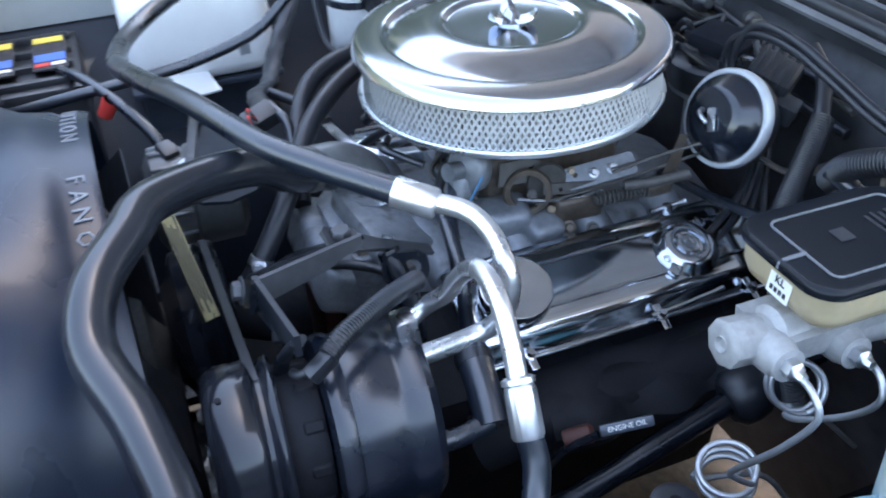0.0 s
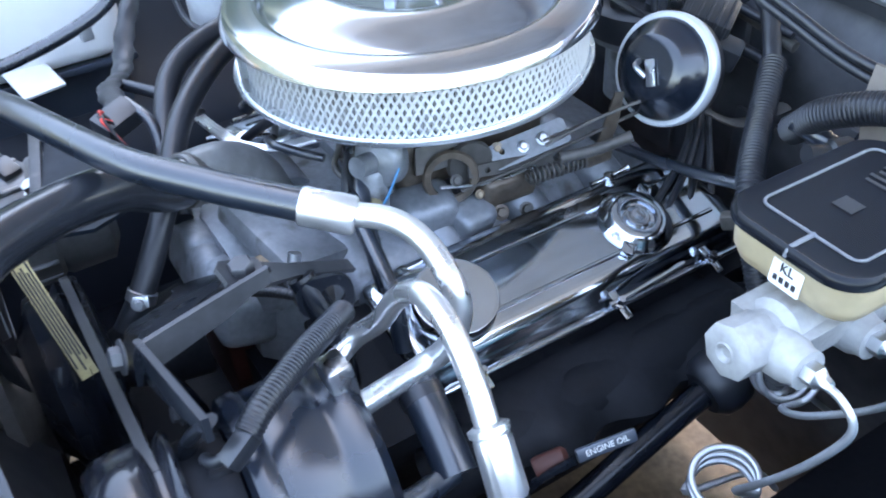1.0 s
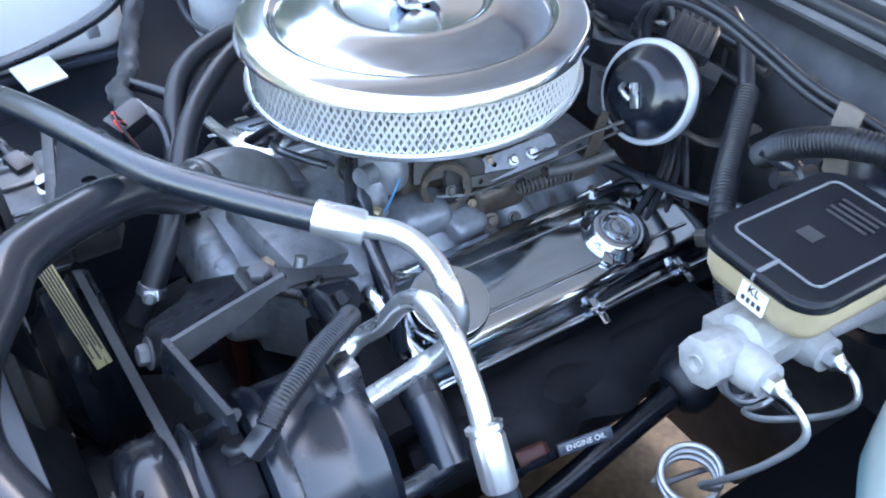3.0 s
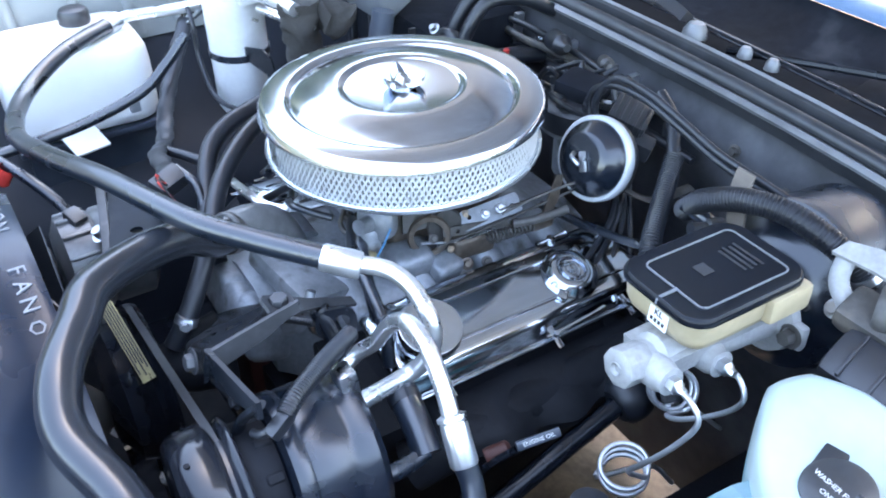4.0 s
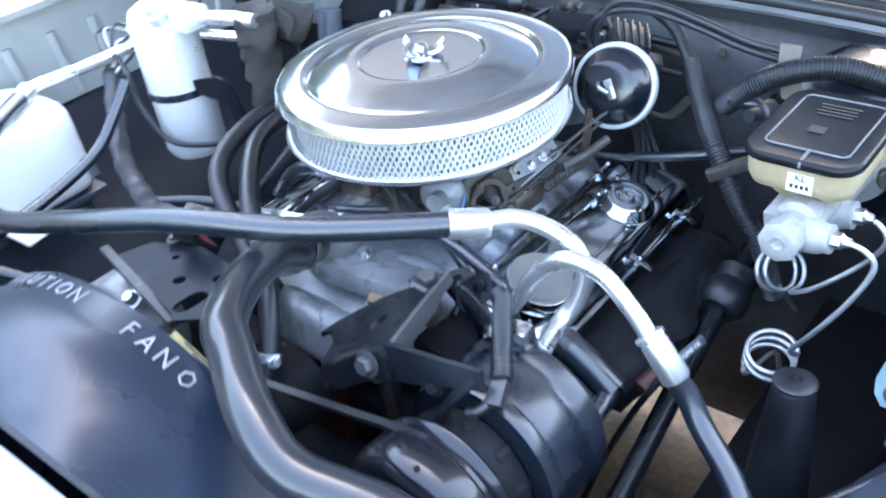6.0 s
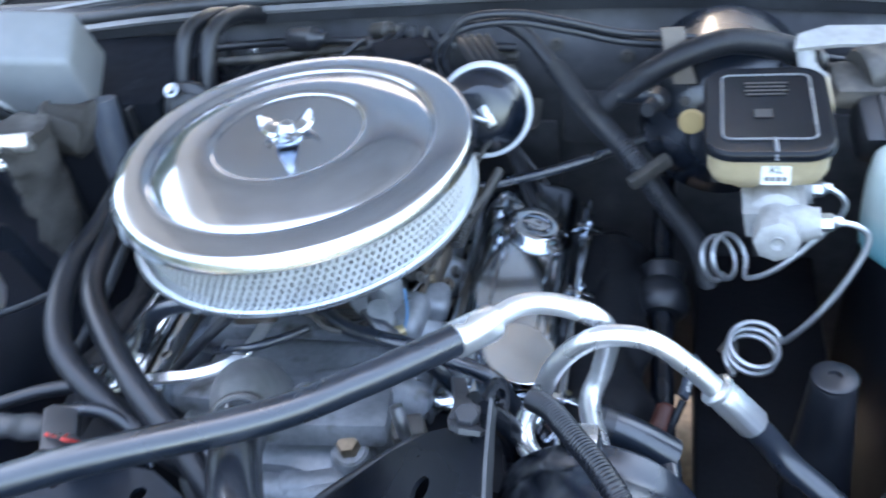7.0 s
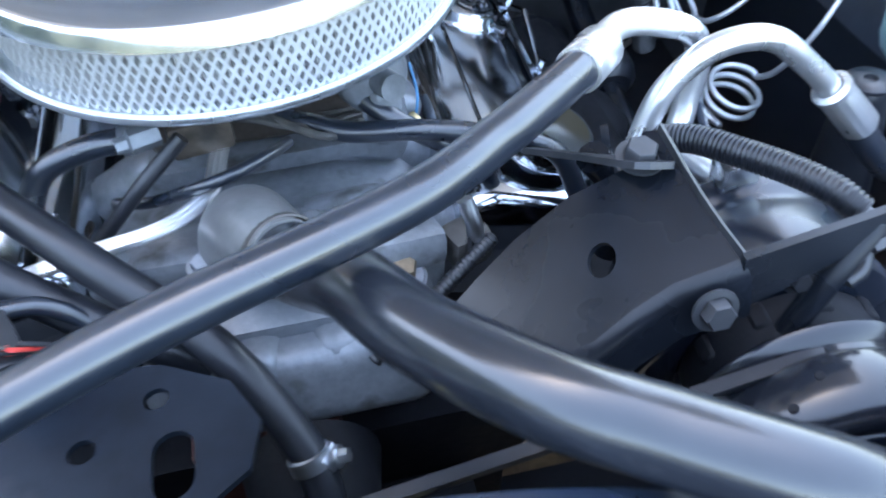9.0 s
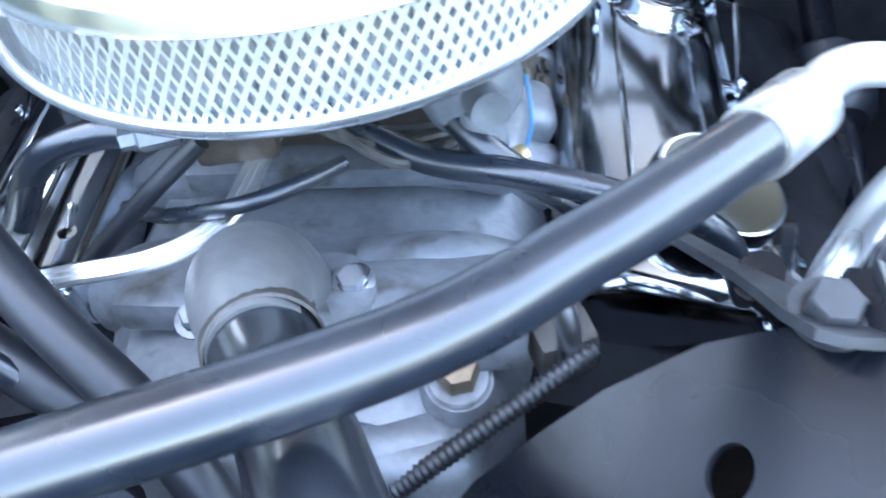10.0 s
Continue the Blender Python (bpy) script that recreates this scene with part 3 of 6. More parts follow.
bm = loft([[(x, y + a, z + b) for y, z, a, b in ((H0.y, H0.z, 0.016, 0.014), ((H0.y + H1.y) / 2, (H0.z + H1.z) / 2, 0.036, 0.052), (H1.y, H1.z, 0.014, 0.014), (H1.y, H1.z, 0.018, 0.018), ((H0.y + H1.y) / 2, (H0.z + H1.z) / 2, 0.041, 0.058), (H0.y, H0.z, 0.020, 0.018))] for x in (-0.87, -0.35, 0.35, 0.82)])
part("outer_skin", bm, BODY, bonnet, "blue painted outer panel")
# unseen sound pad mid-bonnet, framed by the painted edge, added to darken chrome reflections
nrm = Vector((0, -(H1.z - H0.z), H1.y - H0.y)).normalized()
rows = []
for k in (0.34, 0.66, 0.93):
    c = H0.lerp(H1, k) + nrm * 0.006 + Vector((0, 0, -0.004))
    rows.append([(x, c.y + d * nrm.y, c.z + d * nrm.z) for x, d in ((-0.58, 0.0), (-0.56, 0.014), (0.56, 0.014), (0.58, 0.0))])
part("sound_pad", loft(rows), SOUND_PAD, bonnet, "added sound pad, out of view, that darkens chrome reflections")

# ---- engine ----
def air_cleaner():
    t = thing("air_cleaner", (0, 0, -0.056), "round chrome air cleaner with a mesh-wrapped paper element", "air cleaner")
    lid = [(0.1740, 0.0118), (0.1790, 0.0108), (0.1806, 0.0118), (0.1800, 0.0138), (0.1775, 0.0205), (0.1750, 0.0238), (0.1700, 0.0252), (0.148, 0.0272), (0.1436, 0.0266), (0.1414, 0.0240), (0.1388, 0.0222), (0.1364, 0.0240),
           (0.130, 0.0268), (0.118, 0.0308), (0.104, 0.0344), (0.092, 0.0361), (0.081, 0.0363), (0.0765, 0.0357), (0.0745, 0.0334), (0.0728, 0.0322), (0.070, 0.0318), (0.030, 0.0320), (0.010, 0.0320), (0, 0.0320)]
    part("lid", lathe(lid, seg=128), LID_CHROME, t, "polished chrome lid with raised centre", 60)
    pan = [(0.158, -0.0395), (0.1725, -0.0390), (0.1755, -0.0375), (0.1765, -0.0400), (0.1745, -0.0435), (0.168, -0.0460), (0.120, -0.0510), (0.075, -0.060), (0.070, -0.085), (0.060, -0.085), (0.06, -0.058), (0.10, -0.047), (0.158, -0.0415)]
    part("base_pan", lathe(pan, seg=128), SATIN_CHROME, t, "chrome lower pan", 60)
    # pleated element behind the screen
    bm = bmesh.new()
    n = 420
    r = lambda k: 0.1625 if k % 2 else 0.1585
    a = [bm.verts.new((r(k) * math.cos(2 * math.pi * k / n), r(k) * math.sin(2 * math.pi * k / n), -0.040)) for k in range(n)]
    b = [bm.verts.new((r(k) * math.cos(2 * math.pi * k / n), r(k) * math.sin(2 * math.pi * k / n), 0.0135)) for k in range(n)]
    for k in range(n):
        bm.faces.new((a[k], a[(k + 1) % n], b[(k + 1) % n], b[k]))
    part("paper_element", bm, PAPER, t, "grey-white pleated filter paper", 10)
    # diamond screen of flat strands
    bm = bmesh.new()
    cols, rows, R = 150, 4, 0.1690
    z0, z1 = -0.0390, 0.0125
    w = 0.0029
    for half in (1, -1):
        for c in range(cols):
            prev = None
            for j in range(rows * 2 + 1):
                turn = (0, 1, 0, -1)[j % 4] if half > 0 else (0, -1, 0, 1)[j % 4]
                ang = 2 * math.pi * (c + 0.5 * turn) / cols
                z = z0 + (z1 - z0) * j / (rows * 2)
                rr = R + 0.0006 * turn
                fold = noise.noise(Vector((math.cos(ang) * 5, math.sin(ang) * 5, z * 30)))
                wa = w / R * (0.5 + 0.22 * fold + 0.16 * noise.noise(Vector((ang * 60, z * 300, half))))
                z += 0.0006 * noise.noise(Vector((ang * 45, z * 200, 3.0)))
                rr -= 0.0008 * abs(fold)
                q = [bm.verts.new((rr * math.cos(ang - wa), rr * math.sin(ang - wa), z)), bm.verts.new(((rr + 0.0008) * math.cos(ang + wa), (rr + 0.0008) * math.sin(ang + wa), z))]
                if prev:
                    bm.faces.new((prev[0], prev[1], q[1], q[0]))
                prev = q
    part("mesh_screen", bm, SCREEN, t, "bright diamond mesh screen", 15)
    for z in (0.0120, -0.0395):
        part("element_rim", lathe([(0.160, z - 0.002), (0.1715, z - 0.002), (0.1725, z), (0.1715, z + 0.002), (0.160, z + 0.002)], seg=96), SATIN_CHROME, t)
    # wing nut with three lobes
    nut = lathe([(0.016, 0.0112), (0.016, 0.0135), (0.011, 0.016), (0.008, 0.024), (0.0045, 0.027), (0, 0.0275)], (0, 0, 0.0208), seg=28)
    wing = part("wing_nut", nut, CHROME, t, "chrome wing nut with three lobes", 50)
    for ang in (45, 165, 285):
        # a lobe: a thin web that flares up into a curled tip
        mm = pose(0, 0, 0.0208, 0, 0, ang)
        rows = []
        for d, z0, z1, w in ((0.004, 0.0125, 0.020, 0.0090), (0.012, 0.013, 0.0205, 0.0105), (0.019, 0.0145, 0.0225, 0.0110), (0.025, 0.017, 0.0265, 0.0085), (0.0285, 0.021, 0.0300, 0.0050), (0.0300, 0.0255, 0.0310, 0.0022)):
            rows.append([mm @ Vector((d, -w, z0 + 0.001)), mm @ Vector((d, -w * 0.8, z1 - 0.003)), mm @ Vector((d - 0.001, 0, z1)), mm @ Vector((d, w * 0.8, z1 - 0.003)), mm @ Vector((d, w, z0 + 0.001)), mm @ Vector((d, 0, z0))])
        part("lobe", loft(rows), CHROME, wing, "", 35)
    return t


nudge(air_cleaner(), 0.002, 0, 0.0028)


def throttle_body():
    t = thing("carburetor", (0, 0, -0.16), "grimy cast carburetor on the intake manifold beneath the air cleaner", "carburetor")
    part("main_body", box((0.16, 0.17, 0.060), pose(0.005, 0.0, -0.118), 0.014, segs=3), BROWN_GRIME, t)
    part("base_plate", box((0.17, 0.20, 0.016), pose(0.005, 0.0, -0.156), 0.004), CAST, t)
    part("air_horn", lathe([(0.066, -0.095), (0.066, -0.062), (0.06, -0.06), (0.058, -0.09)], seg=36), GRIME, t)
    # throttle bracket plate with its two studs on the driver side
    fm = frame_of((0.118, 0.042, -0.113), (0.70, -0.15, 0.70), (0, 1, 0))
    part("throttle_bracket", sheet(rounded(0.026, 0.085, 0.005), 0.0025, fm, [ring2(0.003, 0.03, 0.0035, 12), ring2(-0.003, -0.03, 0.003, 12)]), CAST, t)
    part("bracket_nut", hexbolt(fm @ Vector((0, 0.014, 0)), (0.7, -0.15, 0.7), 0.0045, 0.004), ZINC, t)
    part("bracket_nut", hexbolt(fm @ Vector((0, -0.008, 0)), (0.7, -0.15, 0.7), 0.0040, 0.004), ZINC, t)
    part("lever", sheet([(-0.03, -0.012), (0.028, -0.010), (0.034, 0.004), (0.010, 0.016), (-0.026, 0.014)], 0.004, pose(0.098, -0.045, -0.105, 70, 0, 80), [ring2(0.01, 0.002, 0.005, 12)]), GRIME, t)
    part("linkage_cam", lathe([(0, -0.004), (0.022, -0.004), (0.024, 0), (0.022, 0.004), (0, 0.004)], (0.105, -0.02, -0.118), (1, -0.2, 0.1), 20), GRIME, t)
    bm = bmesh.new()
    turns = 13
    tube([(0.141 + 0.010 * k / (turns * 8) + 0.0068 * math.cos(k * math.pi / 4), 0.022 + 0.066 * k / (turns * 8), -0.134 + 0.0068 * math.sin(k * math.pi / 4) + 0.003 * k / (turns * 8)) for k in range(turns * 8 + 1)], 0.0014, 1, 6, bm, smooth=False)
    part("return_spring", bm, GRIME, t, "coiled throttle return spring")
    bm = tube([(0.15, 0.055, -0.118), (0.165, 0.085, -0.112), (0.175, 0.12, -0.105)], 0.006, 6, 10)
    part("cable_end", bm, GRIME, t)
    bm = tube([(0.145, 0.04, -0.10), (0.152, 0.09, -0.088), (0.166, 0.136, -0.076)], 0.0018, 6, 6)
    tube([(0.135, 0.045, -0.102), (0.145, 0.09, -0.093), (0.160, 0.136, -0.080)], 0.0014, 6, 6, bm)
    part("cruise_rod", bm, GRIME, t)
    # linkage, rods, bosses and screws on the driver side
    part("ring_lever", lathe([(0.020, -0.003), (0.026, -0.003), (0.028, 0), (0.026, 0.003), (0.020, 0.003), (0.019, 0)], (0.108, -0.044, -0.124), (0.9, -0.35, 0.2), 32), BROWN_GRIME, t, "curved brown linkage ring")
    part("linkage_block", box((0.030, 0.060, 0.034), pose(0.115, 0.015, -0.150, 0, 10, -4), 0.010, segs=3), BROWN_GRIME, t, "oily brown linkage block")
    part("link_arm", sheet([(-0.05, -0.005), (0.05, -0.009), (0.058, 0.0), (0.05, 0.009), (-0.05, 0.006)], 0.003, pose(0.124, 0.020, -0.126, 72, 6, 82), [ring2(0.046, 0, 0.004, 10), ring2(-0.03, 0, 0.003, 10)]), GRIME, t)
    part("link_rod", tube([(0.117, -0.038, -0.137), (0.128, 0.015, -0.128), (0.136, 0.069, -0.118), (0.15, 0.15, -0.10)], 0.0018, 8, 8), GRIME, t)
    part("link_rod", tube([(0.112, -0.058, -0.128), (0.122, -0.01, -0.136), (0.130, 0.04, -0.132)], 0.0016, 8, 8), ZINC, t)
    for q, r, mat in (((0.131, -0.002, -0.170), 0.0055, BROWN_GRIME), ((0.132, 0.028, -0.178), 0.0050, GRIME), ((0.121, -0.020, -0.146), 0.0032, BROWN_STEEL), ((0.126, 0.04, -0.150), 0.004, GRIME), ((0.118, -0.044, -0.122), 0.0040, GRIME), ((0.107, 0.010, -0.112), 0.0040, BROWN_STEEL)):
        part("screw", hexbolt(q, (0.8, -0.2, 0.5), r, r), mat, t)
    bm = box((0.050, 0.062, 0.040), pose(0.098, -0.070, -0.156, 0, 12, -6), 0.017, segs=4)
    part("accelerator_boss", bm, CAST, t, "smooth grey casting boss")
    bm = box((0.040, 0.046, 0.034), pose(0.118, -0.030, -0.170, 0, 22, 8), 0.014, segs=4)
    part("idle_boss", bm, CAST, t)
    part("spring_barrel", lathe([(0, 0), (0.009, 0), (0.010, 0.002), (0.010, 0.026), (0.006, 0.030), (0, 0.030)], (0.149, 0.084, -0.131), (0.12, 1, 0.08), 20), BROWN_GRIME, t)
    part("choke_lever", sheet([(-0.006, -0.03), (0.006, -0.03), (0.009, 0.0), (0.004, 0.034), (-0.005, 0.032)], 0.003, pose(0.146, 0.118, -0.105, 80, 20, 70)), BROWN_GRIME, t)
    for d in (0.0, 0.012, 0.026):
        part("fuel_line", tube([(-0.02 + d, -0.10, -0.102), (0.03 + d, -0.112 - d, -0.108), (0.085, -0.095, -0.122 - d * 0.4)], 0.0032, 8, 8), GRIME, t)
    # vacuum diaphragm and fuel bowl forward of the body
    part("choke_pull_off", lathe([(0, -0.016), (0.022, -0.016), (0.027, -0.010), (0.027, 0.002), (0.022, 0.008), (0.010, 0.012), (0.010, 0.03), (0, 0.03)], (0.097, -0.112, -0.082), (0.35, -0.9, 0.2), 24), CAST, t, "dull grey vacuum diaphragm")
    part("solenoid", lathe([(0, 0), (0.013, 0), (0.013, 0.038), (0.010, 0.042), (0, 0.042)], (0.101, -0.122, -0.128), (0.0, 0, 1), 20), CAST, t)
    part("connector", box((0.013, 0.010, 0.012), pose(0.118, -0.130, -0.115, 20, 0, 30), 0.003), BRASS, t)
    bm = tube([(0.118, -0.130, -0.125), (0.126, -0.120, -0.102), (0.124, -0.106, -0.080)], 0.0012, 8, 6)
    part("blue_wire", bm, material("blue_wire", (0.05, 0.22, 0.42), 0.45), t)
    # brass elbow with its clamp at the front corner
    bm = lathe([(0, 0), (0.009, 0), (0.009, 0.020), (0.006, 0.022), (0.006, 0.03), (0, 0.03)], (-0.055, -0.128, -0.088), (-1, -0.3, 0.0), 6)
    part("fuel_fitting", bm, CAST, t, "hexagonal hose fitting")
    return t


nudge(throttle_body(), -0.004, 0.018, 0.001)


def intake():
    t = thing("intake_manifold", (0, -0.02, -0.26), "grey cast aluminium intake manifold in the engine valley", "manifold")
    sec = []
    for y, w, z in ((-0.235, 0.075, -0.165), (-0.20, 0.115, -0.158), (-0.12, 0.135, -0.165), (0.0, 0.13, -0.172), (0.14, 0.13, -0.172), (0.24, 0.11, -0.19)):
        sec.append([(-w, y, -0.27), (-w, y, z - 0.045), (-w * 0.8, y, z - 0.012), (-w * 0.4, y, z), (w * 0.4, y, z), (w * 0.8, y, z - 0.012), (w, y, z - 0.045), (w, y, -0.27)])
    part("casting", loft(sec), CAST, t)
    for s in (1, -1):
        for y in (-0.14, -0.05, 0.05, 0.15):
            part("runner", tube([(s * 0.03, y, -0.175), (s * 0.08, y, -0.172), (s * 0.125, y + 0.01, -0.20)], 0.024, 6, 12), CAST, t)
    bm = box((0.12, 0.07, 0.026), pose(0.055, -0.185, -0.150, -14, 8, 10), 0.008)
    box((0.10, 0.05, 0.02), pose(-0.045, -0.165, -0.152, -10, -4, -6), 0.007, bm)
    part("water_crossover", bm, CAST, t)
    for x, y, z in ((0.142, -0.09, -0.185), (0.142, 0.0, -0.185), (0.142, 0.09, -0.185), (-0.142, -0.09, -0.185), (-0.142, 0.02, -0.185)):
        part("bolt", hexbolt((x, y, z), (0.5 if x > 0 else -0.5, 0, 0.85), 0.008, 0.008), GRIME, t)
    return t


intake()


def thermostat():
    t = thing("thermostat_housing", (0.015, -0.215, -0.14), "cast aluminium thermostat housing joined to the radiator hose", "thermostat housing")
    part("neck", tube([(-0.008, -0.196, -0.155), (-0.007, -0.204, -0.128), (0.001, -0.230, -0.104), (0.019, -0.271, -0.087)], lambda u: 0.036 - 0.0135 * u, 8, 28), DARK_CAST, t)
    part("flange", sheet(rounded(0.088, 0.062, 0.026), 0.010, pose(0.004, -0.202, -0.138, -12, 4, 20)), CAST, t)
    part("bolt", hexbolt((0.036, -0.192, -0.140), (0, -0.2, 1), 0.0075, 0.008), ZINC, t)
    part("bolt", hexbolt((-0.040, -0.212, -0.142), (0, -0.2, 1), 0.0075, 0.008), CAST, t)
    return t


nudge(thermostat(), -0.003, 0.016, 0.005)


def water_neck_sender():
    t = thing("water_pump", (0.06, -0.30, -0.24), "grey cast water pump and timing cover at the engine's front", "water pump")
    bm = bmesh.new()
    for at, size, rot in (((0.010, -0.252, -0.212), (0.17, 0.060, 0.062), (-18, 0, 0)), ((0.050, -0.246, -0.200), (0.070, 0.050, 0.046), (-12, 6, 12)), ((-0.040, -0.250, -0.196), (0.08, 0.05, 0.04), (-14, -5, -8))):
        box(size, pose(*at, *rot), 0.018, bm, segs=4)
    part("body", bm, CAST, t)
    part("snout", lathe([(0.05, -0.05), (0.042, 0.0), (0.03, 0.03), (0.022, 0.05), (0, 0.05)], (0.0, -0.34, -0.27), (0, -1, 0), 24), IRON, t)
    PX = (0.085, -0.228, -0.166)
    bm = lathe([(0.0105, 0), (0.0105, 0.013), (0.009, 0.0155), (0, 0.016)], PX, (0.05, -0.2, 1), 6)
    part("plug", bm, BROWN_STEEL, t, "hexagonal rusty brown bolt")
    part("plug_washer", lathe([(0.008, 0), (0.0155, 0), (0.016, 0.002), (0.0145, 0.0035), (0.008, 0.0035)], PX, (0.05, -0.2, 1), 28), CAST, t)
    part("boss", lathe([(0.024, -0.03), (0.019, -0.004), (0.017, 0.0005), (0, 0.0005)], PX, (0.05, -0.2, 1), 24), CAST, t)
    bm = tube([(0.135, -0.215, -0.175), (0.138, -0.222, -0.14), (0.133, -0.214, -0.118)], 0.006, 6, 10)
    part("stud", bm, ZINC, t)
    part("sender_block", box((0.032, 0.028, 0.030), pose(0.135, -0.205, -0.168, 0, 0, 20), 0.008), GRIME, t)
    part("ribbed_lead", corrugated([(0.055, -0.275, -0.190), (0.085, -0.262, -0.172), (0.125, -0.240, -0.155), (0.15, -0.222, -0.150)], 0.0055, 0.0036), BLACK_PLASTIC, t)
    part("red_block", box((0.11, 0.03, 0.15), pose(-0.03, -0.255, -0.345), 0.006), RUST_RED, t, "rust-red painted engine block below")
    return t


nudge(water_neck_sender(), 0, 0.013, 0.004)


def valve_cover(s, label):
    """A pressed chrome cover; s is +1 on the driver side."""
    t = thing("valve_cover", (s * 0.215, 0.02, -0.25), label, "valve cover", "pair of valve covers")
    # cross-section: inner lip, inner side, crown, outer side, outer lip
    prof = [(0.126, -0.222), (0.133, -0.200), (0.139, -0.174), (0.147, -0.1655), (0.168, -0.164), (0.236, -0.1868), (0.246, -0.1915), (0.2505, -0.199), (0.2525, -0.207), (0.2585, -0.2135), (0.2585, -0.218), (0.128, -0.230)]
    cx, cz = 0.195, -0.215
    rows = []
    for y, k in ((-0.170, 0.80), (-0.168, 0.90), (-0.158, 0.985), (-0.150, 1.0), (-0.02, 1.0), (0.10, 1.0), (0.19, 1.0), (0.198, 0.985), (0.208, 0.90), (0.210, 0.80)):
        rows.append([(s * (cx + (x - cx) * k), y, cz + (z - cz) * k) for x, z in prof])
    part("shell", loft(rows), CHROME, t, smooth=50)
    # two long steps pressed along the crown
    bm = bmesh.new()
    for x, z in ((0.178, -0.1672), (0.229, -0.1842)):
        tube([(s * x, -0.145, z), (s * x, 0.185, z)], 0.0022, 4, 8, bm)
    part("pressed_step", bm, CHROME, t)
    # flange, bolts and spreader bars at the outer lip
    part("flange", tube([(s * 0.2605, -0.174, -0.2165), (s * 0.2605, 0.02, -0.2165), (s * 0.2605, 0.214, -0.2165)], lambda u: 0.0035 + 0.0012 * noise.noise(Vector((u * 40, s, 1))), 30, 10), CHROME, t)
    for y in (-0.115, 0.04, 0.155):
        m = frame_of((s * 0.263, y, -0.2105), (s * 0.4, 0, 0.9))
        bar = part("spreader_bar", box((0.009, 0.034, 0.004), m, 0.0015), CHROME, t)
        part("bolt", hexbolt((s * 0.264, y, -0.2085), (s * 0.4, 0, 0.9), 0.0042, 0.008), CHROME, bar)
    bm = tube([(s * 0.262, 0.030, -0.208), (s * 0.266, 0.072, -0.200), (s * 0.269, 0.112, -0.191)], 0.0026, 6, 8)
    part("wire_loom_clip", bm, CHROME, t)
    for q0, q1 in (((0.168, 0.079, -0.146), (0.172, 0.122, -0.140)), ((0.150, -0.145, -0.170), (0.156, -0.105, -0.163))):
        bm = tube([(s * q0[0], q0[1], q0[2]), (s * q1[0], q1[1], q1[2])], lambda u: 0.0022 + 0.0014 * (abs(u - 0.5) > 0.42), 12, 10)
        lathe([(0.006, -0.008), (0.006, 0.002), (0, 0.003)], (s * (q0[0] + q1[0]) / 2, (q0[1] + q1[1]) / 2, (q0[2] + q1[2]) / 2), (0, 0, 1), 12, bm)
        part("tee_bolt", bm, CHROME, t)
    nrm = Vector((s * 0.33, 0, 0.94))
    if s > 0:
        at = Vector((0.207, 0.104, -0.179))
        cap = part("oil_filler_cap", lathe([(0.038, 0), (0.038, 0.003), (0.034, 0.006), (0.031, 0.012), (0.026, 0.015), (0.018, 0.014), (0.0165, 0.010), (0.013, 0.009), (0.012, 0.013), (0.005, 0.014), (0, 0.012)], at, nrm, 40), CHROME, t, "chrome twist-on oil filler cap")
        for a in (40, 220):
            d = frame_of(at, nrm) @ pose(0, 0, 0.006, 0, 0, a)
            part("tab", box((0.016, 0.014, 0.007), d @ pose(0.038, 0, 0), 0.003), CHROME, cap)
        at = Vector((0.213, -0.112, -0.178))
        nr = Vector((0.36, -0.02, 0.93)).normalized()
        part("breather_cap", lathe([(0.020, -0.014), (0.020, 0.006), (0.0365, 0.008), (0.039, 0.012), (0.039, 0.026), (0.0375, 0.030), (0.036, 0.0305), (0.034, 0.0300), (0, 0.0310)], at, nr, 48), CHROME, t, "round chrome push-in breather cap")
    else:
        part("pcv_grommet", lathe([(0.016, 0), (0.015, 0.010), (0.011, 0.014), (0.010, 0.03), (0, 0.03)], (s * 0.2, 0.08, -0.168), nrm, 20), RUBBER, t)
    return t


nudge(valve_cover(1, "polished chrome valve cover with oil filler cap and breather"), 0, 0.015, 0.001)
nudge(valve_cover(-1, "polished chrome valve cover half hidden beneath hoses"), 0, 0.015, 0.001)


def exhaust(s):
    t = thing("exhaust_manifold", (s * 0.29, 0.02, -0.36), "matt black cast exhaust manifold below the valve cover", "exhaust manifold", "pair of exhaust manifolds")
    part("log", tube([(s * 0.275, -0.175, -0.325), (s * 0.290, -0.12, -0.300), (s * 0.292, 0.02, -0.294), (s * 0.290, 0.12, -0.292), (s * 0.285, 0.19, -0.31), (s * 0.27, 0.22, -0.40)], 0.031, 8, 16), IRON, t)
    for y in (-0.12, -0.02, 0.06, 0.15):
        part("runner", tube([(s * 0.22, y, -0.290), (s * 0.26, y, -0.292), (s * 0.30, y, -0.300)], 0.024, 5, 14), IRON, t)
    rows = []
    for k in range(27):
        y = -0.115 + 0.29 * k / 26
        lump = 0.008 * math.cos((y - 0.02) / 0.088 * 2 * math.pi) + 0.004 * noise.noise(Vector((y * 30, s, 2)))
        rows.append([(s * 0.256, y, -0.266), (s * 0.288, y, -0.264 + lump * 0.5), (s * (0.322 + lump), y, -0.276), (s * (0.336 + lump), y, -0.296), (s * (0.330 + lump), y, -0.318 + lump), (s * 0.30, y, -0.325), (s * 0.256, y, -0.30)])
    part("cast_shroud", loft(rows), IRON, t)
    return t


nudge(exhaust(1), 0.004, 0.012, 0.030)
nudge(exhaust(-1), -0.004, 0.012, 0.030)

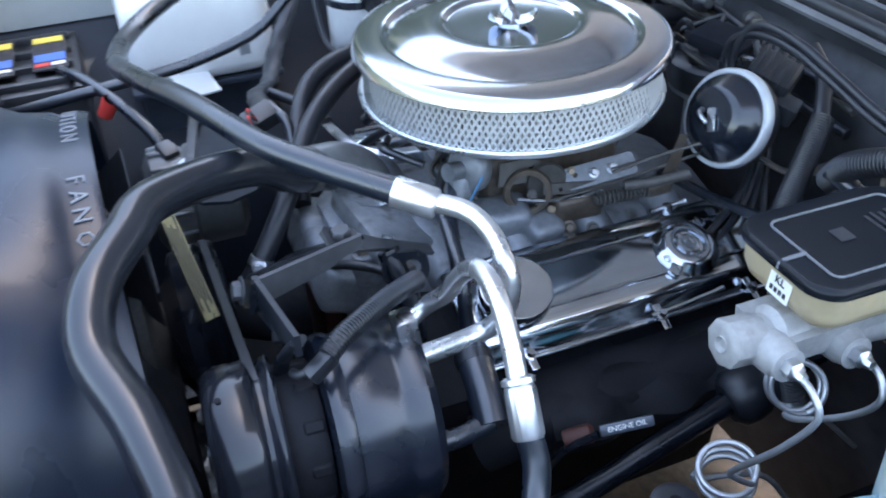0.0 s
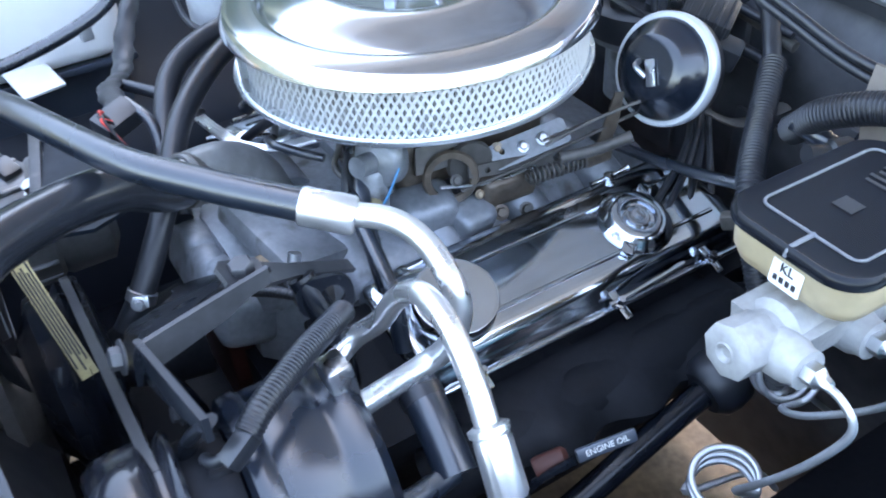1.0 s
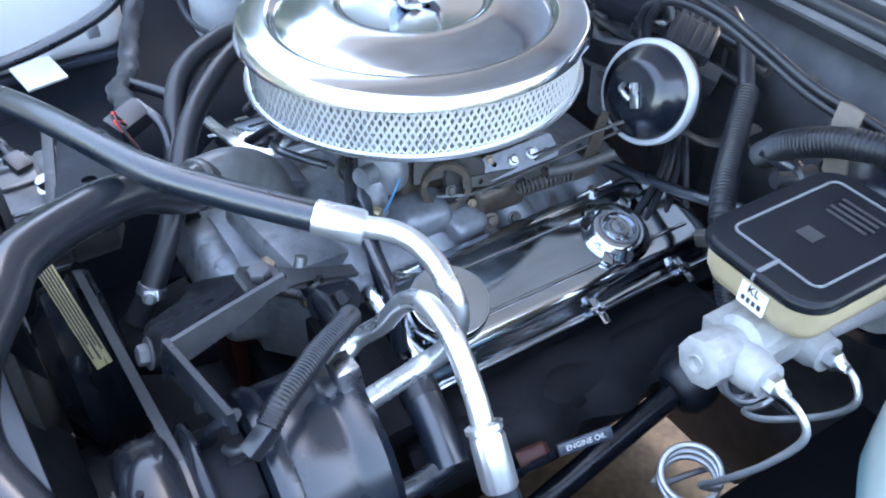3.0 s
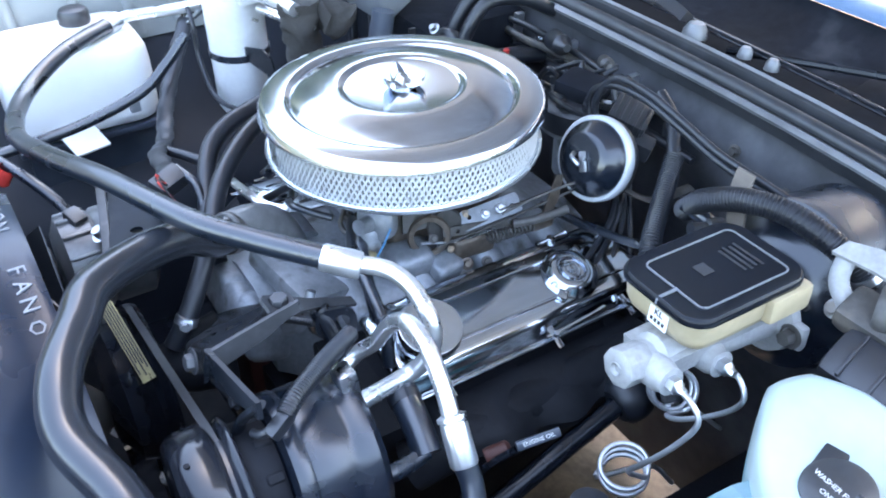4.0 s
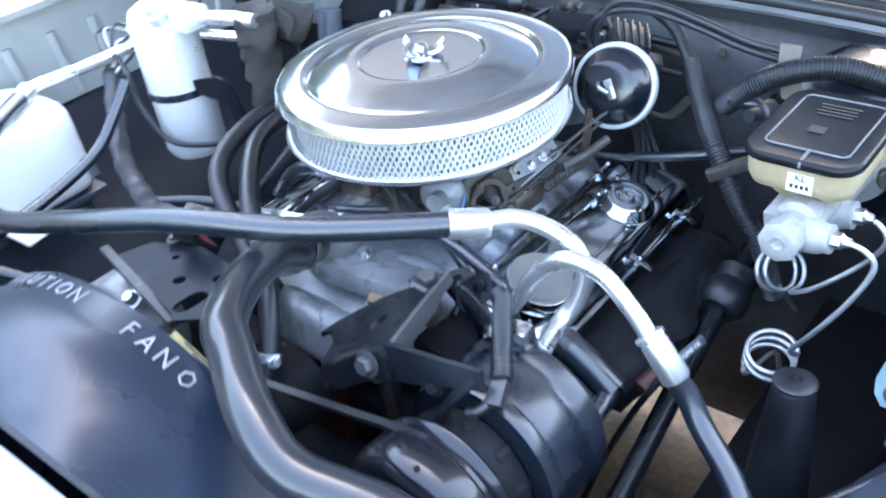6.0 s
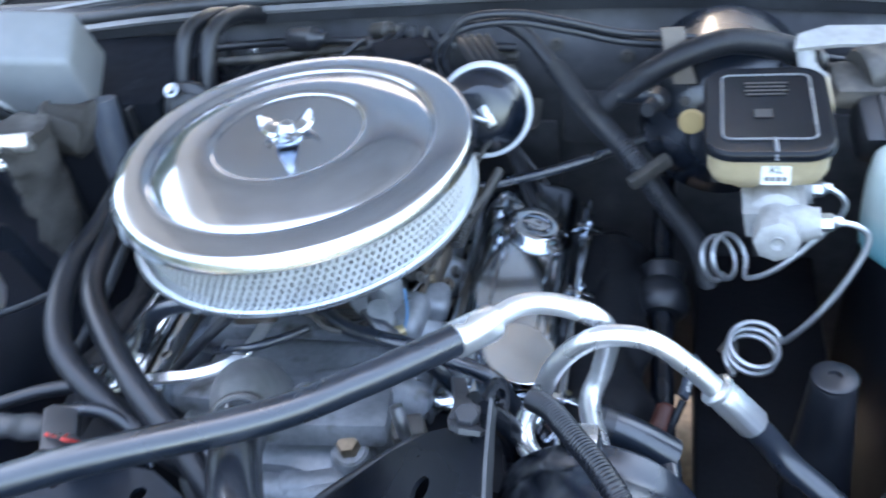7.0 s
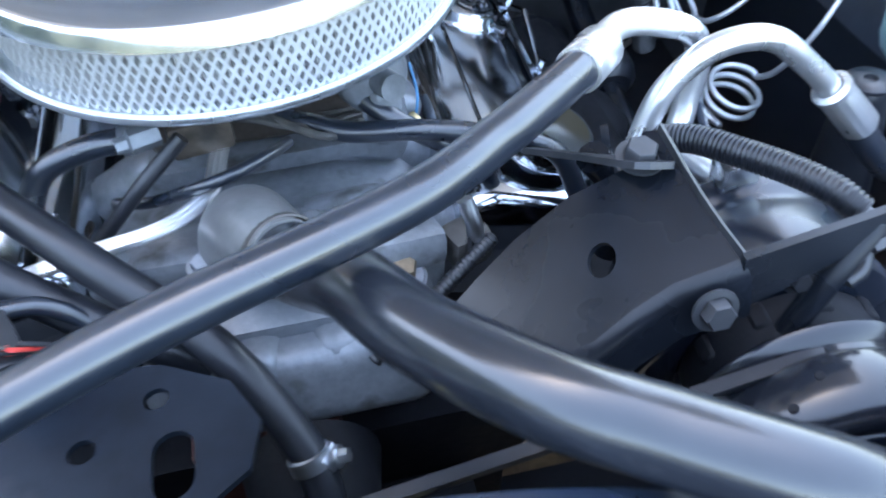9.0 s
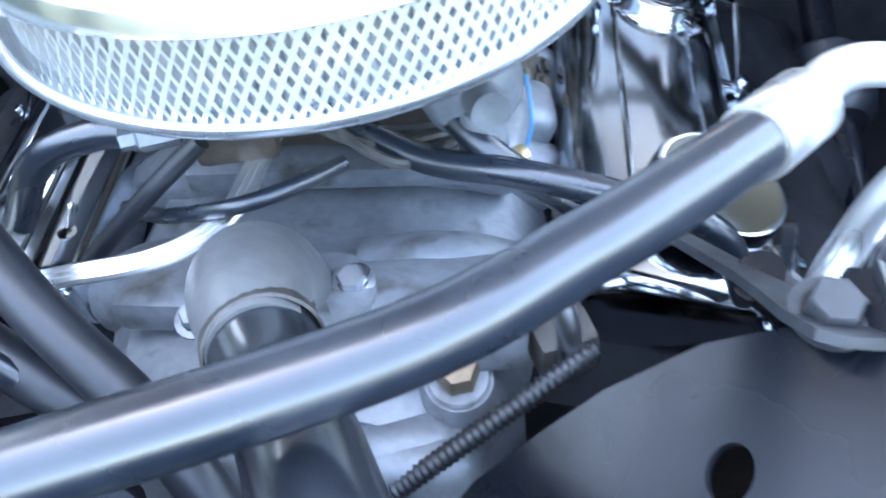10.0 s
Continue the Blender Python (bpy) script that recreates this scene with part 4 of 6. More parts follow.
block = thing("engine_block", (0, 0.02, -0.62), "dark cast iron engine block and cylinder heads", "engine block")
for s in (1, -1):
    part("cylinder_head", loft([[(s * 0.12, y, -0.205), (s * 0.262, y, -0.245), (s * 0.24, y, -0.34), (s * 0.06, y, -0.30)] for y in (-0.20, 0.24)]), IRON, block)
# dark mass added to close off bright ground behind the fan
part("front_filler", loft([[(-0.12, y, -0.378), (0.12, y, -0.378), (0.125, y, -0.44), (0.09, y, -0.64), (-0.09, y, -0.64), (-0.125, y, -0.44)] for y in (-0.385, -0.30, -0.242)]), IRON, block)
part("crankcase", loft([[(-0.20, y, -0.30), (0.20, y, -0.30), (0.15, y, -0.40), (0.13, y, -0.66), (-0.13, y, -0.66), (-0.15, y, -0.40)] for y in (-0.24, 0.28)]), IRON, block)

# ---- front of the engine ----
def compressor():
    t = thing("ac_compressor", (0.288, -0.28, -0.27), "black cylindrical air conditioning compressor with belt clutch", "compressor")
    A, ax = Vector((0.304, -0.326, -0.180)), Vector((0.05, 1, -0.02)).normalized()
    R = 0.085
    drum = part("drum", lathe([(0, 0), (R - 0.012, 0.0), (R - 0.002, 0.003), (R, 0.008), (R, 0.016), (R - 0.003, 0.020), (R - 0.002, 0.024), (R - 0.001, 0.055), (R - 0.003, 0.058), (R - 0.003, 0.066), (R - 0.001, 0.069), (R - 0.001, 0.084), (R - 0.008, 0.092), (0, 0.094)], A, ax, 72), GLOSS_BLACK, t, "gloss black compressor drum")
    P = A - ax * 0.098
    part("pulley", lathe([(0.050, 0.004), (0.060, 0.0015), (0.068, 0.003), (0.074, 0.010), (0.0765, 0.020), (0.0770, 0.040), (0.0750, 0.043), (0.0700, 0.047), (0.0700, 0.051), (0.0770, 0.057), (0.0775, 0.060), (0.075, 0.063), (0.05, 0.064), (0.03, 0.066)], P, ax, 72), PULLEY_BLACK, t, "black pressed steel clutch pulley")
    part("clutch_plate", lathe([(0, -0.002), (0.012, -0.002), (0.015, 0.003), (0.034, 0.004), (0.040, 0.001), (0.050, 0.003), (0.052, 0.008)], P, ax, 56), GLOSS_BLACK, t)
    m = frame_of(P, ax)
    for k in range(3):
        a = 2 * math.pi * k / 3 + 0.4
        part("rivet", hexbolt(m @ Vector((0.040 * math.cos(a), 0.040 * math.sin(a), -0.001)), -ax, 0.005, 0.004), GRIME, t)
    for a, h in ((60, 0.018), (75, 0.030), (100, 0.015), (20, 0.026)):
        q = m @ Matrix.Rotation(radians(a), 4, "Z") @ Vector((0.0762, 0, h))
        d = (m.to_3x3() @ Matrix.Rotation(radians(a), 3, "Z") @ Vector((1, 0, 0)))
        part("punched_mark", lathe([(0, 0.0012), (0.0026, 0.0012), (0.003, 0.0)], q, d, 12), IRON, t)
    part("coil_housing", lathe([(0.064, 0), (0.066, 0.003), (0.066, 0.028), (0.064, 0.034)], A - ax * 0.036, ax, 48), IRON, t, "dark clutch coil housing")
    for k in range(11):
        a = 2 * math.pi * k / 11
        q = frame_of(A - ax * 0.012, ax) @ Matrix.Rotation(a, 4, "Z") @ pose(0.0645, 0, 0)
        part("bolt_lug", box((0.007, 0.011, 0.018), q, 0.002, segs=1), IRON, t)
    part("manifold_block", box((0.026, 0.020, 0.064), frame_of((0.302, -0.240, -0.112), (0.10, 0.10, -1), (0, 1, 0)), 0.004), ZINC, t, "zinc hose manifold block")
    part("port", box((0.028, 0.022, 0.018), frame_of((0.307, -0.240, -0.128), (0.1, 0.3, 1)), 0.003), ZINC, t)
    return t


compressor()


def hose_thing(name, label, category, pts, r, mat, n=12, seg=18, group=""):
    """A loose hose or line; its empty sits at the first end."""
    t = thing(name, pts[0], label, category, group)
    part("tube", tube(pts, r, n, seg), mat, t)
    return t


def ferrule(parent, a, b, r, mat, name="ferrule", crimps=3):
    a, b = Vector(a), Vector(b)
    L = (b - a).length
    prof = [(r * 0.72, 0), (r * 0.97, 0.0008), (r, 0.002)]
    for k in range(crimps):
        z = L * (0.25 + 0.5 * k / max(1, crimps - 1))
        prof += [(r, z - 0.004), (r * 0.95, z - 0.002), (r * 0.95, z + 0.002), (r, z + 0.004)]
    prof += [(r, L - 0.004), (r * 0.9, L - 0.001), (r * 0.6, L)]
    return part(name, lathe(prof, a, b - a, 28), mat, parent)


HOSE_HI = [(-0.625, -0.208, -0.057), (-0.538, -0.303, -0.052), (-0.436, -0.384, -0.062), (-0.307, -0.417, -0.053), (-0.171, -0.397, -0.026), (-0.047, -0.359, -0.006), (0.082, -0.309, -0.005), (0.140, -0.266, -0.011), (0.172, -0.238, -0.015), (0.206, -0.207, -0.019)]
suction = thing("suction_hose", (0.2, -0.21, -0.03), "black rubber refrigerant hose crossing the engine to a silver pipe", "hose")
part("rubber_hose", tube(HOSE_HI, 0.0128, 16, 22), RUBBER, suction, "black rubber hose with long highlights")
ferrule(suction, (0.201, -0.2120, -0.0185), (0.228, -0.180, -0.0265), 0.0150, ALUMINIUM, crimps=0)
part("pipe", tube([(0.221, -0.186, -0.025), (0.245, -0.160, -0.028), (0.272, -0.149, -0.036), (0.302, -0.148, -0.049), (0.313, -0.147, -0.073), (0.306, -0.153, -0.108), (0.297, -0.174, -0.128), (0.312, -0.235, -0.120)], 0.0092, 10, 20), ALUMINIUM, suction, "bright bent aluminium pipe")
ferrule(suction, (-0.620, -0.213, -0.058), (-0.638, -0.188, -0.056), 0.0150, ALUMINIUM)
part("end_pipe", tube([(-0.633, -0.195, -0.056), (-0.628, -0.172, -0.050), (-0.590, -0.150, -0.038), (-0.520, -0.106, -0.014), (-0.470, -0.066, 0.006)], 0.0095, 10, 16), ALUMINIUM, suction, "bright pipe to the accumulator")

discharge = thing("discharge_hose", (0.42, -0.2, -0.14), "black refrigerant hose with bent aluminium pipe beside the compressor", "hose")
part("pipe", tube([(0.268, -0.243, -0.128), (0.250, -0.222, -0.131), (0.246, -0.203, -0.122), (0.259, -0.186, -0.103), (0.276, -0.177, -0.072), (0.307, -0.175, -0.046), (0.345, -0.176, -0.045), (0.378, -0.178, -0.071), (0.402, -0.182, -0.096)], 0.0088, 10, 20), ALUMINIUM, discharge, "bright arched aluminium pipe")
fa, fb = Vector((0.402, -0.1815, -0.0955)), Vector((0.430, -0.186, -0.128))
part("ferrule", lathe([(0.010, 0), (0.0128, 0.001), (0.0135, 0.006), (0.0138, (fb - fa).length - 0.003), (0.012, (fb - fa).length)], fa, fb - fa, 48, ripple=lambda a, r, h: 1 - 0.07 * max(0.0, math.cos(8 * a)) ** 4 if r > 0.0132 else 1), ALUMINIUM, discharge, "crimped aluminium ferrule")
part("collar", lathe([(0.010, 0), (0.0145, 0.002), (0.0145, 0.006), (0.010, 0.008)], (0.397, -0.181, -0.090), (0.66, -0.08, -0.75), 24), ALUMINIUM, discharge)
part("rubber_hose", tube([(0.420, -0.186, -0.118), (0.439, -0.184, -0.144), (0.460, -0.194, -0.167), (0.504, -0.219, -0.195), (0.537, -0.258, -0.217), (0.558, -0.289, -0.227), (0.578, -0.341, -0.238), (0.590, -0.431, -0.252), (0.60, -0.58, -0.27)], 0.0115, 12, 18), RUBBER, discharge)

# radiator top hose
top_hose = thing("radiator_hose", (0.02, -0.25, -0.09), "thick black moulded radiator hose from the thermostat housing", "radiator hose")
part("tube", tube([(0.004, -0.224, -0.097), (0.012, -0.245, -0.088), (0.028, -0.276, -0.077), (0.048, -0.314, -0.049), (0.077, -0.369, -0.034), (0.120, -0.422, -0.023), (0.158, -0.446, -0.027), (0.216, -0.479, -0.035), (0.267, -0.490, -0.059), (0.344, -0.466, -0.084), (0.425, -0.456, -0.132), (0.505, -0.490, -0.195), (0.544, -0.559, -0.240)], lambda u: 0.0205 + 0.0042 * min(1.0, max(0.0, 1.6 - u / 0.05)), 14, 28), MOULDED_HOSE, top_hose)

part("clamp", lathe([(0.0245, -0.006), (0.0258, -0.005), (0.0258, 0.005), (0.0245, 0.006)], (0.014, -0.249, -0.0865), (0.40, -0.80, 0.42), 28), GRIME, top_hose, "dull steel hose clamp")
# heater hoses
h1 = hose_thing("heater_hose", "black heater hose curving down beside the air cleaner", "hose", [(-0.215, 0.36, -0.09), (-0.229, 0.237, -0.084), (-0.256, 0.097, -0.070), (-0.249, -0.008, -0.072), (-0.233, -0.102, -0.065), (-0.190, -0.191, -0.078), (-0.109, -0.237, -0.124), (-0.046, -0.253, -0.166)], 0.0125, DULL_RUBBER, group="heater hoses")
h2 = hose_thing("heater_hose", "black heater hose running forward to the water pump", "hose", [(-0.175, 0.36, -0.08), (-0.193, 0.272, -0.070), (-0.235, 0.087, -0.066), (-0.224, -0.028, -0.072), (-0.192, -0.123, -0.070), (-0.113, -0.209, -0.089), (-0.038, -0.265, -0.138), (0.003, -0.314, -0.192), (0.011, -0.342, -0.226)], 0.0125, DULL_RUBBER, group="heater hoses")
part("clamp", lathe([(0.0125, -0.006), (0.0145, -0.005), (0.0145, 0.005), (0.0125, 0.006)], (-0.229, 0.245, -0.084), (0.2, 1, -0.1), 24), ZINC, h1, "steel hose clamp")
part("clamp", lathe([(0.0125, -0.006), (0.0145, -0.005), (0.0145, 0.005), (0.0125, 0.006)], (0.005, -0.318, -0.198), (0.2, -0.45, -0.7), 28), ZINC, h2, "steel worm-drive clamp")
bm = box((0.016, 0.012, 0.010), frame_of((0.016, -0.321, -0.196), (0.6, -0.3, 0.5)), 0.002)
hexbolt((0.022, -0.324, -0.192), (1, -0.3, 0.4), 0.005, 0.008, bm)
part("clamp_screw", bm, ZINC, h2)


# compressor bracket: folded plate, front arm, struts
def bracket():
    t = thing("compressor_bracket", (0.2, -0.28, -0.10), "black folded steel compressor mounting bracket with bolt holes", "bracket")
    m = Matrix.Translation((0.243, -0.351, -0.048)) @ Matrix(((-0.788, 0.449, -0.421), (0.304, 0.879, 0.367), (-0.535, -0.161, 0.829))).transposed().to_4x4()
    out = [(-0.001, 0), (0.020, 0.036), (0.044, 0.086), (0.052, 0.086), (0.064, 0.064), (0.096, 0.053), (0.131, 0.030), (0.156, 0.007), (0.178, -0.016), (0.190, -0.036), (0.184, -0.038), (0.173, -0.031), (0.154, -0.027), (0.133, -0.030), (0.118, -0.040), (0.109, -0.049), (0.078, -0.038), (0.056, -0.022), (0.034, -0.0095)]
    part("plate", sheet(out, 0.004, m, [ring2(0.075, 0.010, 0.0085, 20, 0.0105)]), BLACK, t, "black plate with an oval hole")
    # turned-down lip along the front edge
    q = [m @ Vector((a, b, 0)) for a, b in ((-0.001, 0), (0.034, -0.0095), (0.056, -0.022), (0.078, -0.038), (0.109, -0.049))]
    bm = loft([[p + Vector((0, 0.001, 0.001)), p + Vector((0.001, -0.003, 0.0)), p + Vector((0.002, -0.0065, -0.0025)), p + Vector((0.003, -0.0085, -0.007)), p + Vector((0.005, -0.012, -0.030)), p + Vector((0.005, -0.008, -0.030)), p + Vector((0.001, 0.001, -0.005))] for p in q])
    part("front_lip", bm, BLACK, t)
    q = [m @ Vector((a, b, 0)) for a, b in ((-0.001, 0), (0.010, 0.018), (0.020, 0.036), (0.029, 0.054), (0.037, 0.071), (0.044, 0.086))]
    bm = loft([[p + Vector((0.001, 0, 0.0045)), p + Vector((0.0035, 0, 0.003)), p + Vector((0.0035, 0, -0.002)), p + Vector((0.0050, 0, -e)), p + Vector((0.0015, 0, -e)), p + Vector((0.0005, 0, -0.002))] for p, e in zip(q, (0.022, 0.021, 0.019, 0.017, 0.010, 0.009))])
    part("side_lip", bm, WORN_EDGE, t, "worn turned-down edge")
    # arm that reaches over the drum
    a, b = Vector((0.243, -0.354, -0.050)), Vector((0.334, -0.340, -0.050))
    bm = loft([[p + Vector((0, -0.002, 0.008)), p + Vector((0, 0.003, 0.008)), p + Vector((0, 0.003, -d)), p + Vector((0, -0.002, -d))] for p, d in ((a, 0.034), (a.lerp(b, 0.45), 0.026), (a.lerp(b, 0.75), 0.017), (b, 0.013))])
    part("front_arm", bm, BLACK, t, "flat strap across the drum")
    # rear ear with its hole, seen from the side
    part("rear_ear", sheet(rounded(0.044, 0.034, 0.014), 0.005, frame_of((0.228, -0.214, -0.088), (0.95, -0.25, 0.2)), [ring2(0.006, 0.0, 0.009, 16)]), BLACK, t)
    bolt = hexbolt((0.220, -0.269, -0.042), (0.05, -0.1, 1), 0.0095, 0.010)
    part("bolt", bolt, WORN_EDGE, t)
    part("bolt", hexbolt((0.227, -0.364, -0.066), (0.0, -1, 0.25), 0.0085, 0.009), WORN_EDGE, t)
    part("bolt", hexbolt((0.285, -0.345, -0.079), (0.0, -1, 0.25), 0.006, 0.007), IRON, t)
    # struts down to the head
    part("strut", tube([(0.235, -0.348, -0.085), (0.215, -0.335, -0.13), (0.20, -0.32, -0.19)], 0.010, 6, 10, flat=0.5), BLACK, t)
    part("strut", tube([(0.328, -0.338, -0.052), (0.300, -0.348, -0.09), (0.275, -0.352, -0.14)], 0.008, 6, 10, flat=0.6), BLACK, t)
    part("strut", tube([(0.21, -0.225, -0.075), (0.235, -0.215, -0.12), (0.235, -0.21, -0.18)], 0.011, 6, 12), BLACK, t)
    # flat bar that falls back to the intake
    e = Vector((-0.292, 0.807, -0.513))
    side = e.cross(Vector((0.3, 0.2, 1))).normalized()
    bar = Matrix.Translation(Vector((0.220, -0.269, -0.043))) @ Matrix((e, side * -1, e.cross(side * -1))).transposed().to_4x4()
    part("brace", sheet([(-0.020, -0.008), (-0.014, -0.014), (0.004, -0.0145), (0.028, -0.010), (0.05, -0.007), (0.12, -0.006), (0.12, 0.006), (0.05, 0.007), (0.028, 0.010), (0.004, 0.0145), (-0.014, 0.014), (-0.020, 0.008)], 0.004, bar), WORN_EDGE, t, "flat brace towards the intake")
    return t


bracket()


# compressor wiring in a ribbed sleeve
w = thing("ribbed_harness", (0.3, -0.28, -0.09), "grey ribbed wiring sleeve over the compressor", "harness")
part("sleeve", corrugated([(0.258, -0.214, -0.080), (0.274, -0.230, -0.071), (0.293, -0.257, -0.065), (0.311, -0.281, -0.062), (0.326, -0.303, -0.062), (0.336, -0.318, -0.068)], 0.0096, 0.0031, 0.085), DULL_RUBBER, w)
part("connector", box((0.014, 0.014, 0.026), frame_of((0.337, -0.325, -0.076), (0.2, -0.7, -0.4)), 0.003), BLACK_PLASTIC, w)
bm = tube([(0.337, -0.32, -0.072), (0.330, -0.340, -0.086), (0.318, -0.345, -0.092)], 0.0042, 6, 10)
part("terminal", bm, BLACK_PLASTIC, w)


elbow = thing("elbow_hose", (0.32, -0.2, -0.13), "thick black elbow hose behind the compressor", "hose")
part("elbow", tube([(0.302, -0.181, -0.142), (0.320, -0.183, -0.147), (0.340, -0.185, -0.157), (0.366, -0.188, -0.173)], 0.0158, 10, 18), RUBBER, elbow)
part("collar", lathe([(0.0158, -0.006), (0.0172, -0.005), (0.0172, 0.005), (0.0158, 0.006)], (0.310, -0.182, -0.1445), (0.85, -0.08, -0.35), 24), DULL_RUBBER, elbow)
part("stub", tube([(0.362, -0.188, -0.172), (0.366, -0.220, -0.174), (0.366, -0.250, -0.172)], 0.0095, 8, 14), RUBBER, elbow, "short black outlet stub")


# pulleys, belt, fan and shroud
def fan_drive():
    t = thing("engine_fan", (0, -0.42, -0.30), "dark cooling fan with drive clutch and grooved pulley", "fan")
    part("pulley", lathe([(0, 0.045), (0.06, 0.045), (0.095, 0.04), (0.098, 0.036), (0.088, 0.028), (0.098, 0.020), (0.088, 0.012), (0.098, 0.004), (0.095, 0.0), (0.092, -0.012), (0.07, -0.022), (0.06, -0.03), (0, -0.03)], (0.0, -0.405, -0.27), (0, 1, 0), 64), BLACK, t, "black double-groove pulley")
    part("clutch", lathe([(0, 0), (0.03, 0), (0.035, 0.006), (0.075, 0.010), (0.08, 0.022), (0.05, 0.03), (0.03, 0.05), (0, 0.05)], (0, -0.478, -0.27), (0, 1, 0), 48), GRIME, t)
    for k in range(6):
        a = 2 * math.pi * k / 6 + 0.3
        m = pose(0, -0.462, -0.27, 0, 0, 0) @ Matrix.Rotation(a, 4, "Y")
        blade = bmesh.new()
        n = 8
        top = []
        for i in range(n + 1):
            r = 0.06 + 0.155 * i / n
            w0 = 0.030 + 0.022 * i / n
            top.append([(-w0, -0.022 + 0.004 * i / n, r), (0, 0.004, r), (w0, 0.024, r), (w0, 0.0255, r), (0, 0.006, r), (-w0, -0.020 + 0.004 * i / n, r)])
        loft(top, blade)
        bmesh.ops.transform(blade, matrix=m, verts=blade.verts)
        part("blade", blade, BLACK_PLASTIC, t)
    for k in range(4):
        a = math.pi / 2 * k + 0.5
        part("stud_nut", hexbolt((0.032 * math.cos(a), -0.480, -0.27 + 0.032 * math.sin(a)), (0, -1, 0), 0.007, 0.010), ZINC, t)
    return t


fan_drive()
belt = thing("drive_belt", (0.17, -0.39, -0.2), "worn black drive belt from the fan pulley to the compressor", "belt")


def belt_path(c0, r0, c1, r1, y, n=26):
    (x0, z0), (x1, z1) = c0, c1
    d = math.hypot(x1 - x0, z1 - z0)
    base, off = math.atan2(z1 - z0, x1 - x0), math.acos((r0 - r1) / d)
    out = []
    for k in range(n + 1):
        a = base + off + (2 * math.pi - 2 * off) * k / n
        out.append(Vector((x0 + r0 * math.cos(a), y, z0 + r0 * math.sin(a))))
    for k in range(n + 1):
        a = base - off + 2 * off * k / n
        out.append(Vector((x1 + r1 * math.cos(a), y, z1 + r1 * math.sin(a))))
    return out


pts = belt_path((0, -0.27), 0.096, (0.287, -0.184), 0.072, -0.3755)
bm = bmesh.new()
rings = []
mid = Vector((0.12, -0.379, -0.23))
for i, p in enumerate(pts):
    tn = (pts[(i + 1) % len(pts)] - pts[i - 1]).normalized()
    o = tn.cross(Vector((0, 1, 0))).normalized()
    if o.dot(p - mid) < 0:
        o.negate()
    rings.append([bm.verts.new(p + o * a + Vector((0, b, 0))) for a, b in ((0.003, -0.0042), (0.003, 0.0042), (-0.005, 0.0026), (-0.005, -0.0026))])
for a, b in zip(rings, rings[1:] + rings[:1]):
    for k in range(4):
        bm.faces.new((a[k], a[(k + 1) % 4], b[(k + 1) % 4], b[k]))
bmesh.ops.recalc_face_normals(bm, faces=bm.faces[:])
part("vee_belt", bm, DULL_RUBBER, belt)

# printed strip across the pulley face
tape = thing("belt_sticker", (0.03, -0.40, -0.18), "faded yellow printed paper strip behind the radiator hose", "sticker")
sm = frame_of((0.028, -0.398, -0.158), (0.75, -0.25, 0.62), (0.127, -0.005, -0.02))
part("strip", box((0.016, 0.135, 0.002), sm, 0.0005), YELLOWED, tape, "yellowed paper strip")
for i in range(5):
    part("print_bar", box((0.0018, 0.105 - 0.02 * (i % 2), 0.0006), sm @ pose(-0.0058 + 0.0029 * i, 0.004 * (i % 3), 0.0012), 0), INK, tape)


def fan_shroud():
    t = thing("fan_shroud", (0, -0.54, -0.33), "black plastic fan shroud with raised caution lettering", "fan shroud")
    C, R = Vector((0.0, 0, -0.335)), 0.325
    rows = []
    for k in range(49):
        a = radians(-60 + 300 * k / 48)
        d = Vector((math.cos(a), 0, math.sin(a)))
        sq = 1.0 / max(abs(d.x) / 1.12, abs(d.z) / 0.98)
        sq = min(sq, 1.16)
        prof = [(R - 0.006, -0.462), (R + 0.001, -0.460), (R + 0.004, -0.468), (R + 0.004, -0.492), (R + 0.008, -0.498), (R + 0.014 , -0.53), (R * (1 + (sq - 1) * 0.6) + 0.012, -0.578), (R * sq + 0.004, -0.600), (R * sq - 0.002, -0.604), (R * sq - 0.006, -0.600), (R * (1 + (sq - 1) * 0.6) + 0.004, -0.575), (R + 0.008, -0.53), (R - 0.002, -0.495)]
        rows.append([tuple(C + d * r + Vector((0, yy, 0))) for r, yy in prof])
    part("barrel", loft(rows), SHROUD, t)
    # raised caution lettering round the crown, to be read from the front
    for ch, s in (("C", -0.138), ("A", -0.115), ("U", -0.092), ("T", -0.069), ("I", -0.052), ("O", -0.033), ("N", -0.010), ("F", 0.066), ("A", 0.089), ("N", 0.112)):
        n = Vector((math.sin(s / R), 0, math.cos(s / R)))
        right = Vector((n.z, 0, -n.x))
        m = Matrix.Translation(C + n * (R + 0.0046) + Vector((0, -0.480, 0))) @ Matrix((right, n.cross(right), n)).transposed().to_4x4()
        part("letter", lettering(ch, 0.0168, 0.0008, m), LETTER, t, "worn raised letter", 20)
    n = Vector((math.sin(0.139 / R), 0, math.cos(0.139 / R)))
    part("maker_badge", lathe([(0.0075, 0.0), (0.008, 0.0012), (0.0062, 0.0014), (0.0056, 0.0002)], C + n * (R + 0.0042) + Vector((0, -0.480, 0)), n, 6), LETTER, t)
    return t


fan_shroud()
rad = thing("radiator", (0, -0.6, -0.5), "black radiator core behind the fan shroud", "radiator")
part("core", box((0.72, 0.03, 0.50), pose(0, -0.612, -0.33), 0.004), BLACK, rad)
part("side_tank", box((0.05, 0.05, 0.48), pose(0.385, -0.60, -0.33), 0.012), BLACK, rad)
part("side_tank", box((0.05, 0.05, 0.48), pose(-0.385, -0.60, -0.33), 0.012), BLACK, rad)

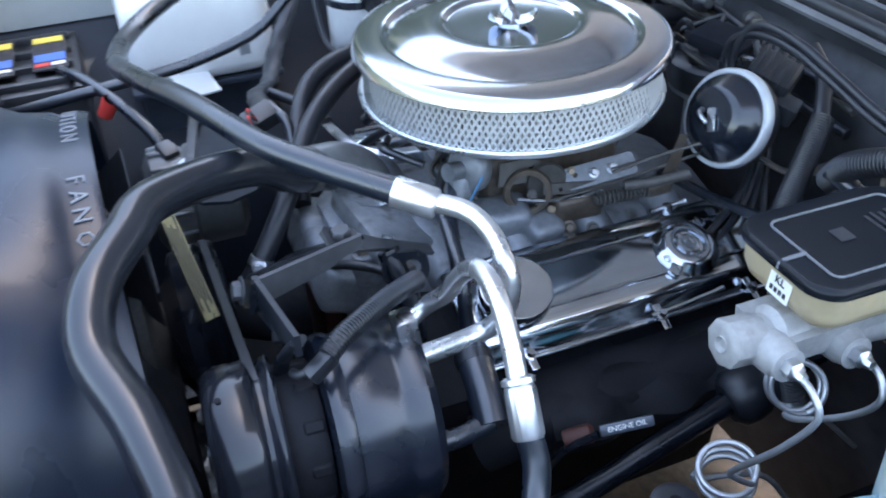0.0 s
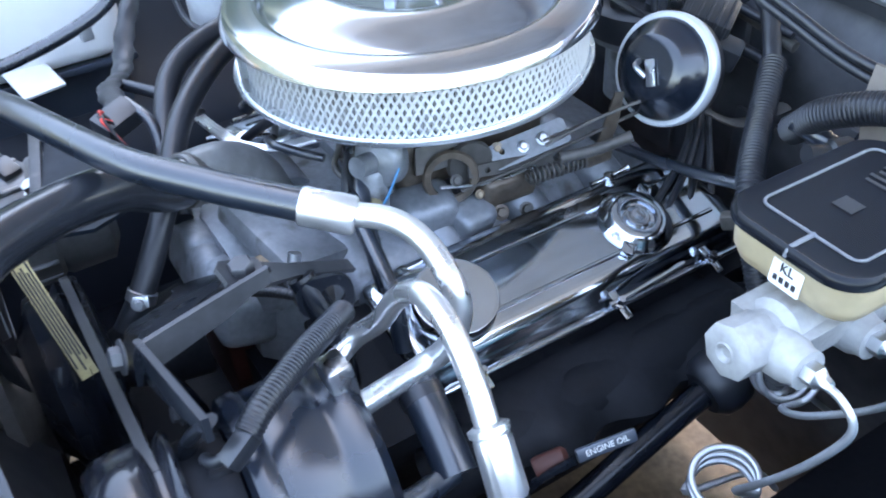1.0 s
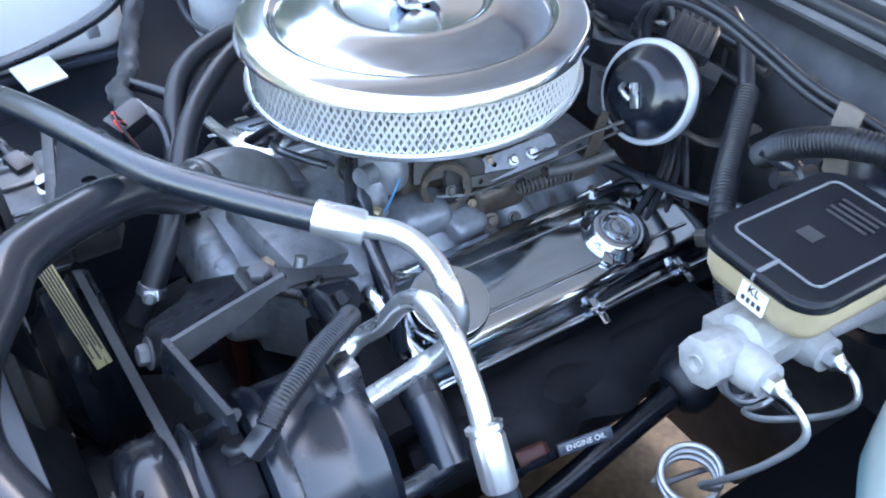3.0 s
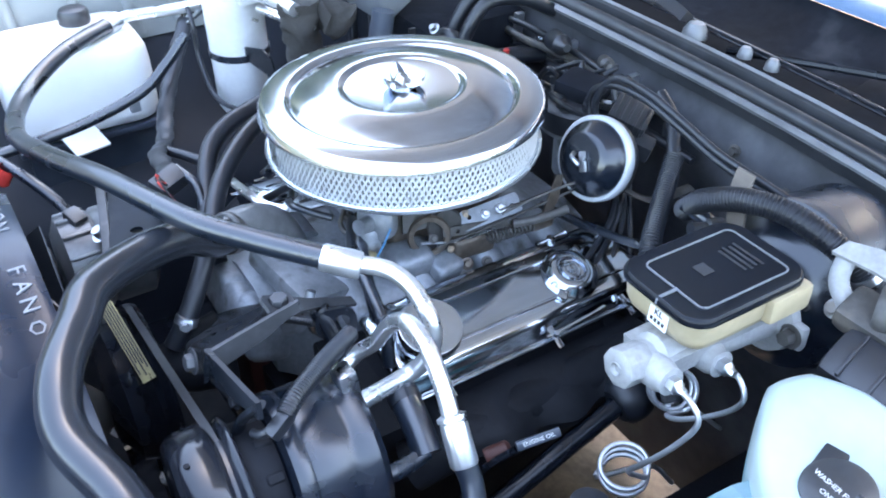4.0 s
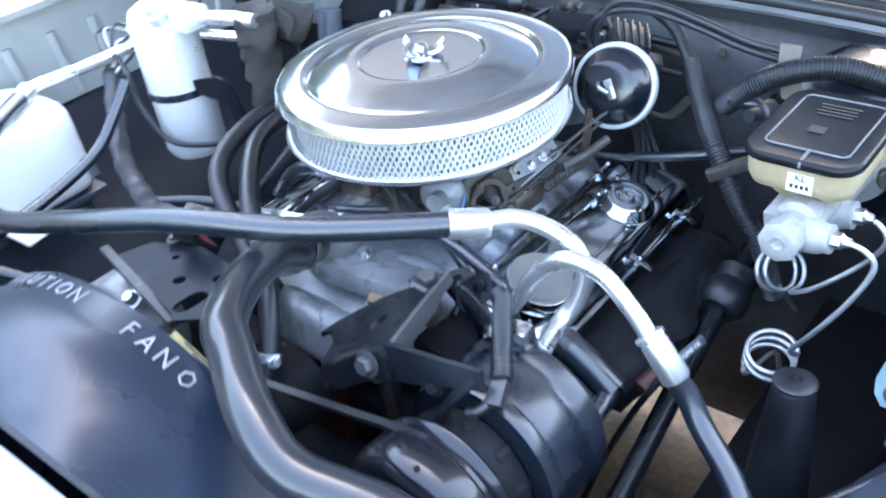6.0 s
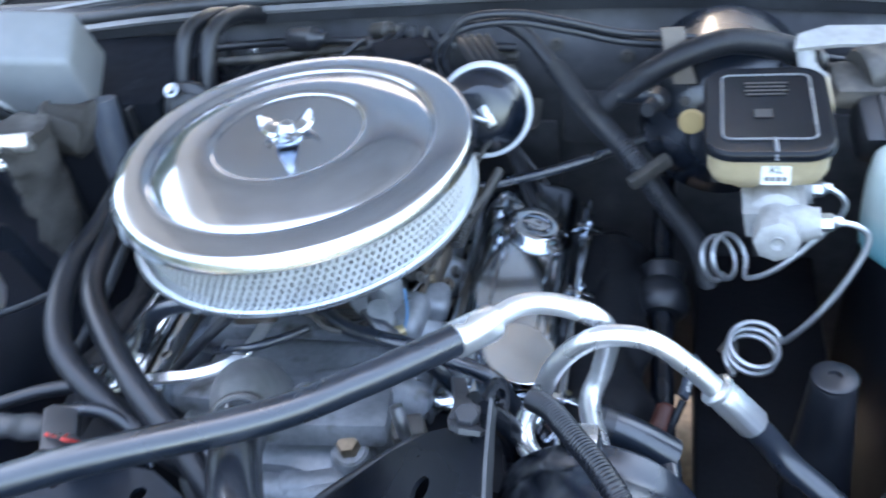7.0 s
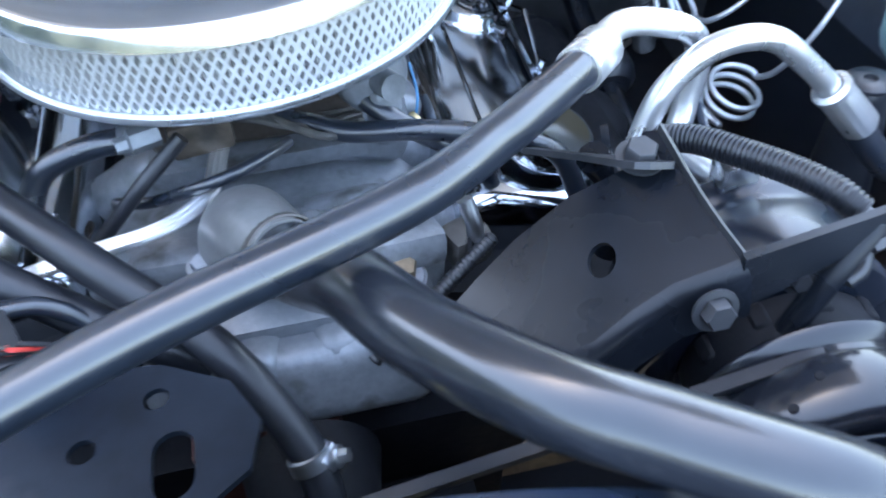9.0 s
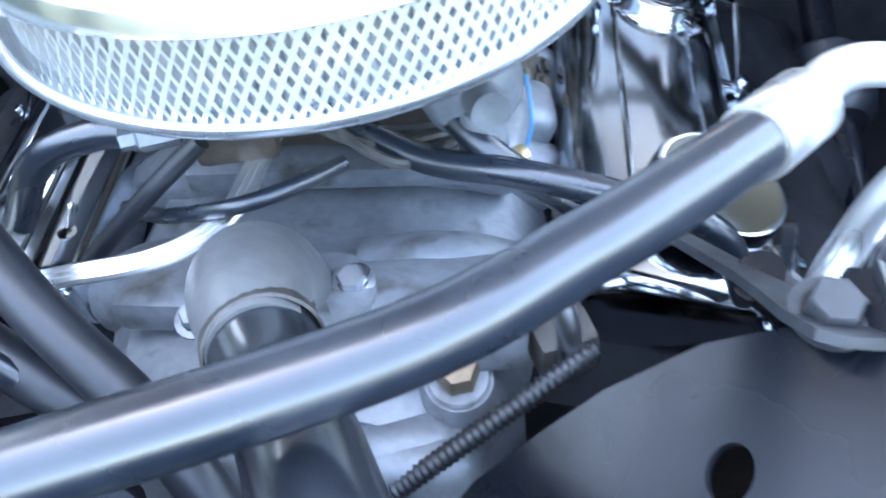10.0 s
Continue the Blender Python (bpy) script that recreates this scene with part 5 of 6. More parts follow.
# ---- driver side ----
def master_cylinder():
    t = thing("master_cylinder", (0.44, 0.09, -0.10), "alloy brake master cylinder with amber reservoir and black lid", "master cylinder")
    LZ = 0.0
    m = pose(0.4360, 0.074, LZ, 0, 0, -1)
    W, L = 0.114, 0.154
    # lid: soft rounded rubber-edged plate with a raised bead and notch
    rows = []
    for k, z in ((0.975, -0.009), (1.0, -0.0075), (1.005, -0.003), (0.985, 0.0), (0.955, 0.0015), (0.90, 0.0005)):
        rows.append([m @ Vector((x * k, y * (1 - (1 - k) * W / L), z)) for x, y in rounded(W, L, 0.026, 7)])
    part("lid", loft(rows), LID_PLASTIC, t, "black moulded reservoir lid with a raised bead")
    bead = rounded(0.081, 0.114, 0.008, 5)
    pts = [m @ Vector((x, y + 0.004, 0.0010)) for x, y in bead]
    lid = bpy.data.objects["lid.001"] if "lid.001" in bpy.data.objects else bpy.data.objects["lid"]
    bm = tube(pts + pts[:1], 0.0011, 1, 8, smooth=False)
    tube([m @ Vector((0.005, -0.052, 0.0008)), m @ Vector((0.005, -0.073, 0.0002)), m @ Vector((0.005, -0.0765, -0.006))], 0.0018, 3, 8, bm)
    part("bead", bm, material("lid_bead", (0.16, 0.17, 0.19), 0.3), lid)
    MARK = material("moulded_mark", (0.035, 0.037, 0.042), 0.5)
    for i in range(4):
        part("moulded_mark", box((0.040 - 0.004 * (i % 2), 0.0028, 0.0006), m @ pose(0.0, 0.045 - 0.007 * i, 0.0012), 0), MARK, lid)
    part("moulded_badge", box((0.016, 0.014, 0.0006), m @ pose(-0.004, -0.010, 0.0012), 0), MARK, lid)
    # reservoir
    rows = []
    for k, z in ((0.94, -0.010), (0.92, -0.030), (0.86, -0.040), (0.62, -0.050), (0.55, -0.058)):
        rows.append([m @ Vector((x * k, y * k * 0.98 + (1 - k) * -0.01, z)) for x, y in rounded(W, L, 0.022, 5)])
    part("reservoir", loft(rows), AMBER, t, "yellowed nylon reservoir")
    lm = m @ pose(0.006, -0.0720, -0.0240, 84, 0, 0)
    lab = part("label", sheet(rounded(0.025, 0.022, 0.001, 2), 0.0008, lm), LABEL_WHITE, t, "white paper label printed KL")
    part("print", lettering("KL", 0.0070, 0.0003, lm @ pose(0, 0.004, 0.0006)), INK, lab)
    for i in range(4):
        part("print_bar", box((0.0032, 0.0042, 0.0004), lm @ pose(-0.0075 + 0.005 * i, -0.005, 0.0003), 0), INK, lab)
    # casting: barrel, neck, front hex, side ports
    ax = Vector((0.02, 1, -0.10)).normalized()
    A = Vector((0.442, -0.044, -0.066))
    part("barrel", lathe([(0, 0.004), (0.017, 0.004), (0.0185, 0.008), (0.0185, 0.034), (0.024, 0.040), (0.025, 0.19), (0.040, 0.194), (0.042, 0.204), (0, 0.206)], A + ax * 0.004, ax, 32), MC_CAST, t, "grey cast barrel")
    part("end_plug", lathe([(0.006, 0.001), (0.007, -0.001), (0.0165, -0.0015), (0.0205, 0.001), (0.0205, 0.030), (0.018, 0.034)], A, ax, 8), MC_CAST, t, "eight-sided end plug")
    part("plug_dimple", lathe([(0, 0.002), (0.004, 0.001), (0.0055, -0.0015), (0.0068, -0.0022), (0.0078, -0.0012)], A, ax, 20), MC_CAST, t)
    part("saddle", loft([[(0.442 + a, y, z) for a, z in ((-0.028, -0.058), (0.028, -0.058), (0.024, -0.085), (-0.024, -0.085))] for y in (-0.012, 0.03, 0.15)]), MC_CAST, t)
    for y, z in ((-0.010, -0.072), (0.058, -0.084)):
        boss = part("outlet_boss", lathe([(0.018, 0), (0.017, 0.022), (0.0145, 0.028), (0.0145, 0.034), (0, 0.034)], (0.448, y, z), (1, -0.05, 0.12), 20), MC_CAST, t)
        part("flare_nut", lathe([(0.0085, 0), (0.0085, 0.011), (0.006, 0.013), (0.004, 0.020), (0, 0.02)], (0.480, y - 0.002, z + 0.004), (1, -0.05, 0.12), 6), ZINC, boss)
    for s in (-1, 1):
        part("mounting_ear", box((0.03, 0.012, 0.03), pose(0.446 + s * 0.038, 0.158, -0.086), 0.005), MC_CAST, t)
        part("mounting_nut", hexbolt((0.446 + s * 0.04, 0.151, -0.086), (0, -1, 0.1), 0.009, 0.012), GRIME, t)
    part("reservoir_shelf", box((0.040, 0.056, 0.030), m @ pose(0.042, 0.046, -0.022), 0.006), AMBER, t, "yellowed lower edge of the reservoir")
    return t


nudge(master_cylinder(), 0.010, 0.014)
boost = thing("brake_booster", (0.40, 0.30, -0.22), "black domed vacuum brake booster on the firewall", "brake booster")
part("shell", lathe([(0, -0.120), (0.03, -0.120), (0.042, -0.114), (0.048, -0.100), (0.070, -0.092), (0.074, -0.086), (0.092, -0.074), (0.095, -0.055), (0.1005, -0.051), (0.1005, -0.042), (0.096, -0.038), (0.094, 0.05), (0.07, 0.075), (0, 0.075)], (0.419, 0.300, -0.124), (-0.02, 1, -0.1), 64), GLOSS_BLACK, boost, "gloss black pressed shell")
part("nylon_plug", lathe([(0.0135, 0), (0.0135, 0.004), (0.012, 0.006), (0, 0.0065)], (0.380, 0.152, -0.066), (-0.05, -1, 0.15), 28), TAN_PLUG, boost, "tan nylon plug")
for a in (20, 140, 260):
    part("stud", hexbolt(frame_of((0.419, 0.210, -0.115), (0.02, -1, 0.1)) @ Vector((0.060 * math.cos(radians(a)), 0.060 * math.sin(radians(a)), 0)), (0.02, -1, 0.1), 0.006, 0.007), GRIME, boost)
part("vacuum_pipe", tube([(0.300, 0.20, -0.06), (0.325, 0.205, -0.066), (0.345, 0.212, -0.075)], 0.009, 6, 12), RUBBER, boost)
part("check_valve", lathe([(0.014, 0), (0.012, 0.018), (0.008, 0.02), (0.008, 0.04), (0, 0.04)], (0.345, 0.215, -0.075), (-0.3, -1, 0.2), 18), BLACK_PLASTIC, boost)

nudge(boost, -0.001, 0.003, 0.012)


# brake lines with their coils
def brake_line(pts, label):
    return hose_thing("brake_line", label, "brake line", pts, 0.0030, LINE, 6, 10, group="brake lines")


def coil(c, axis, r, turns, drift, a0=0.0, n=18):
    m = frame_of(c, axis)
    return [tuple(m @ Vector((r * math.cos(a0 + 2 * math.pi * k / n), r * math.sin(a0 + 2 * math.pi * k / n), drift * k / n))) for k in range(int(turns * n) + 1)]


AXIS = (0.15, -0.20, 0.96)
brake_line([(0.495, 0.000, -0.066), (0.520, 0.000, -0.069), (0.533, -0.002, -0.086), (0.517, -0.012, -0.127), (0.493, -0.019, -0.168), (0.472, -0.012, -0.205)] + coil((0.447, 0.008, -0.228), AXIS, 0.0255, 2.7, -0.013, -0.75)[1:] + [(0.43, 0.07, -0.29), (0.42, 0.13, -0.37)], "steel brake line with a double coil below the master cylinder")
brake_line([(0.490, 0.077, -0.082), (0.514, 0.075, -0.087), (0.524, 0.071, -0.104), (0.505, 0.068, -0.136), (0.466, 0.061, -0.175), (0.440, 0.070, -0.197)] + coil((0.426, 0.097, -0.188), (0.75, -0.35, 0.5), 0.0240, 2.1, -0.014, -1.8)[1:] + [(0.40, 0.15, -0.26), (0.40, 0.23, -0.35)], "steel brake line from the rear outlet, looped twice on its way")


def washer_tank():
    t = thing("washer_tank", (0.62, 0.04, -0.17), "translucent aqua plastic windscreen washer tank", "washer tank")
    base = [Vector((x, y, 0)) for x, y in ((0.530, 0.060), (0.572, 0.000), (0.610, -0.030), (0.680, -0.040), (0.712, -0.005), (0.716, 0.070), (0.680, 0.120), (0.590, 0.130), (0.540, 0.105))]
    cx, cy, n = 0.626, 0.042, len(base)
    rows = []
    for z, k in ((-0.156, 0.82), (-0.150, 0.93), (-0.138, 0.98), (-0.110, 0.99), (-0.092, 0.985), (-0.080, 0.965), (-0.073, 0.925), (-0.069, 0.83), (-0.068, 0.45)):
        ring = []
        for i in range(n):
            a, b, c, d = base[i - 1], base[i], base[(i + 1) % n], base[(i + 2) % n]
            for u in (0.0, 0.2, 0.4, 0.6, 0.8):
                q = 0.5 * (2 * b + (c - a) * u + (2 * a - 5 * b + 4 * c - d) * u * u + (3 * b - a - 3 * c + d) * u ** 3)
                q = q.lerp(b.lerp(c, u), 0.55)
                x, y = cx + (q.x - cx) * k, cy + (q.y - cy) * k
                # the back corner stands higher than the filler shelf
                h = min(1.0, max(0.0, (0.640 - x + 0.35 * (y - 0.04)) / 0.06))
                lift = 0.020 * h * h * (3 - 2 * h) * min(1.0, max(0.0, (z + 0.125) / 0.040))
                ring.append((x, y, z + lift))
        rows.append(ring)
    part("tank", loft(rows), TANK, t, smooth=70)
    # moulded foot with the fixing bolt
    foot = loft([[(x0, y, z), (x1, y, z), (x1 - 0.004, y + 0.024, z), (x0 + 0.006, y + 0.026, z)] for x0, x1, y, z in ((0.578, 0.632, -0.026, -0.096), (0.570, 0.628, -0.034, -0.110), (0.560, 0.620, -0.039, -0.130), (0.555, 0.618, -0.044, -0.150), (0.550, 0.606, -0.050, -0.172), (0.552, 0.592, -0.055, -0.186), (0.560, 0.580, -0.058, -0.197))])
    foot = part("foot", foot, TANK_FOOT, t, "moulded foot with a stained tip", 50)
    part("web", loft([[(x, y, z), (x + 0.010, y + 0.004, z), (x + 0.008, y + 0.02, z), (x, y + 0.02, z)] for x, y, z in ((0.632, -0.034, -0.112), (0.622, -0.042, -0.132), (0.617, -0.047, -0.152), (0.606, -0.053, -0.175))]), FOOT_POLY, foot, "bare milky web with a stained edge")
    part("fixing_bolt", hexbolt((0.570, -0.0545, -0.181), (-0.1, -0.9, 0.4), 0.007, 0.006), GRIME, t)
    at, up = Vector((0.645, 0.020, -0.067)), Vector((0.05, -0.22, 1)).normalized()
    cap = part("cap", lathe([(0.030, -0.010), (0.032, 0.0), (0.031, 0.005), (0.027, 0.0075), (0.010, 0.0085), (0, 0.0085)], at, up, 36), CAP_GREY, t, "black snap-on filler cap with worn print")
    part("cap_lug", box((0.022, 0.03, 0.008), frame_of(at + Vector((-0.023, 0.016, 0.006)), up), 0.003), BLACK_PLASTIC, cap)
    bm = bmesh.new()
    for i, word in enumerate(("WASHER FLUID", "ONLY")):
        lettering(word, 0.0048, 0.0003, frame_of(at + up * 0.0083 + Vector((0, -0.002 - 0.010 * i, -0.0004 - 0.0023 * i)), up, (0, 1, 0)), bm)
    part("print", bm, LABEL_WHITE, cap)
    part("hose", tube([(0.661, 0.020, -0.056), (0.690, 0.016, -0.055), (0.718, -0.004, -0.070), (0.736, -0.036, -0.104), (0.735, -0.060, -0.135), (0.715, -0.055, -0.150)], 0.0048, 8, 12), RUBBER, t, "thin black washer hose")
    return t


nudge(washer_tank(), 0.010, 0.0145, -0.0096)


def cruise_servo():
    t = thing("vacuum_servo", (0.12, 0.22, -0.16), "black round vacuum servo with pale clamp ring and link rod", "servo")
    at, ax = Vector((0.158, 0.180, -0.072)), Vector((0.16, -0.92, 0.36)).normalized()
    K = 0.80
    part("bowl", lathe([(r * K, h * K) for r, h in [(0.064, -0.010), (0.063, 0.001), (0.059, 0.012), (0.044, 0.026), (0.041, 0.0295), (0.030, 0.032), (0, 0.0325)]], at, ax, 56), GLOSS_BLACK, t, "black pressed diaphragm bowl")
    part("clamp_ring", lathe([(r * K, h * K) for r, h in [(0.060, 0.001), (0.0625, 0.0045), (0.0675, 0.0045), (0.0695, 0.001), (0.0695, -0.010), (0.068, -0.013), (0.062, -0.013)]], at, ax, 56), PALE_RING, t, "pale metal clamp ring")
    part("back_shell", lathe([(r * K, h * K) for r, h in [(0.0675, -0.008), (0.066, -0.026), (0.055, -0.045), (0.03, -0.05), (0, -0.05)]], at, ax, 48), BLACK_PLASTIC, t)
    m = frame_of(at, ax)
    part("link_plate", box((0.010, 0.026, 0.003), m @ pose(0.004, -0.002, 0.0285, 0, 0, 25), 0.0012), ZINC, t)
    part("hook", tube([m @ Vector((-0.012, 0.004, 0.029)), m @ Vector((-0.008, 0.0, 0.037)), m @ Vector((0.004, -0.006, 0.035))], 0.003, 5, 8), ZINC, t)
    vb = part("valve_block", box((0.052, 0.050, 0.040), pose(0.138, 0.250, -0.048, 12, 18, 35), 0.005), BLACK_PLASTIC, t)
    for k in range(5):
        part("fin", box((0.0035, 0.056, 0.045), pose(0.138, 0.250, -0.048, 12, 18, 35) @ pose(-0.020 + 0.010 * k, 0, 0), 0.001), BLACK_PLASTIC, vb)
    part("plug", box((0.030, 0.026, 0.026), pose(0.172, 0.246, -0.068, 12, 18, 35), 0.004), BLACK_PLASTIC, vb)
    part("nipple", tube([(0.12, 0.245, -0.03), (0.108, 0.247, -0.012)], 0.004, 4, 8), BLACK_PLASTIC, vb)
    part("mount", tube([m @ Vector((0.03, -0.03, -0.04)), m @ Vector((0.05, -0.04, -0.09)), m @ Vector((0.06, -0.02, -0.16))], 0.008, 6, 8, flat=0.4), GRIME, t)
    return t


nudge(cruise_servo(), -0.008, 0.013, 0.013)
# looms on the firewall
loom = thing("wiring_loom", (0.4, 0.12, -0.24), "black ribbed wiring loom running down the firewall", "loom")
part("tape", tube([(0.155, 0.290, 0.008), (0.190, 0.281, -0.010), (0.226, 0.254, -0.041)], 0.0085, 8, 12), DULL_RUBBER, loom)
part("sleeve", corrugated([(0.225, 0.256, -0.040), (0.268, 0.198, -0.066), (0.314, 0.142, -0.086), (0.352, 0.122, -0.136), (0.388, 0.117, -0.191), (0.402, 0.129, -0.257)], 0.0125, 0.0038, 0.09), DULL_RUBBER, loom)
part("clip", box((0.05, 0.012, 0.014), pose(0.337, 0.122, -0.095, 0, -20, 30), 0.003), GRIME, loom)
arch = thing("vacuum_hose", (0.1, 0.24, -0.05), "pair of thin black vacuum hoses arching along the firewall", "hose")
for d in (-0.005, 0.005):
    part("tube", tube([(0.128 + d, 0.222, -0.065), (0.099 + d, 0.229, -0.024), (0.105 + d, 0.227, 0.007), (0.134, 0.231, 0.031 + d), (0.190, 0.231, 0.035 + d), (0.244, 0.237, 0.020 + d), (0.300, 0.247, -0.001 + d), (0.358, 0.261, -0.015 + d), (0.42, 0.28, -0.03), (0.50, 0.30, -0.06), (0.58, 0.33, -0.09)], 0.0048, 8, 12), DULL_RUBBER, arch)
strap = thing("strap_clip", (0.362, 0.205, -0.03), "tan bent strap holding the loom to the firewall", "clip")
part("strap", loft([[(0.352 + a, 0.208 + b, c) for a, b, c in ((-0.012, 0, 0.012), (0.012, 0, 0.012), (0.012, 0.003, 0.012), (-0.012, 0.003, 0.012))], [(0.356 + a, 0.196 + b, c) for a, b, c in ((-0.012, 0, -0.012), (0.012, 0, -0.012), (0.012, 0.003, -0.012), (-0.012, 0.003, -0.012))], [(0.366 + a, 0.190 + b, c) for a, b, c in ((-0.012, 0, -0.045), (0.012, 0, -0.045), (0.012, 0.003, -0.045), (-0.012, 0.003, -0.045))]]), TAN, strap)
big = thing("booster_hose", (0.4, 0.25, -0.05), "thick ribbed vacuum hose to the brake booster", "hose")
part("sleeve", corrugated([(0.287, 0.219, -0.069), (0.329, 0.200, -0.026), (0.380, 0.205, 0.000), (0.430, 0.225, -0.001), (0.496, 0.250, -0.034), (0.535, 0.280, -0.101)], 0.014, 0.0038, 0.10), DULL_RUBBER, big)
part("clamp", lathe([(0.0142, -0.005), (0.0160, -0.004), (0.0160, 0.004), (0.0142, 0.005)], (0.505, 0.256, -0.045), (0.62, 0.25, -0.75), 24), ZINC, big, "steel hose clamp")
nudge(strap, 0.006, 0.014, 0.007)
hl = thing("vacuum_hose", (0.2, 0.2, -0.17), "thin black hose below the servo", "hose")
part("tube", tube([(0.09, 0.16, -0.150), (0.16, 0.185, -0.155), (0.24, 0.205, -0.145), (0.33, 0.24, -0.13)], 0.006, 8, 12), RUBBER, hl)

dip = thing("dipstick", (0.385, -0.08, -0.21), "black flat dipstick handle lettered ENGINE OIL", "dipstick")
a, b = Vector((0.371, -0.098, -0.219)), Vector((0.382, -0.042, -0.214))
m = frame_of((a + b) / 2, (0.75, -0.25, 0.6), (b - a))
part("handle", box((0.011, 0.052, 0.006), m, 0.002), PANEL, dip)
# added red body stands in for engine paint seen past the handle
part("red_patch", lathe([(0.009, -0.016), (0.010, -0.012), (0.010, 0.010), (0.006, 0.014), (0, 0.014)], (0.352, -0.104, -0.240), (0.3, 0.9, 0.3), 18), RUST_RED, dip, "rust-red bit standing in for engine paint seen behind")
part("letters", lettering("ENGINE OIL", 0.0050, 0.0003, m @ pose(0, 0, 0.0032, 0, 0, 90)), LABEL_WHITE, dip, "white ENGINE OIL lettering")
part("tube", tube([(0.371, -0.096, -0.222), (0.350, -0.125, -0.26), (0.31, -0.13, -0.36), (0.27, -0.13, -0.48)], 0.004, 6, 8), BLACK, dip)

nudge(dip, 0.004, 0.012, 0.002)
shaft = thing("steering_shaft", (0.40, 0.1, -0.38), "dark steering shaft with rubber coupling", "steering shaft")
part("shaft", tube([(0.352, 0.34, -0.20), (0.350, 0.10, -0.268), (0.362, -0.20, -0.36)], 0.013, 6, 14), BLACK, shaft)
part("coupling", lathe([(0.0, 0), (0.022, 0), (0.030, 0.008), (0.032, 0.02), (0.030, 0.035), (0.024, 0.042), (0.026, 0.05), (0.028, 0.06), (0.018, 0.07), (0, 0.07)], (0.350, 0.085, -0.272), (0.0, 1, 0.28), 28), DULL_RUBBER, shaft)

post = thing("standpipe", (0.5, -0.11, -0.25), "dark rubber bump post beside the inner wing", "post")
part("post", lathe([(0.034, -0.16), (0.027, -0.08), (0.0205, -0.01), (0.0195, -0.003), (0.017, 0.0), (0.005, 0.0005), (0.004, -0.004), (0, -0.004)], (0.506, -0.100, -0.164), (0.02, 0.05, 1), 28), DULL_RUBBER, post)
part("top_cap", lathe([(0.0205, 0), (0.0205, 0.003), (0.018, 0.005), (0.006, 0.0052), (0.005, 0.002), (0, 0.002)], (0.506, -0.100, -0.166), (0.02, 0.05, 1), 24), DULL_RUBBER, post)
nudge(post, -0.002, 0.007, -0.004)
frame_rail = thing("frame_rail", (0.46, -0.1, -0.6), "dark chassis rail low beside the engine", "chassis", kind="structure")
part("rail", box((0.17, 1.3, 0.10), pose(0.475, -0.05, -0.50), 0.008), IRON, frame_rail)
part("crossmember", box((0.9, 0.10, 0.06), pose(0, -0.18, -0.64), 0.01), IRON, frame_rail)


def heater_motor():
    t = thing("wiper_motor", (0.62, 0.26, -0.15), "grey cast wiper motor with black cover near the cowl corner", "wiper motor")
    part("gearbox", box((0.13, 0.05, 0.030), pose(0.580, 0.215, -0.052, 15, 6, 8), 0.012), GRIME, t, "dull cast gearbox")
    part("rail_cover", sheet([(-0.105, -0.016), (-0.06, -0.012), (0.09, -0.020), (0.098, -0.006), (0.02, 0.010), (-0.07, 0.014), (-0.10, 0.004)], 0.005, pose(0.585, 0.240, -0.006, 22, 2, 4)), MC_CAST, t)
    part("support_arm", tube([(0.492, 0.232, -0.008), (0.500, 0.215, -0.035), (0.535, 0.200, -0.050)], 0.010, 8, 10, flat=0.5), MC_CAST, t)
    for x in (0.56, 0.59, 0.635):
        part("strut", tube([(x, 0.232, -0.012), (x + 0.004, 0.220, -0.045)], 0.007, 4, 12), MC_CAST, t)
    part("can", lathe([(0, 0), (0.026, 0), (0.029, 0.006), (0.029, 0.07), (0, 0.07)], (0.545, 0.215, -0.040), (0.9, 0.4, 0.05), 28), GRIME, t)
    cov = part("black_cover", box((0.115, 0.060, 0.048), pose(0.597, 0.175, -0.080, 24, 4, 8), 0.014), BLACK_PLASTIC, t)
    for k in range(3):
        part("cover_rib", box((0.004, 0.052, 0.052), pose(0.597, 0.175, -0.080, 24, 4, 8) @ pose(-0.035 + 0.032 * k, 0, 0.001), 0.0015), BLACK_PLASTIC, cov)
    part("plug", box((0.022, 0.018, 0.016), pose(0.652, 0.170, -0.078, 20, 0, 20), 0.003), BLACK_PLASTIC, t)
    part("bolt", hexbolt((0.510, 0.205, -0.058), (0, -0.8, 0.6), 0.007, 0.008), ZINC, t)
    return t


heater_motor()
hinge = thing("bonnet_hinge", (0.70, 0.17, -0.07), "grey steel bonnet hinge arms bolted to the wing", "hinge")
def hinge_arm(path, x, thick):
    """A flat arm in the plane of the wing: y, z and half its width along the way."""
    rows = []
    for k, (y, z, w2) in enumerate(path):
        y0, z0, _ = path[max(0, k - 1)]
        y1, z1, _ = path[min(len(path) - 1, k + 1)]
        d = Vector((0, y1 - y0, z1 - z0)).normalized()
        p = Vector((0, -d.z, d.y)) * w2
        c = Vector((x, y, z))
        e = Vector((thick / 2, 0, 0))
        rows.append([c - e + p, c + e + p, c + e - p, c - e - p])
    return loft(rows)


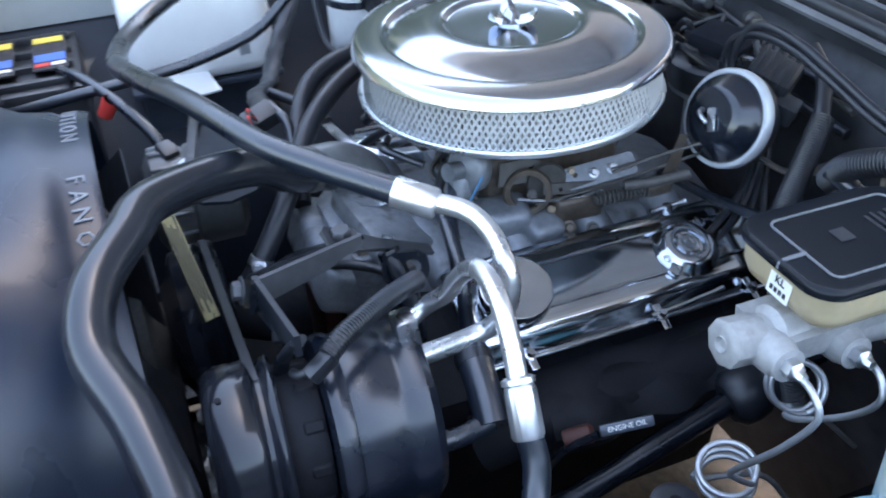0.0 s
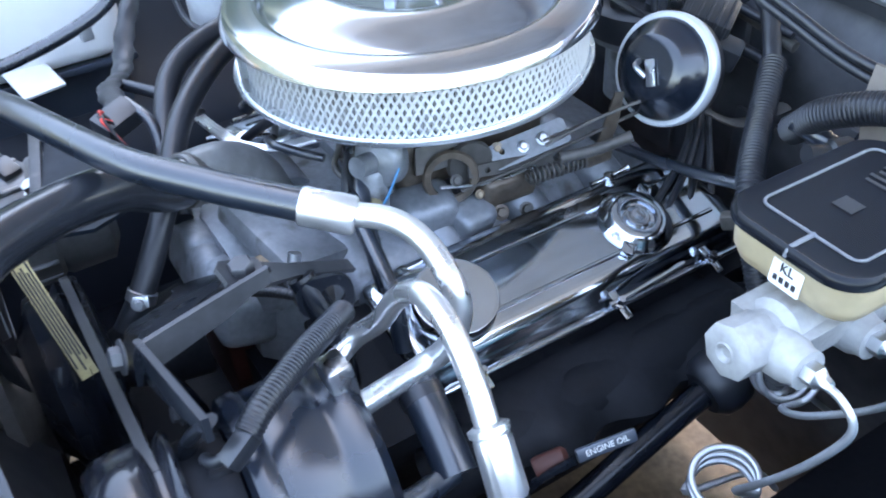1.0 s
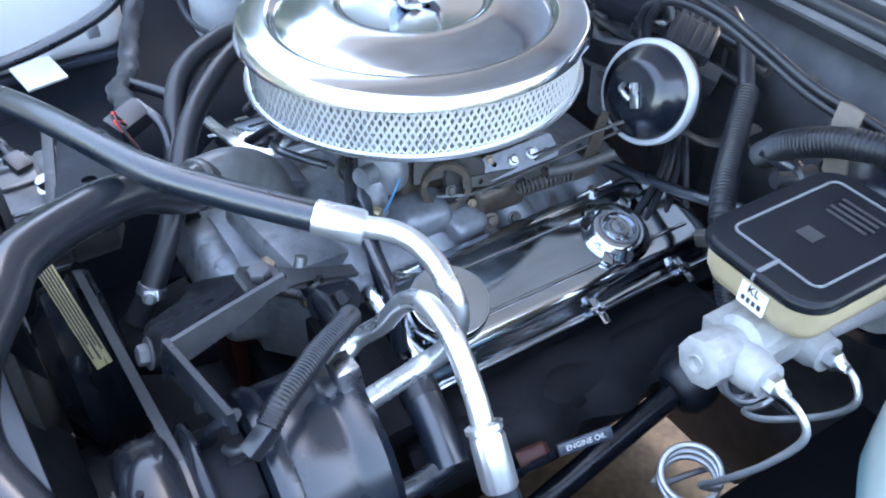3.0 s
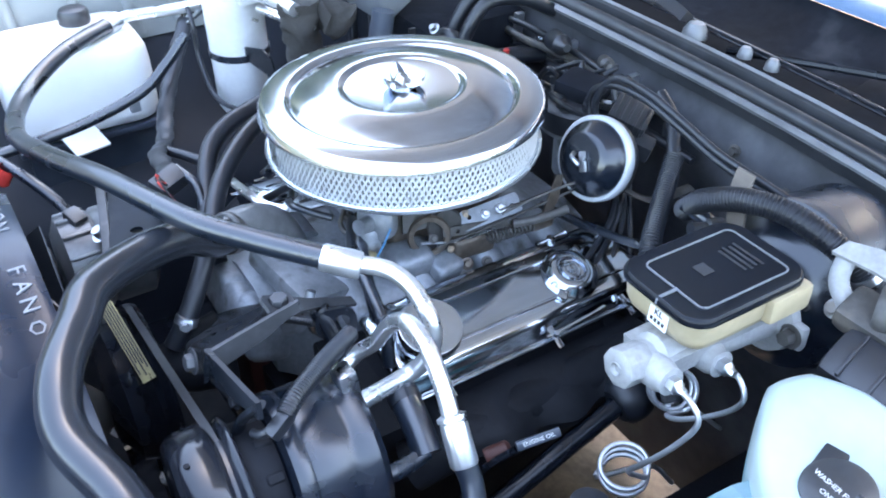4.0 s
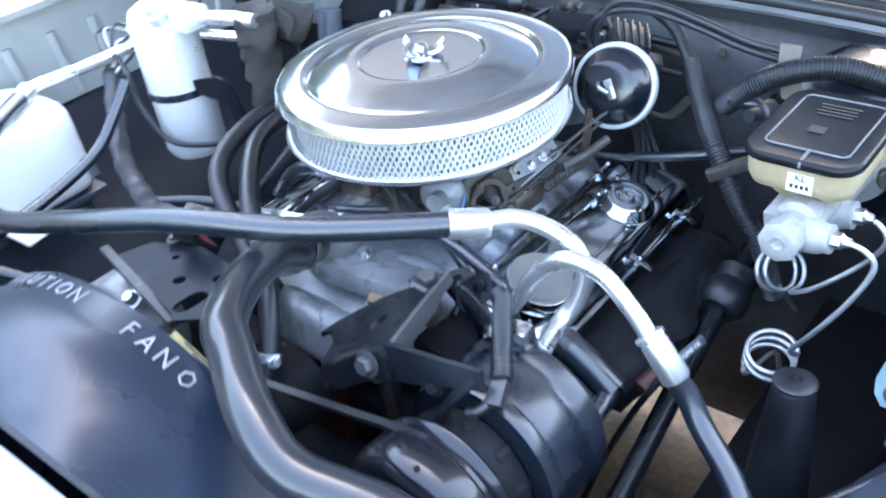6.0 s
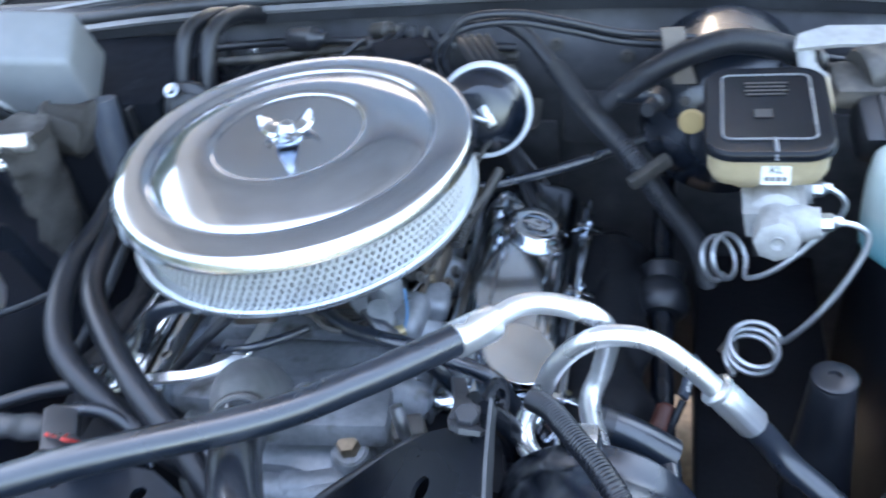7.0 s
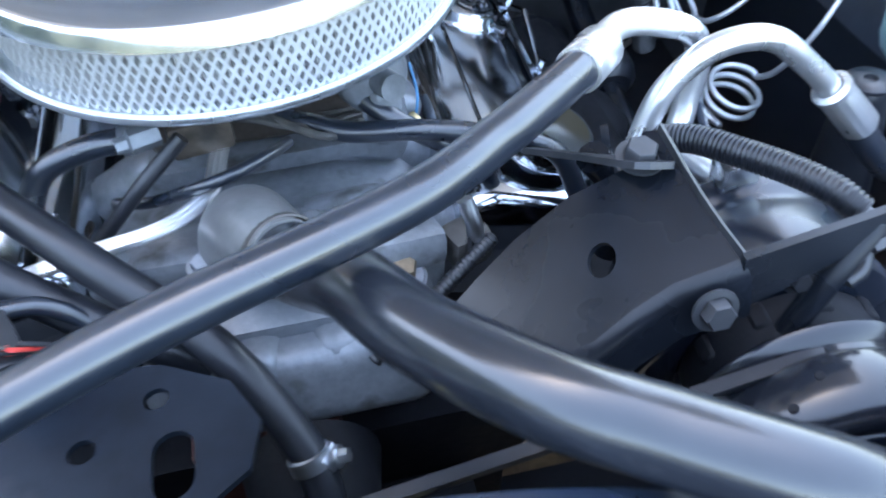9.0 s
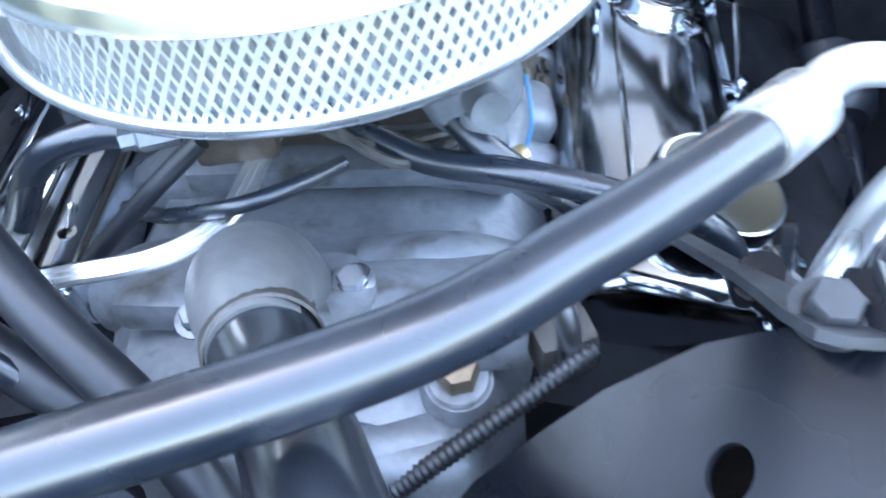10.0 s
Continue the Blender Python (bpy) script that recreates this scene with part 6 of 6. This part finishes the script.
part("lower_arm", hinge_arm([(0.238, -0.101, 0.008), (0.233, -0.086, 0.015), (0.224, -0.060, 0.011), (0.208, -0.010, 0.011), (0.196, 0.020, 0.015), (0.192, 0.036, 0.011)], 0.744, 0.006), FENDER, hinge)
part("upper_arm", hinge_arm([(0.186, 0.010, 0.008), (0.192, 0.026, 0.014), (0.210, 0.075, 0.011), (0.250, 0.180, 0.011), (0.30, 0.30, 0.011)], 0.737, 0.006), FENDER, hinge)
part("bolt", hexbolt((0.741, 0.233, -0.086), (-1, 0, 0.1), 0.009, 0.009), GRIME, hinge)
part("pin", lathe([(0.013, 0), (0.013, 0.006), (0.008, 0.009), (0, 0.009)], (0.734, 0.193, 0.027), (-1, 0, 0.1), 20), ZINC, hinge)
part("bush", lathe([(0.018, 0), (0.018, 0.012), (0.012, 0.016), (0, 0.016)], (0.734, 0.207, 0.060), (-1, 0, 0.1), 20), BLACK, hinge)

# wires over the inner wing
wl = thing("wing_harness", (0.66, -0.2, -0.15), "black ribbed harness lying along the inner wing", "harness")
part("sleeve", corrugated([(0.605, -0.040, -0.214), (0.611, -0.085, -0.212), (0.628, -0.136, -0.205), (0.641, -0.215, -0.202), (0.662, -0.270, -0.199), (0.70, -0.33, -0.181), (0.766, -0.40, -0.138)], 0.0085, 0.0046), DULL_RUBBER, wl)
part("wire", tube([(0.640, -0.03, -0.210), (0.660, -0.07, -0.203), (0.690, -0.13, -0.191), (0.72, -0.19, -0.170), (0.77, -0.25, -0.134)], 0.0045, 8, 10), RUBBER, wl)
part("cable", tube([(0.640, -0.020, -0.215), (0.625, -0.046, -0.224), (0.592, -0.100, -0.240), (0.527, -0.188, -0.262), (0.495, -0.254, -0.280), (0.501, -0.299, -0.290), (0.56, -0.38, -0.31)], 0.0055, 10, 10), RUBBER, wl)
part("strap", box((0.095, 0.008, 0.004), pose(0.636, -0.092, -0.194, 0, -4, 6), 0.0015), BLACK_PLASTIC, wl)
hose_thing("green_wire", "thin green wire low beside the radiator", "wire", [(0.56, -0.33, -0.30), (0.60, -0.35, -0.28), (0.62, -0.40, -0.30)], 0.0016, TEAL, 8, 8)
hose_thing("lower_hose", "black hose below the compressor clutch", "hose", [(0.40, -0.33, -0.27), (0.46, -0.36, -0.25), (0.50, -0.42, -0.29), (0.48, -0.50, -0.34)], 0.014, RUBBER)

# ---- passenger side ----
acc = thing("ac_accumulator", (-0.455, -0.037, -0.21), "silver aluminium refrigerant accumulator can", "accumulator")
part("can", lathe([(0, -0.215), (0.040, -0.213), (0.046, -0.200), (0.047, -0.10), (0.0475, -0.02), (0.046, 0.0), (0.042, 0.012), (0.030, 0.020), (0, 0.022)], (-0.458, -0.037, 0.005), (0.0, 0, 1), 44), SATIN_WHITE, acc, "bright aluminium can")
part("band", lathe([(0.0478, -0.005), (0.0492, -0.005), (0.0492, 0.006), (0.0478, 0.006)], (-0.458, -0.037, -0.105), (0, 0, 1), 44), RUBBER, acc, "black clamp band")
part("inlet_block", box((0.045, 0.045, 0.03), pose(-0.40, -0.03, 0.008), 0.006), SATIN_WHITE, acc)
part("weld_ring", lathe([(0.0465, -0.003), (0.0490, -0.001), (0.0490, 0.002), (0.0465, 0.004)], (-0.458, -0.037, -0.004), (0, 0, 1), 44), SATIN_WHITE, acc)
part("pressure_switch", lathe([(0.014, 0), (0.014, 0.018), (0.010, 0.022), (0.008, 0.034), (0, 0.034)], (-0.425, -0.062, 0.012), (0.4, -0.5, 0.8), 6), SATIN_WHITE, acc)
part("pipe", tube([(-0.385, -0.025, 0.008), (-0.33, -0.015, 0.012), (-0.285, -0.005, 0.010)], 0.010, 6, 14), ALUMINIUM, acc)
part("pipe", tube([(-0.39, -0.020, -0.018), (-0.34, 0.0, -0.022), (-0.285, 0.02, -0.022)], 0.007, 6, 12), ALUMINIUM, acc)
part("bracket", sheet([(0, 0), (0.05, 0.01), (0.07, 0.0), (0.085, -0.06), (0.105, -0.09), (0.095, -0.11), (0.07, -0.10), (0.055, -0.03), (0.0, -0.02)], 0.003, pose(-0.415, -0.045, -0.085, 90, 0, 15), [ring2(0.088, -0.092, 0.005, 12)]), BLACK, acc)
nudge(acc, 0.010, -0.012, 0.033)

bottle = thing("coolant_bottle", (-0.66, -0.28, -0.30), "white translucent coolant overflow bottle with black cap", "bottle")
rows = []
for z, k, dx in ((-0.218, 0.86, 0.006), (-0.212, 0.95, 0.006), (-0.198, 0.99, 0.005), (-0.165, 1.0, 0.003), (-0.120, 1.0, 0.0), (-0.094, 0.985, 0.0), (-0.080, 0.94, 0.0), (-0.073, 0.86, 0.0), (-0.071, 0.70, 0.0), (-0.070, 0.30, 0.0)):
    rows.append([(-0.662 + dx + x * k, -0.279 + y * k, z + 0.02 * x) for x, y in rounded(0.182, 0.24, 0.034, 6)])
part("body", loft(rows), WHITE_PLASTIC, bottle, smooth=60)
part("shelf", box((0.175, 0.25, 0.012), pose(-0.657, -0.279, -0.226), 0.004), PANEL, bottle, "dark tray under the bottle")
part("shelf_leg", box((0.02, 0.22, 0.20), pose(-0.62, -0.279, -0.332), 0.004), PANEL, bottle)
part("neck", lathe([(0.021, -0.006), (0.020, 0.012)], (-0.682, -0.250, -0.071), (0, 0, 1), 24), WHITE_PLASTIC, bottle)
part("cap", lathe([(0.0255, 0), (0.0262, 0.004), (0.0255, 0.018), (0.022, 0.024), (0.012, 0.026), (0, 0.026)], (-0.682, -0.250, -0.063), (0, 0, 1), 24, ripple=lambda a, r, h: 1 + 0.02 * math.cos(16 * a) if r > 0.024 else 1), BLACK_PLASTIC, bottle, "black screw cap")
part("foot", box((0.070, 0.060, 0.005), pose(-0.545, -0.305, -0.207, 0, 14, 12), 0.002), WHITE_PLASTIC, bottle, "white moulded foot")

bat = thing("battery", (-0.66, -0.54, -0.36), "black car battery with coloured label on its edge", "battery")
part("case", box((0.24, 0.17, 0.19), pose(-0.64, -0.53, -0.305), 0.006), BLACK_PLASTIC, bat, "dark grey battery case")
for k in range(4):
    part("top_rib", box((0.014, 0.15, 0.012), pose(-0.545 - 0.062 * k, -0.53, -0.206), 0.003), BLACK_PLASTIC, bat)
for y in (-0.487, -0.565):
    lab = part("label", box((0.145, 0.052, 0.003), pose(-0.645, y, -0.1985), 0.001), INK, bat, "printed label on the battery top")
    part("yellow_stripe", box((0.022, 0.046, 0.002), pose(-0.695, y, -0.1965), 0.0005), YELLOW, lab)
    part("blue_stripe", box((0.030, 0.046, 0.002), pose(-0.618, y, -0.1965), 0.0005), BLUE_LABEL, lab)
    part("red_stripe", box((0.012, 0.022, 0.002), pose(-0.590, y - 0.012, -0.1965), 0.0005), RED, lab)
    part("white_stripe", box((0.010, 0.020, 0.002), pose(-0.590, y + 0.012, -0.1965), 0.0005), LABEL_WHITE, lab)
nudge(bat, 0.032, -0.025, 0.058)
cab = thing("battery_cable", (-0.55, -0.42, -0.25), "red-sleeved battery cable and black lead", "cable")
part("red_sleeve", lathe([(0.011, 0), (0.012, 0.004), (0.011, 0.03), (0, 0.03)], (-0.390, -0.437, -0.140), (-0.3, -0.4, -0.8), 16), RED, cab)
part("lead", tube([(-0.53, -0.50, -0.140), (-0.470, -0.470, -0.135), (-0.392, -0.432, -0.145), (-0.33, -0.395, -0.175), (-0.28, -0.37, -0.22)], 0.008, 8, 12), RUBBER, cab)
ovf = hose_thing("overflow_hose", "thin black hose past the white bottle", "hose", [(-0.46, -0.58, -0.165), (-0.435, -0.482, -0.144), (-0.432, -0.399, -0.135), (-0.432, -0.314, -0.125), (-0.432, -0.221, -0.098), (-0.442, -0.171, -0.066), (-0.45, -0.13, -0.03)], 0.0085, RUBBER)
part("silver_clip", box((0.016, 0.026, 0.010), frame_of((-0.430, -0.235, -0.112), (1, 0.1, 0.2)), 0.002), ZINC, ovf)
th = thing("taped_harness", (-0.40, -0.2, -0.15), "grey taped wiring harness dropping to a connector", "harness")
part("taped_loom", tube([(-0.527, -0.105, -0.037), (-0.481, -0.147, -0.081), (-0.421, -0.190, -0.124), (-0.339, -0.221, -0.137), (-0.269, -0.251, -0.118), (-0.208, -0.257, -0.108), (-0.165, -0.264, -0.100)], lambda u: 0.0135 + 0.0012 * math.sin(u * 70), 10, 12, flat=0.55), DULL_RUBBER, th, "grey taped loom")
cn = part("connector", box((0.030, 0.045, 0.022), pose(-0.155, -0.268, -0.098, 10, 15, 25), 0.004), BLACK_PLASTIC, th)
for i in range(5):
    part("pin_wire", tube([(-0.160 + 0.006 * i, -0.275, -0.091), (-0.153 + 0.006 * i, -0.283 - 0.003 * (i % 2), -0.082), (-0.138 + 0.006 * i, -0.279, -0.094), (-0.125 + 0.004 * i, -0.271, -0.113)], 0.0014, 6, 6), (RED, INK, GRIME, RED, INK)[i], cn)
part("lead", tube([(-0.17, -0.253, -0.088), (-0.13, -0.24, -0.10), (-0.10, -0.245, -0.13), (-0.09, -0.26, -0.15)], 0.006, 8, 10), RUBBER, th)
part("lead", tube([(-0.30, -0.235, -0.130), (-0.24, -0.20, -0.13), (-0.17, -0.18, -0.13)], 0.0075, 8, 10), DULL_RUBBER, th)
for i in range(9):
    q = 0.010 * (i - 4)
    part("loose_wire", tube([(-0.524 + q * 0.3, -0.108, -0.040), (-0.520 + q * 0.7, -0.10 + 0.004 * (i % 3), -0.020), (-0.520 + q * 1.6, -0.08 + 0.01 * (i % 2), 0.002 + 0.006 * (i % 4)), (-0.50 + q * 2.6, -0.03, -0.012)], 0.0022, 8, 6), (GRIME, RUBBER, PALE_RING, RUBBER, PALE_RING, GRIME, RUBBER, PALE_RING, RUBBER)[i], th)
part("loop_wire", tube([(-0.505, -0.105, -0.010), (-0.482, -0.108, -0.030), (-0.470, -0.110, -0.081), (-0.422, -0.110, -0.127), (-0.337, -0.105, -0.117), (-0.262, -0.100, -0.090)], 0.0042, 10, 10), DULL_RUBBER, th)
for i in range(7):
    a = 0.018 * (i % 4) - 0.02
    part("loose_wire", tube([(-0.60 + 0.03 * i, 0.055 + a, 0.020 - 0.006 * (i % 3)), (-0.55 + 0.022 * i, 0.060 - a, 0.056 + 0.012 * (i % 3)), (-0.49 + 0.014 * i, 0.050 + a * 0.5, 0.048 + 0.010 * ((i + 1) % 3)), (-0.44 + 0.010 * i, 0.075, 0.030 + 0.012 * (i % 2)), (-0.41 + 0.006 * i, 0.10, -0.01)], 0.0028 + 0.0008 * (i % 2), 8, 8), (DULL_RUBBER, PALE_RING, RUBBER, GRIME, DULL_RUBBER, PALE_RING, RUBBER)[i], th)
evap = thing("evaporator_case", (-0.35, 0.25, -0.2), "dark evaporator case with insulation on the firewall", "evaporator case")
part("case", box((0.30, 0.20, 0.20), pose(-0.42, 0.30, -0.14), 0.02), COWL_DULL, evap)
for k in range(4):
    part("case_rib", box((0.006, 0.012, 0.19), pose(-0.52 + 0.07 * k, 0.196, -0.14), 0.002), SEAL, evap)
bm = tube([(-0.296, -0.002, 0.050), (-0.302, 0.000, 0.00), (-0.310, 0.004, -0.06), (-0.318, 0.004, -0.12)], lambda u: 0.030 - 0.010 * u, 14, 20)
for v in bm.verts:
    v.co += Vector((1, 1, 1)) * 0.006 * noise.noise(v.co * 60) + Vector((0.010, 0, 0)) * noise.noise(v.co * 28 + Vector((3, 1, 2)))
part("insulation", bm, FRAYED, evap, "frayed dark insulation wrap", 70)
bm = box((0.060, 0.04, 0.050), pose(-0.280, 0.040, 0.020, 20, 25, 10), 0.014, segs=4)
for v in bm.verts:
    v.co += Vector((0.020, 0.016, 0.020)) * noise.noise(v.co * 40)
part("wrap_flap", bm, FRAYED, evap, "torn flap of dark insulation", 70)
part("front_cover", box((0.125, 0.11, 0.095), pose(-0.385, 0.175, 0.035, 24, 14, 20), 0.009, taper=0.72, segs=3), DUCT, evap, "pale grey plastic cover")
part("drain_pipe", tube([(-0.30, 0.14, 0.0), (-0.295, 0.12, -0.10), (-0.285, 0.13, -0.20)], 0.018, 8, 14), PANEL, evap)
part("valve", lathe([(0, -0.02), (0.030, -0.02), (0.034, -0.012), (0.034, 0.010), (0.031, 0.014), (0.020, 0.016), (0.018, 0.019), (0, 0.020)], (-0.228, 0.208, -0.056), (0.1, -0.8, 0.5), 28), SEAL, evap, "black round heater valve")
for x in (-0.243, -0.208):
    part("valve_hose", tube([(x + 0.014, 0.395, -0.020), (x + 0.012, 0.330, 0.012), (x + 0.006, 0.272, 0.018), (x + 0.002, 0.243, -0.010), (x, 0.225, -0.045)], 0.0105, 8, 12), DULL_RUBBER, evap)
part("valve_bolt", hexbolt((-0.240, 0.196, -0.022), (0, -0.7, 0.7), 0.006, 0.008), ZINC, evap)
part("vent_hose", tube([(-0.235, 0.115, -0.05), (-0.245, 0.05, -0.10), (-0.28, -0.03, -0.17), (-0.33, -0.08, -0.24)], 0.007, 8, 10), DULL_RUBBER, evap)

# passenger side accessory plate with slotted hole
pl = thing("accessory_bracket", (-0.1, -0.3, -0.2), "black accessory bracket plate with round and slotted holes", "bracket")
def slot2(cx, cy, r, L, n=8):
    return [(cx + r * math.cos(math.pi * k / n), cy + L + r * math.sin(math.pi * k / n)) for k in range(n + 1)] + [(cx - r * math.cos(math.pi * k / n), cy - L - r * math.sin(math.pi * k / n)) for k in range(n + 1)]
part("plate", sheet([(-0.136, -0.004), (-0.120, 0.040), (-0.05, 0.062), (0.030, 0.050), (0.070, 0.026), (0.086, -0.006), (0.078, -0.036), (0.052, -0.054), (0.034, -0.046), (-0.048, -0.026)], 0.004, pose(-0.098, -0.330, -0.124, -3, -3, 0), [ring2(0.028, 0.025, 0.0075, 16), slot2(0.038, -0.022, 0.0115, 0.010), ring2(-0.012, 0.0, 0.008, 16), ring2(-0.06, 0.03, 0.005, 14)]), PLATE_BLACK, pl)
part("bolt", hexbolt((-0.185, -0.28, -0.124), (0, -0.1, 1), 0.006, 0.006), GRIME, pl)
alt = thing("alternator", (-0.22, -0.36, -0.28), "cast alternator with finned end below the plate", "alternator")
part("case", lathe([(0, -0.06), (0.05, -0.06), (0.068, -0.05), (0.07, -0.01), (0.066, -0.005), (0.07, 0.0), (0.07, 0.05), (0.05, 0.062), (0, 0.062)], (-0.235, -0.36, -0.230), (0, 1, 0), 40), DARK_CAST, alt)
for k in range(14):
    a = 2 * math.pi * k / 14
    part("fin", box((0.006, 0.040, 0.012), pose(-0.235, -0.36, -0.230) @ Matrix.Rotation(a, 4, "Y") @ pose(0, -0.03, 0.068), 0.002, segs=1), DARK_CAST, alt)
part("pulley", lathe([(0, -0.02), (0.034, -0.02), (0.026, -0.012), (0.034, -0.002), (0.03, 0.0), (0, 0.0)], (-0.235, -0.425, -0.230), (0, 1, 0), 32), GRIME, alt)
part("brace_bar", box((0.19, 0.012, 0.010), pose(-0.150, -0.360, -0.126, 0, 3, -12), 0.002), WORN_EDGE, alt, "flat adjuster bar")
part("bolt", hexbolt((-0.163, -0.366, -0.150), (0.1, -0.5, 1), 0.0085, 0.012), ZINC, alt)
relay = thing("relay_box", (-0.24, -0.375, -0.19), "small black relay box on a bracket", "relay")
part("box", box((0.03, 0.022, 0.05), pose(-0.24, -0.385, -0.175, 0, 15, 20), 0.004), BLACK_PLASTIC, relay)
part("screw", hexbolt((-0.222, -0.385, -0.18), (1, 0.2, 0.2), 0.005, 0.004), ZINC, relay)
vw = thing("valley_hose", (-0.08, -0.17, -0.14), "thin hoses and a pale ribbed cable crossing the intake", "hose")
for d in (-0.004, 0.0, 0.004):
    part("pale_cable", tube([(-0.20, -0.205 + d, -0.139), (-0.156, -0.211 + d, -0.124), (-0.101, -0.211 + d, -0.112), (-0.068, -0.206 + d, -0.110), (-0.044 - d * 0.7, -0.195 + d * 0.8, -0.109), (-0.027 - d, -0.175, -0.108), (-0.020 - d, -0.141, -0.107), (-0.016 - d, -0.120, -0.106)], 0.0029, 10, 8), ALUMINIUM, vw, "pale silver cable")
part("hose", tube([(-0.070, -0.137, -0.085), (-0.105, -0.134, -0.088), (-0.140, -0.140, -0.100), (-0.158, -0.160, -0.130)], 0.0090, 10, 14), RUBBER, vw)
part("hose_clamp", lathe([(0.0092, -0.004), (0.0105, -0.003), (0.0105, 0.003), (0.0092, 0.004)], (-0.078, -0.136, -0.0855), (1, 0, 0.05), 20), ZINC, vw, "bright hose clamp")
part("straight_hose", tube([(-0.115, -0.180, -0.140), (-0.101, -0.175, -0.128), (-0.070, -0.164, -0.102), (-0.039, -0.153, -0.078)], 0.0055, 6, 12), DULL_RUBBER, vw)
part("thin_hose", tube([(-0.098, -0.150, -0.128), (-0.071, -0.162, -0.122), (-0.040, -0.178, -0.104), (-0.012, -0.182, -0.094), (0.012, -0.168, -0.095), (0.030, -0.149, -0.100)], 0.0045, 10, 10), RUBBER, vw)
part("vacuum_hose", tube([(0.020, -0.115, -0.100), (0.041, -0.126, -0.102), (0.074, -0.145, -0.104), (0.119, -0.163, -0.098), (0.165, -0.172, -0.105), (0.215, -0.18, -0.125), (0.235, -0.185, -0.17)], 0.0078, 10, 14), RUBBER, vw)
part("vacuum_hose", tube([(0.085, -0.13, -0.085), (0.11, -0.150, -0.10), (0.16, -0.165, -0.135), (0.18, -0.16, -0.20)], 0.008, 10, 14), RUBBER, vw)
part("fuel_union", box((0.045, 0.028, 0.028), pose(-0.030, -0.128, -0.092, 0, 0, 8), 0.005), BROWN_GRIME, vw, "oily fuel inlet union")

nudge(vw, -0.004, 0.029, -0.006)


def distributor():
    t = thing("distributor", (0.03, 0.27, -0.15), "black distributor cap with plug leads behind the air cleaner", "distributor")
    part("body", lathe([(0.035, -0.16), (0.035, -0.10), (0.058, -0.085), (0.060, -0.07), (0.05, -0.068)], (0.03, 0.270, 0.0), (0, 0, 1), 32), CAST, t)
    cap = part("cap", lathe([(0.060, -0.078), (0.062, -0.070), (0.062, -0.048), (0.054, -0.040), (0.036, -0.036), (0.034, -0.026), (0.020, -0.022), (0, -0.022)], (0.03, 0.270, 0.0), (0, 0, 1), 40), BLACK_PLASTIC, t, "black moulded cap")
    part("coil_cover", box((0.070, 0.060, 0.022), pose(0.040, 0.266, -0.024, 0, 6, 25), 0.006), COWL_DULL, cap)
    part("terminal_clip", box((0.020, 0.010, 0.012), pose(0.085, 0.262, -0.030, 0, 0, 30), 0.002), ZINC, cap)
    for k in range(8):
        a = 2 * math.pi * (k + 0.3) / 8
        d = Vector((math.cos(a), math.sin(a), 0))
        p = Vector((0.03, 0.270, -0.044)) + d * 0.046
        part("tower", lathe([(0.0075, 0), (0.0070, 0.016), (0, 0.017)], p, (d.x * 0.3, d.y * 0.3, 1), 12), BLACK_PLASTIC, cap)
        s = 1 if d.x > 0 else -1
        end = Vector((s * 0.235, 0.20 - 0.05 * (k % 4), -0.205))
        part("plug_lead", tube([p + Vector((0, 0, 0.016)), p + d * 0.018 + Vector((0, 0, 0.022)), Vector((s * 0.115, 0.285 - 0.008 * (k % 4), -0.085 - 0.012 * (k % 3))), Vector((s * 0.175, 0.245 - 0.012 * (k % 4), -0.150)), end], 0.0040, 8, 8), DULL_RUBBER, t)
    return t


distributor()

# loose pipes and wires along the bulkhead behind the air cleaner
bp = thing("bulkhead_pipe", (-0.1, 0.36, -0.08), "dark pipes clipped along the bulkhead", "pipe")
for i, (z, y) in enumerate(((-0.050, 0.365), (-0.066, 0.372), (-0.095, 0.368))):
    part("pipe", tube([(-0.34, y, z - 0.01), (-0.22, y - 0.02 * (i % 2), z), (-0.08, y - 0.01, z + 0.006), (0.05, y - 0.015 * ((i + 1) % 2), z - 0.004), (0.16, y, z - 0.02)], 0.0055 + 0.001 * i, 8, 10), (DULL_RUBBER, GRIME, DULL_RUBBER)[i], bp)
for x in (-0.26, -0.12, 0.02):
    part("clip", box((0.010, 0.016, 0.062), pose(x, 0.372, -0.070, 0, 5, 0), 0.002), ZINC, bp)
part("cylinder_valve", lathe([(0, 0), (0.014, 0), (0.016, 0.004), (0.016, 0.040), (0.010, 0.046), (0.006, 0.06), (0, 0.06)], (-0.135, 0.345, -0.035), (1, -0.3, 0.15), 18), BLACK_PLASTIC, bp)
part("cylinder_valve", lathe([(0, 0), (0.010, 0), (0.011, 0.030), (0.006, 0.034), (0.005, 0.05), (0, 0.05)], (-0.02, 0.350, -0.030), (0.8, -0.5, 0.25), 16), GRIME, bp)
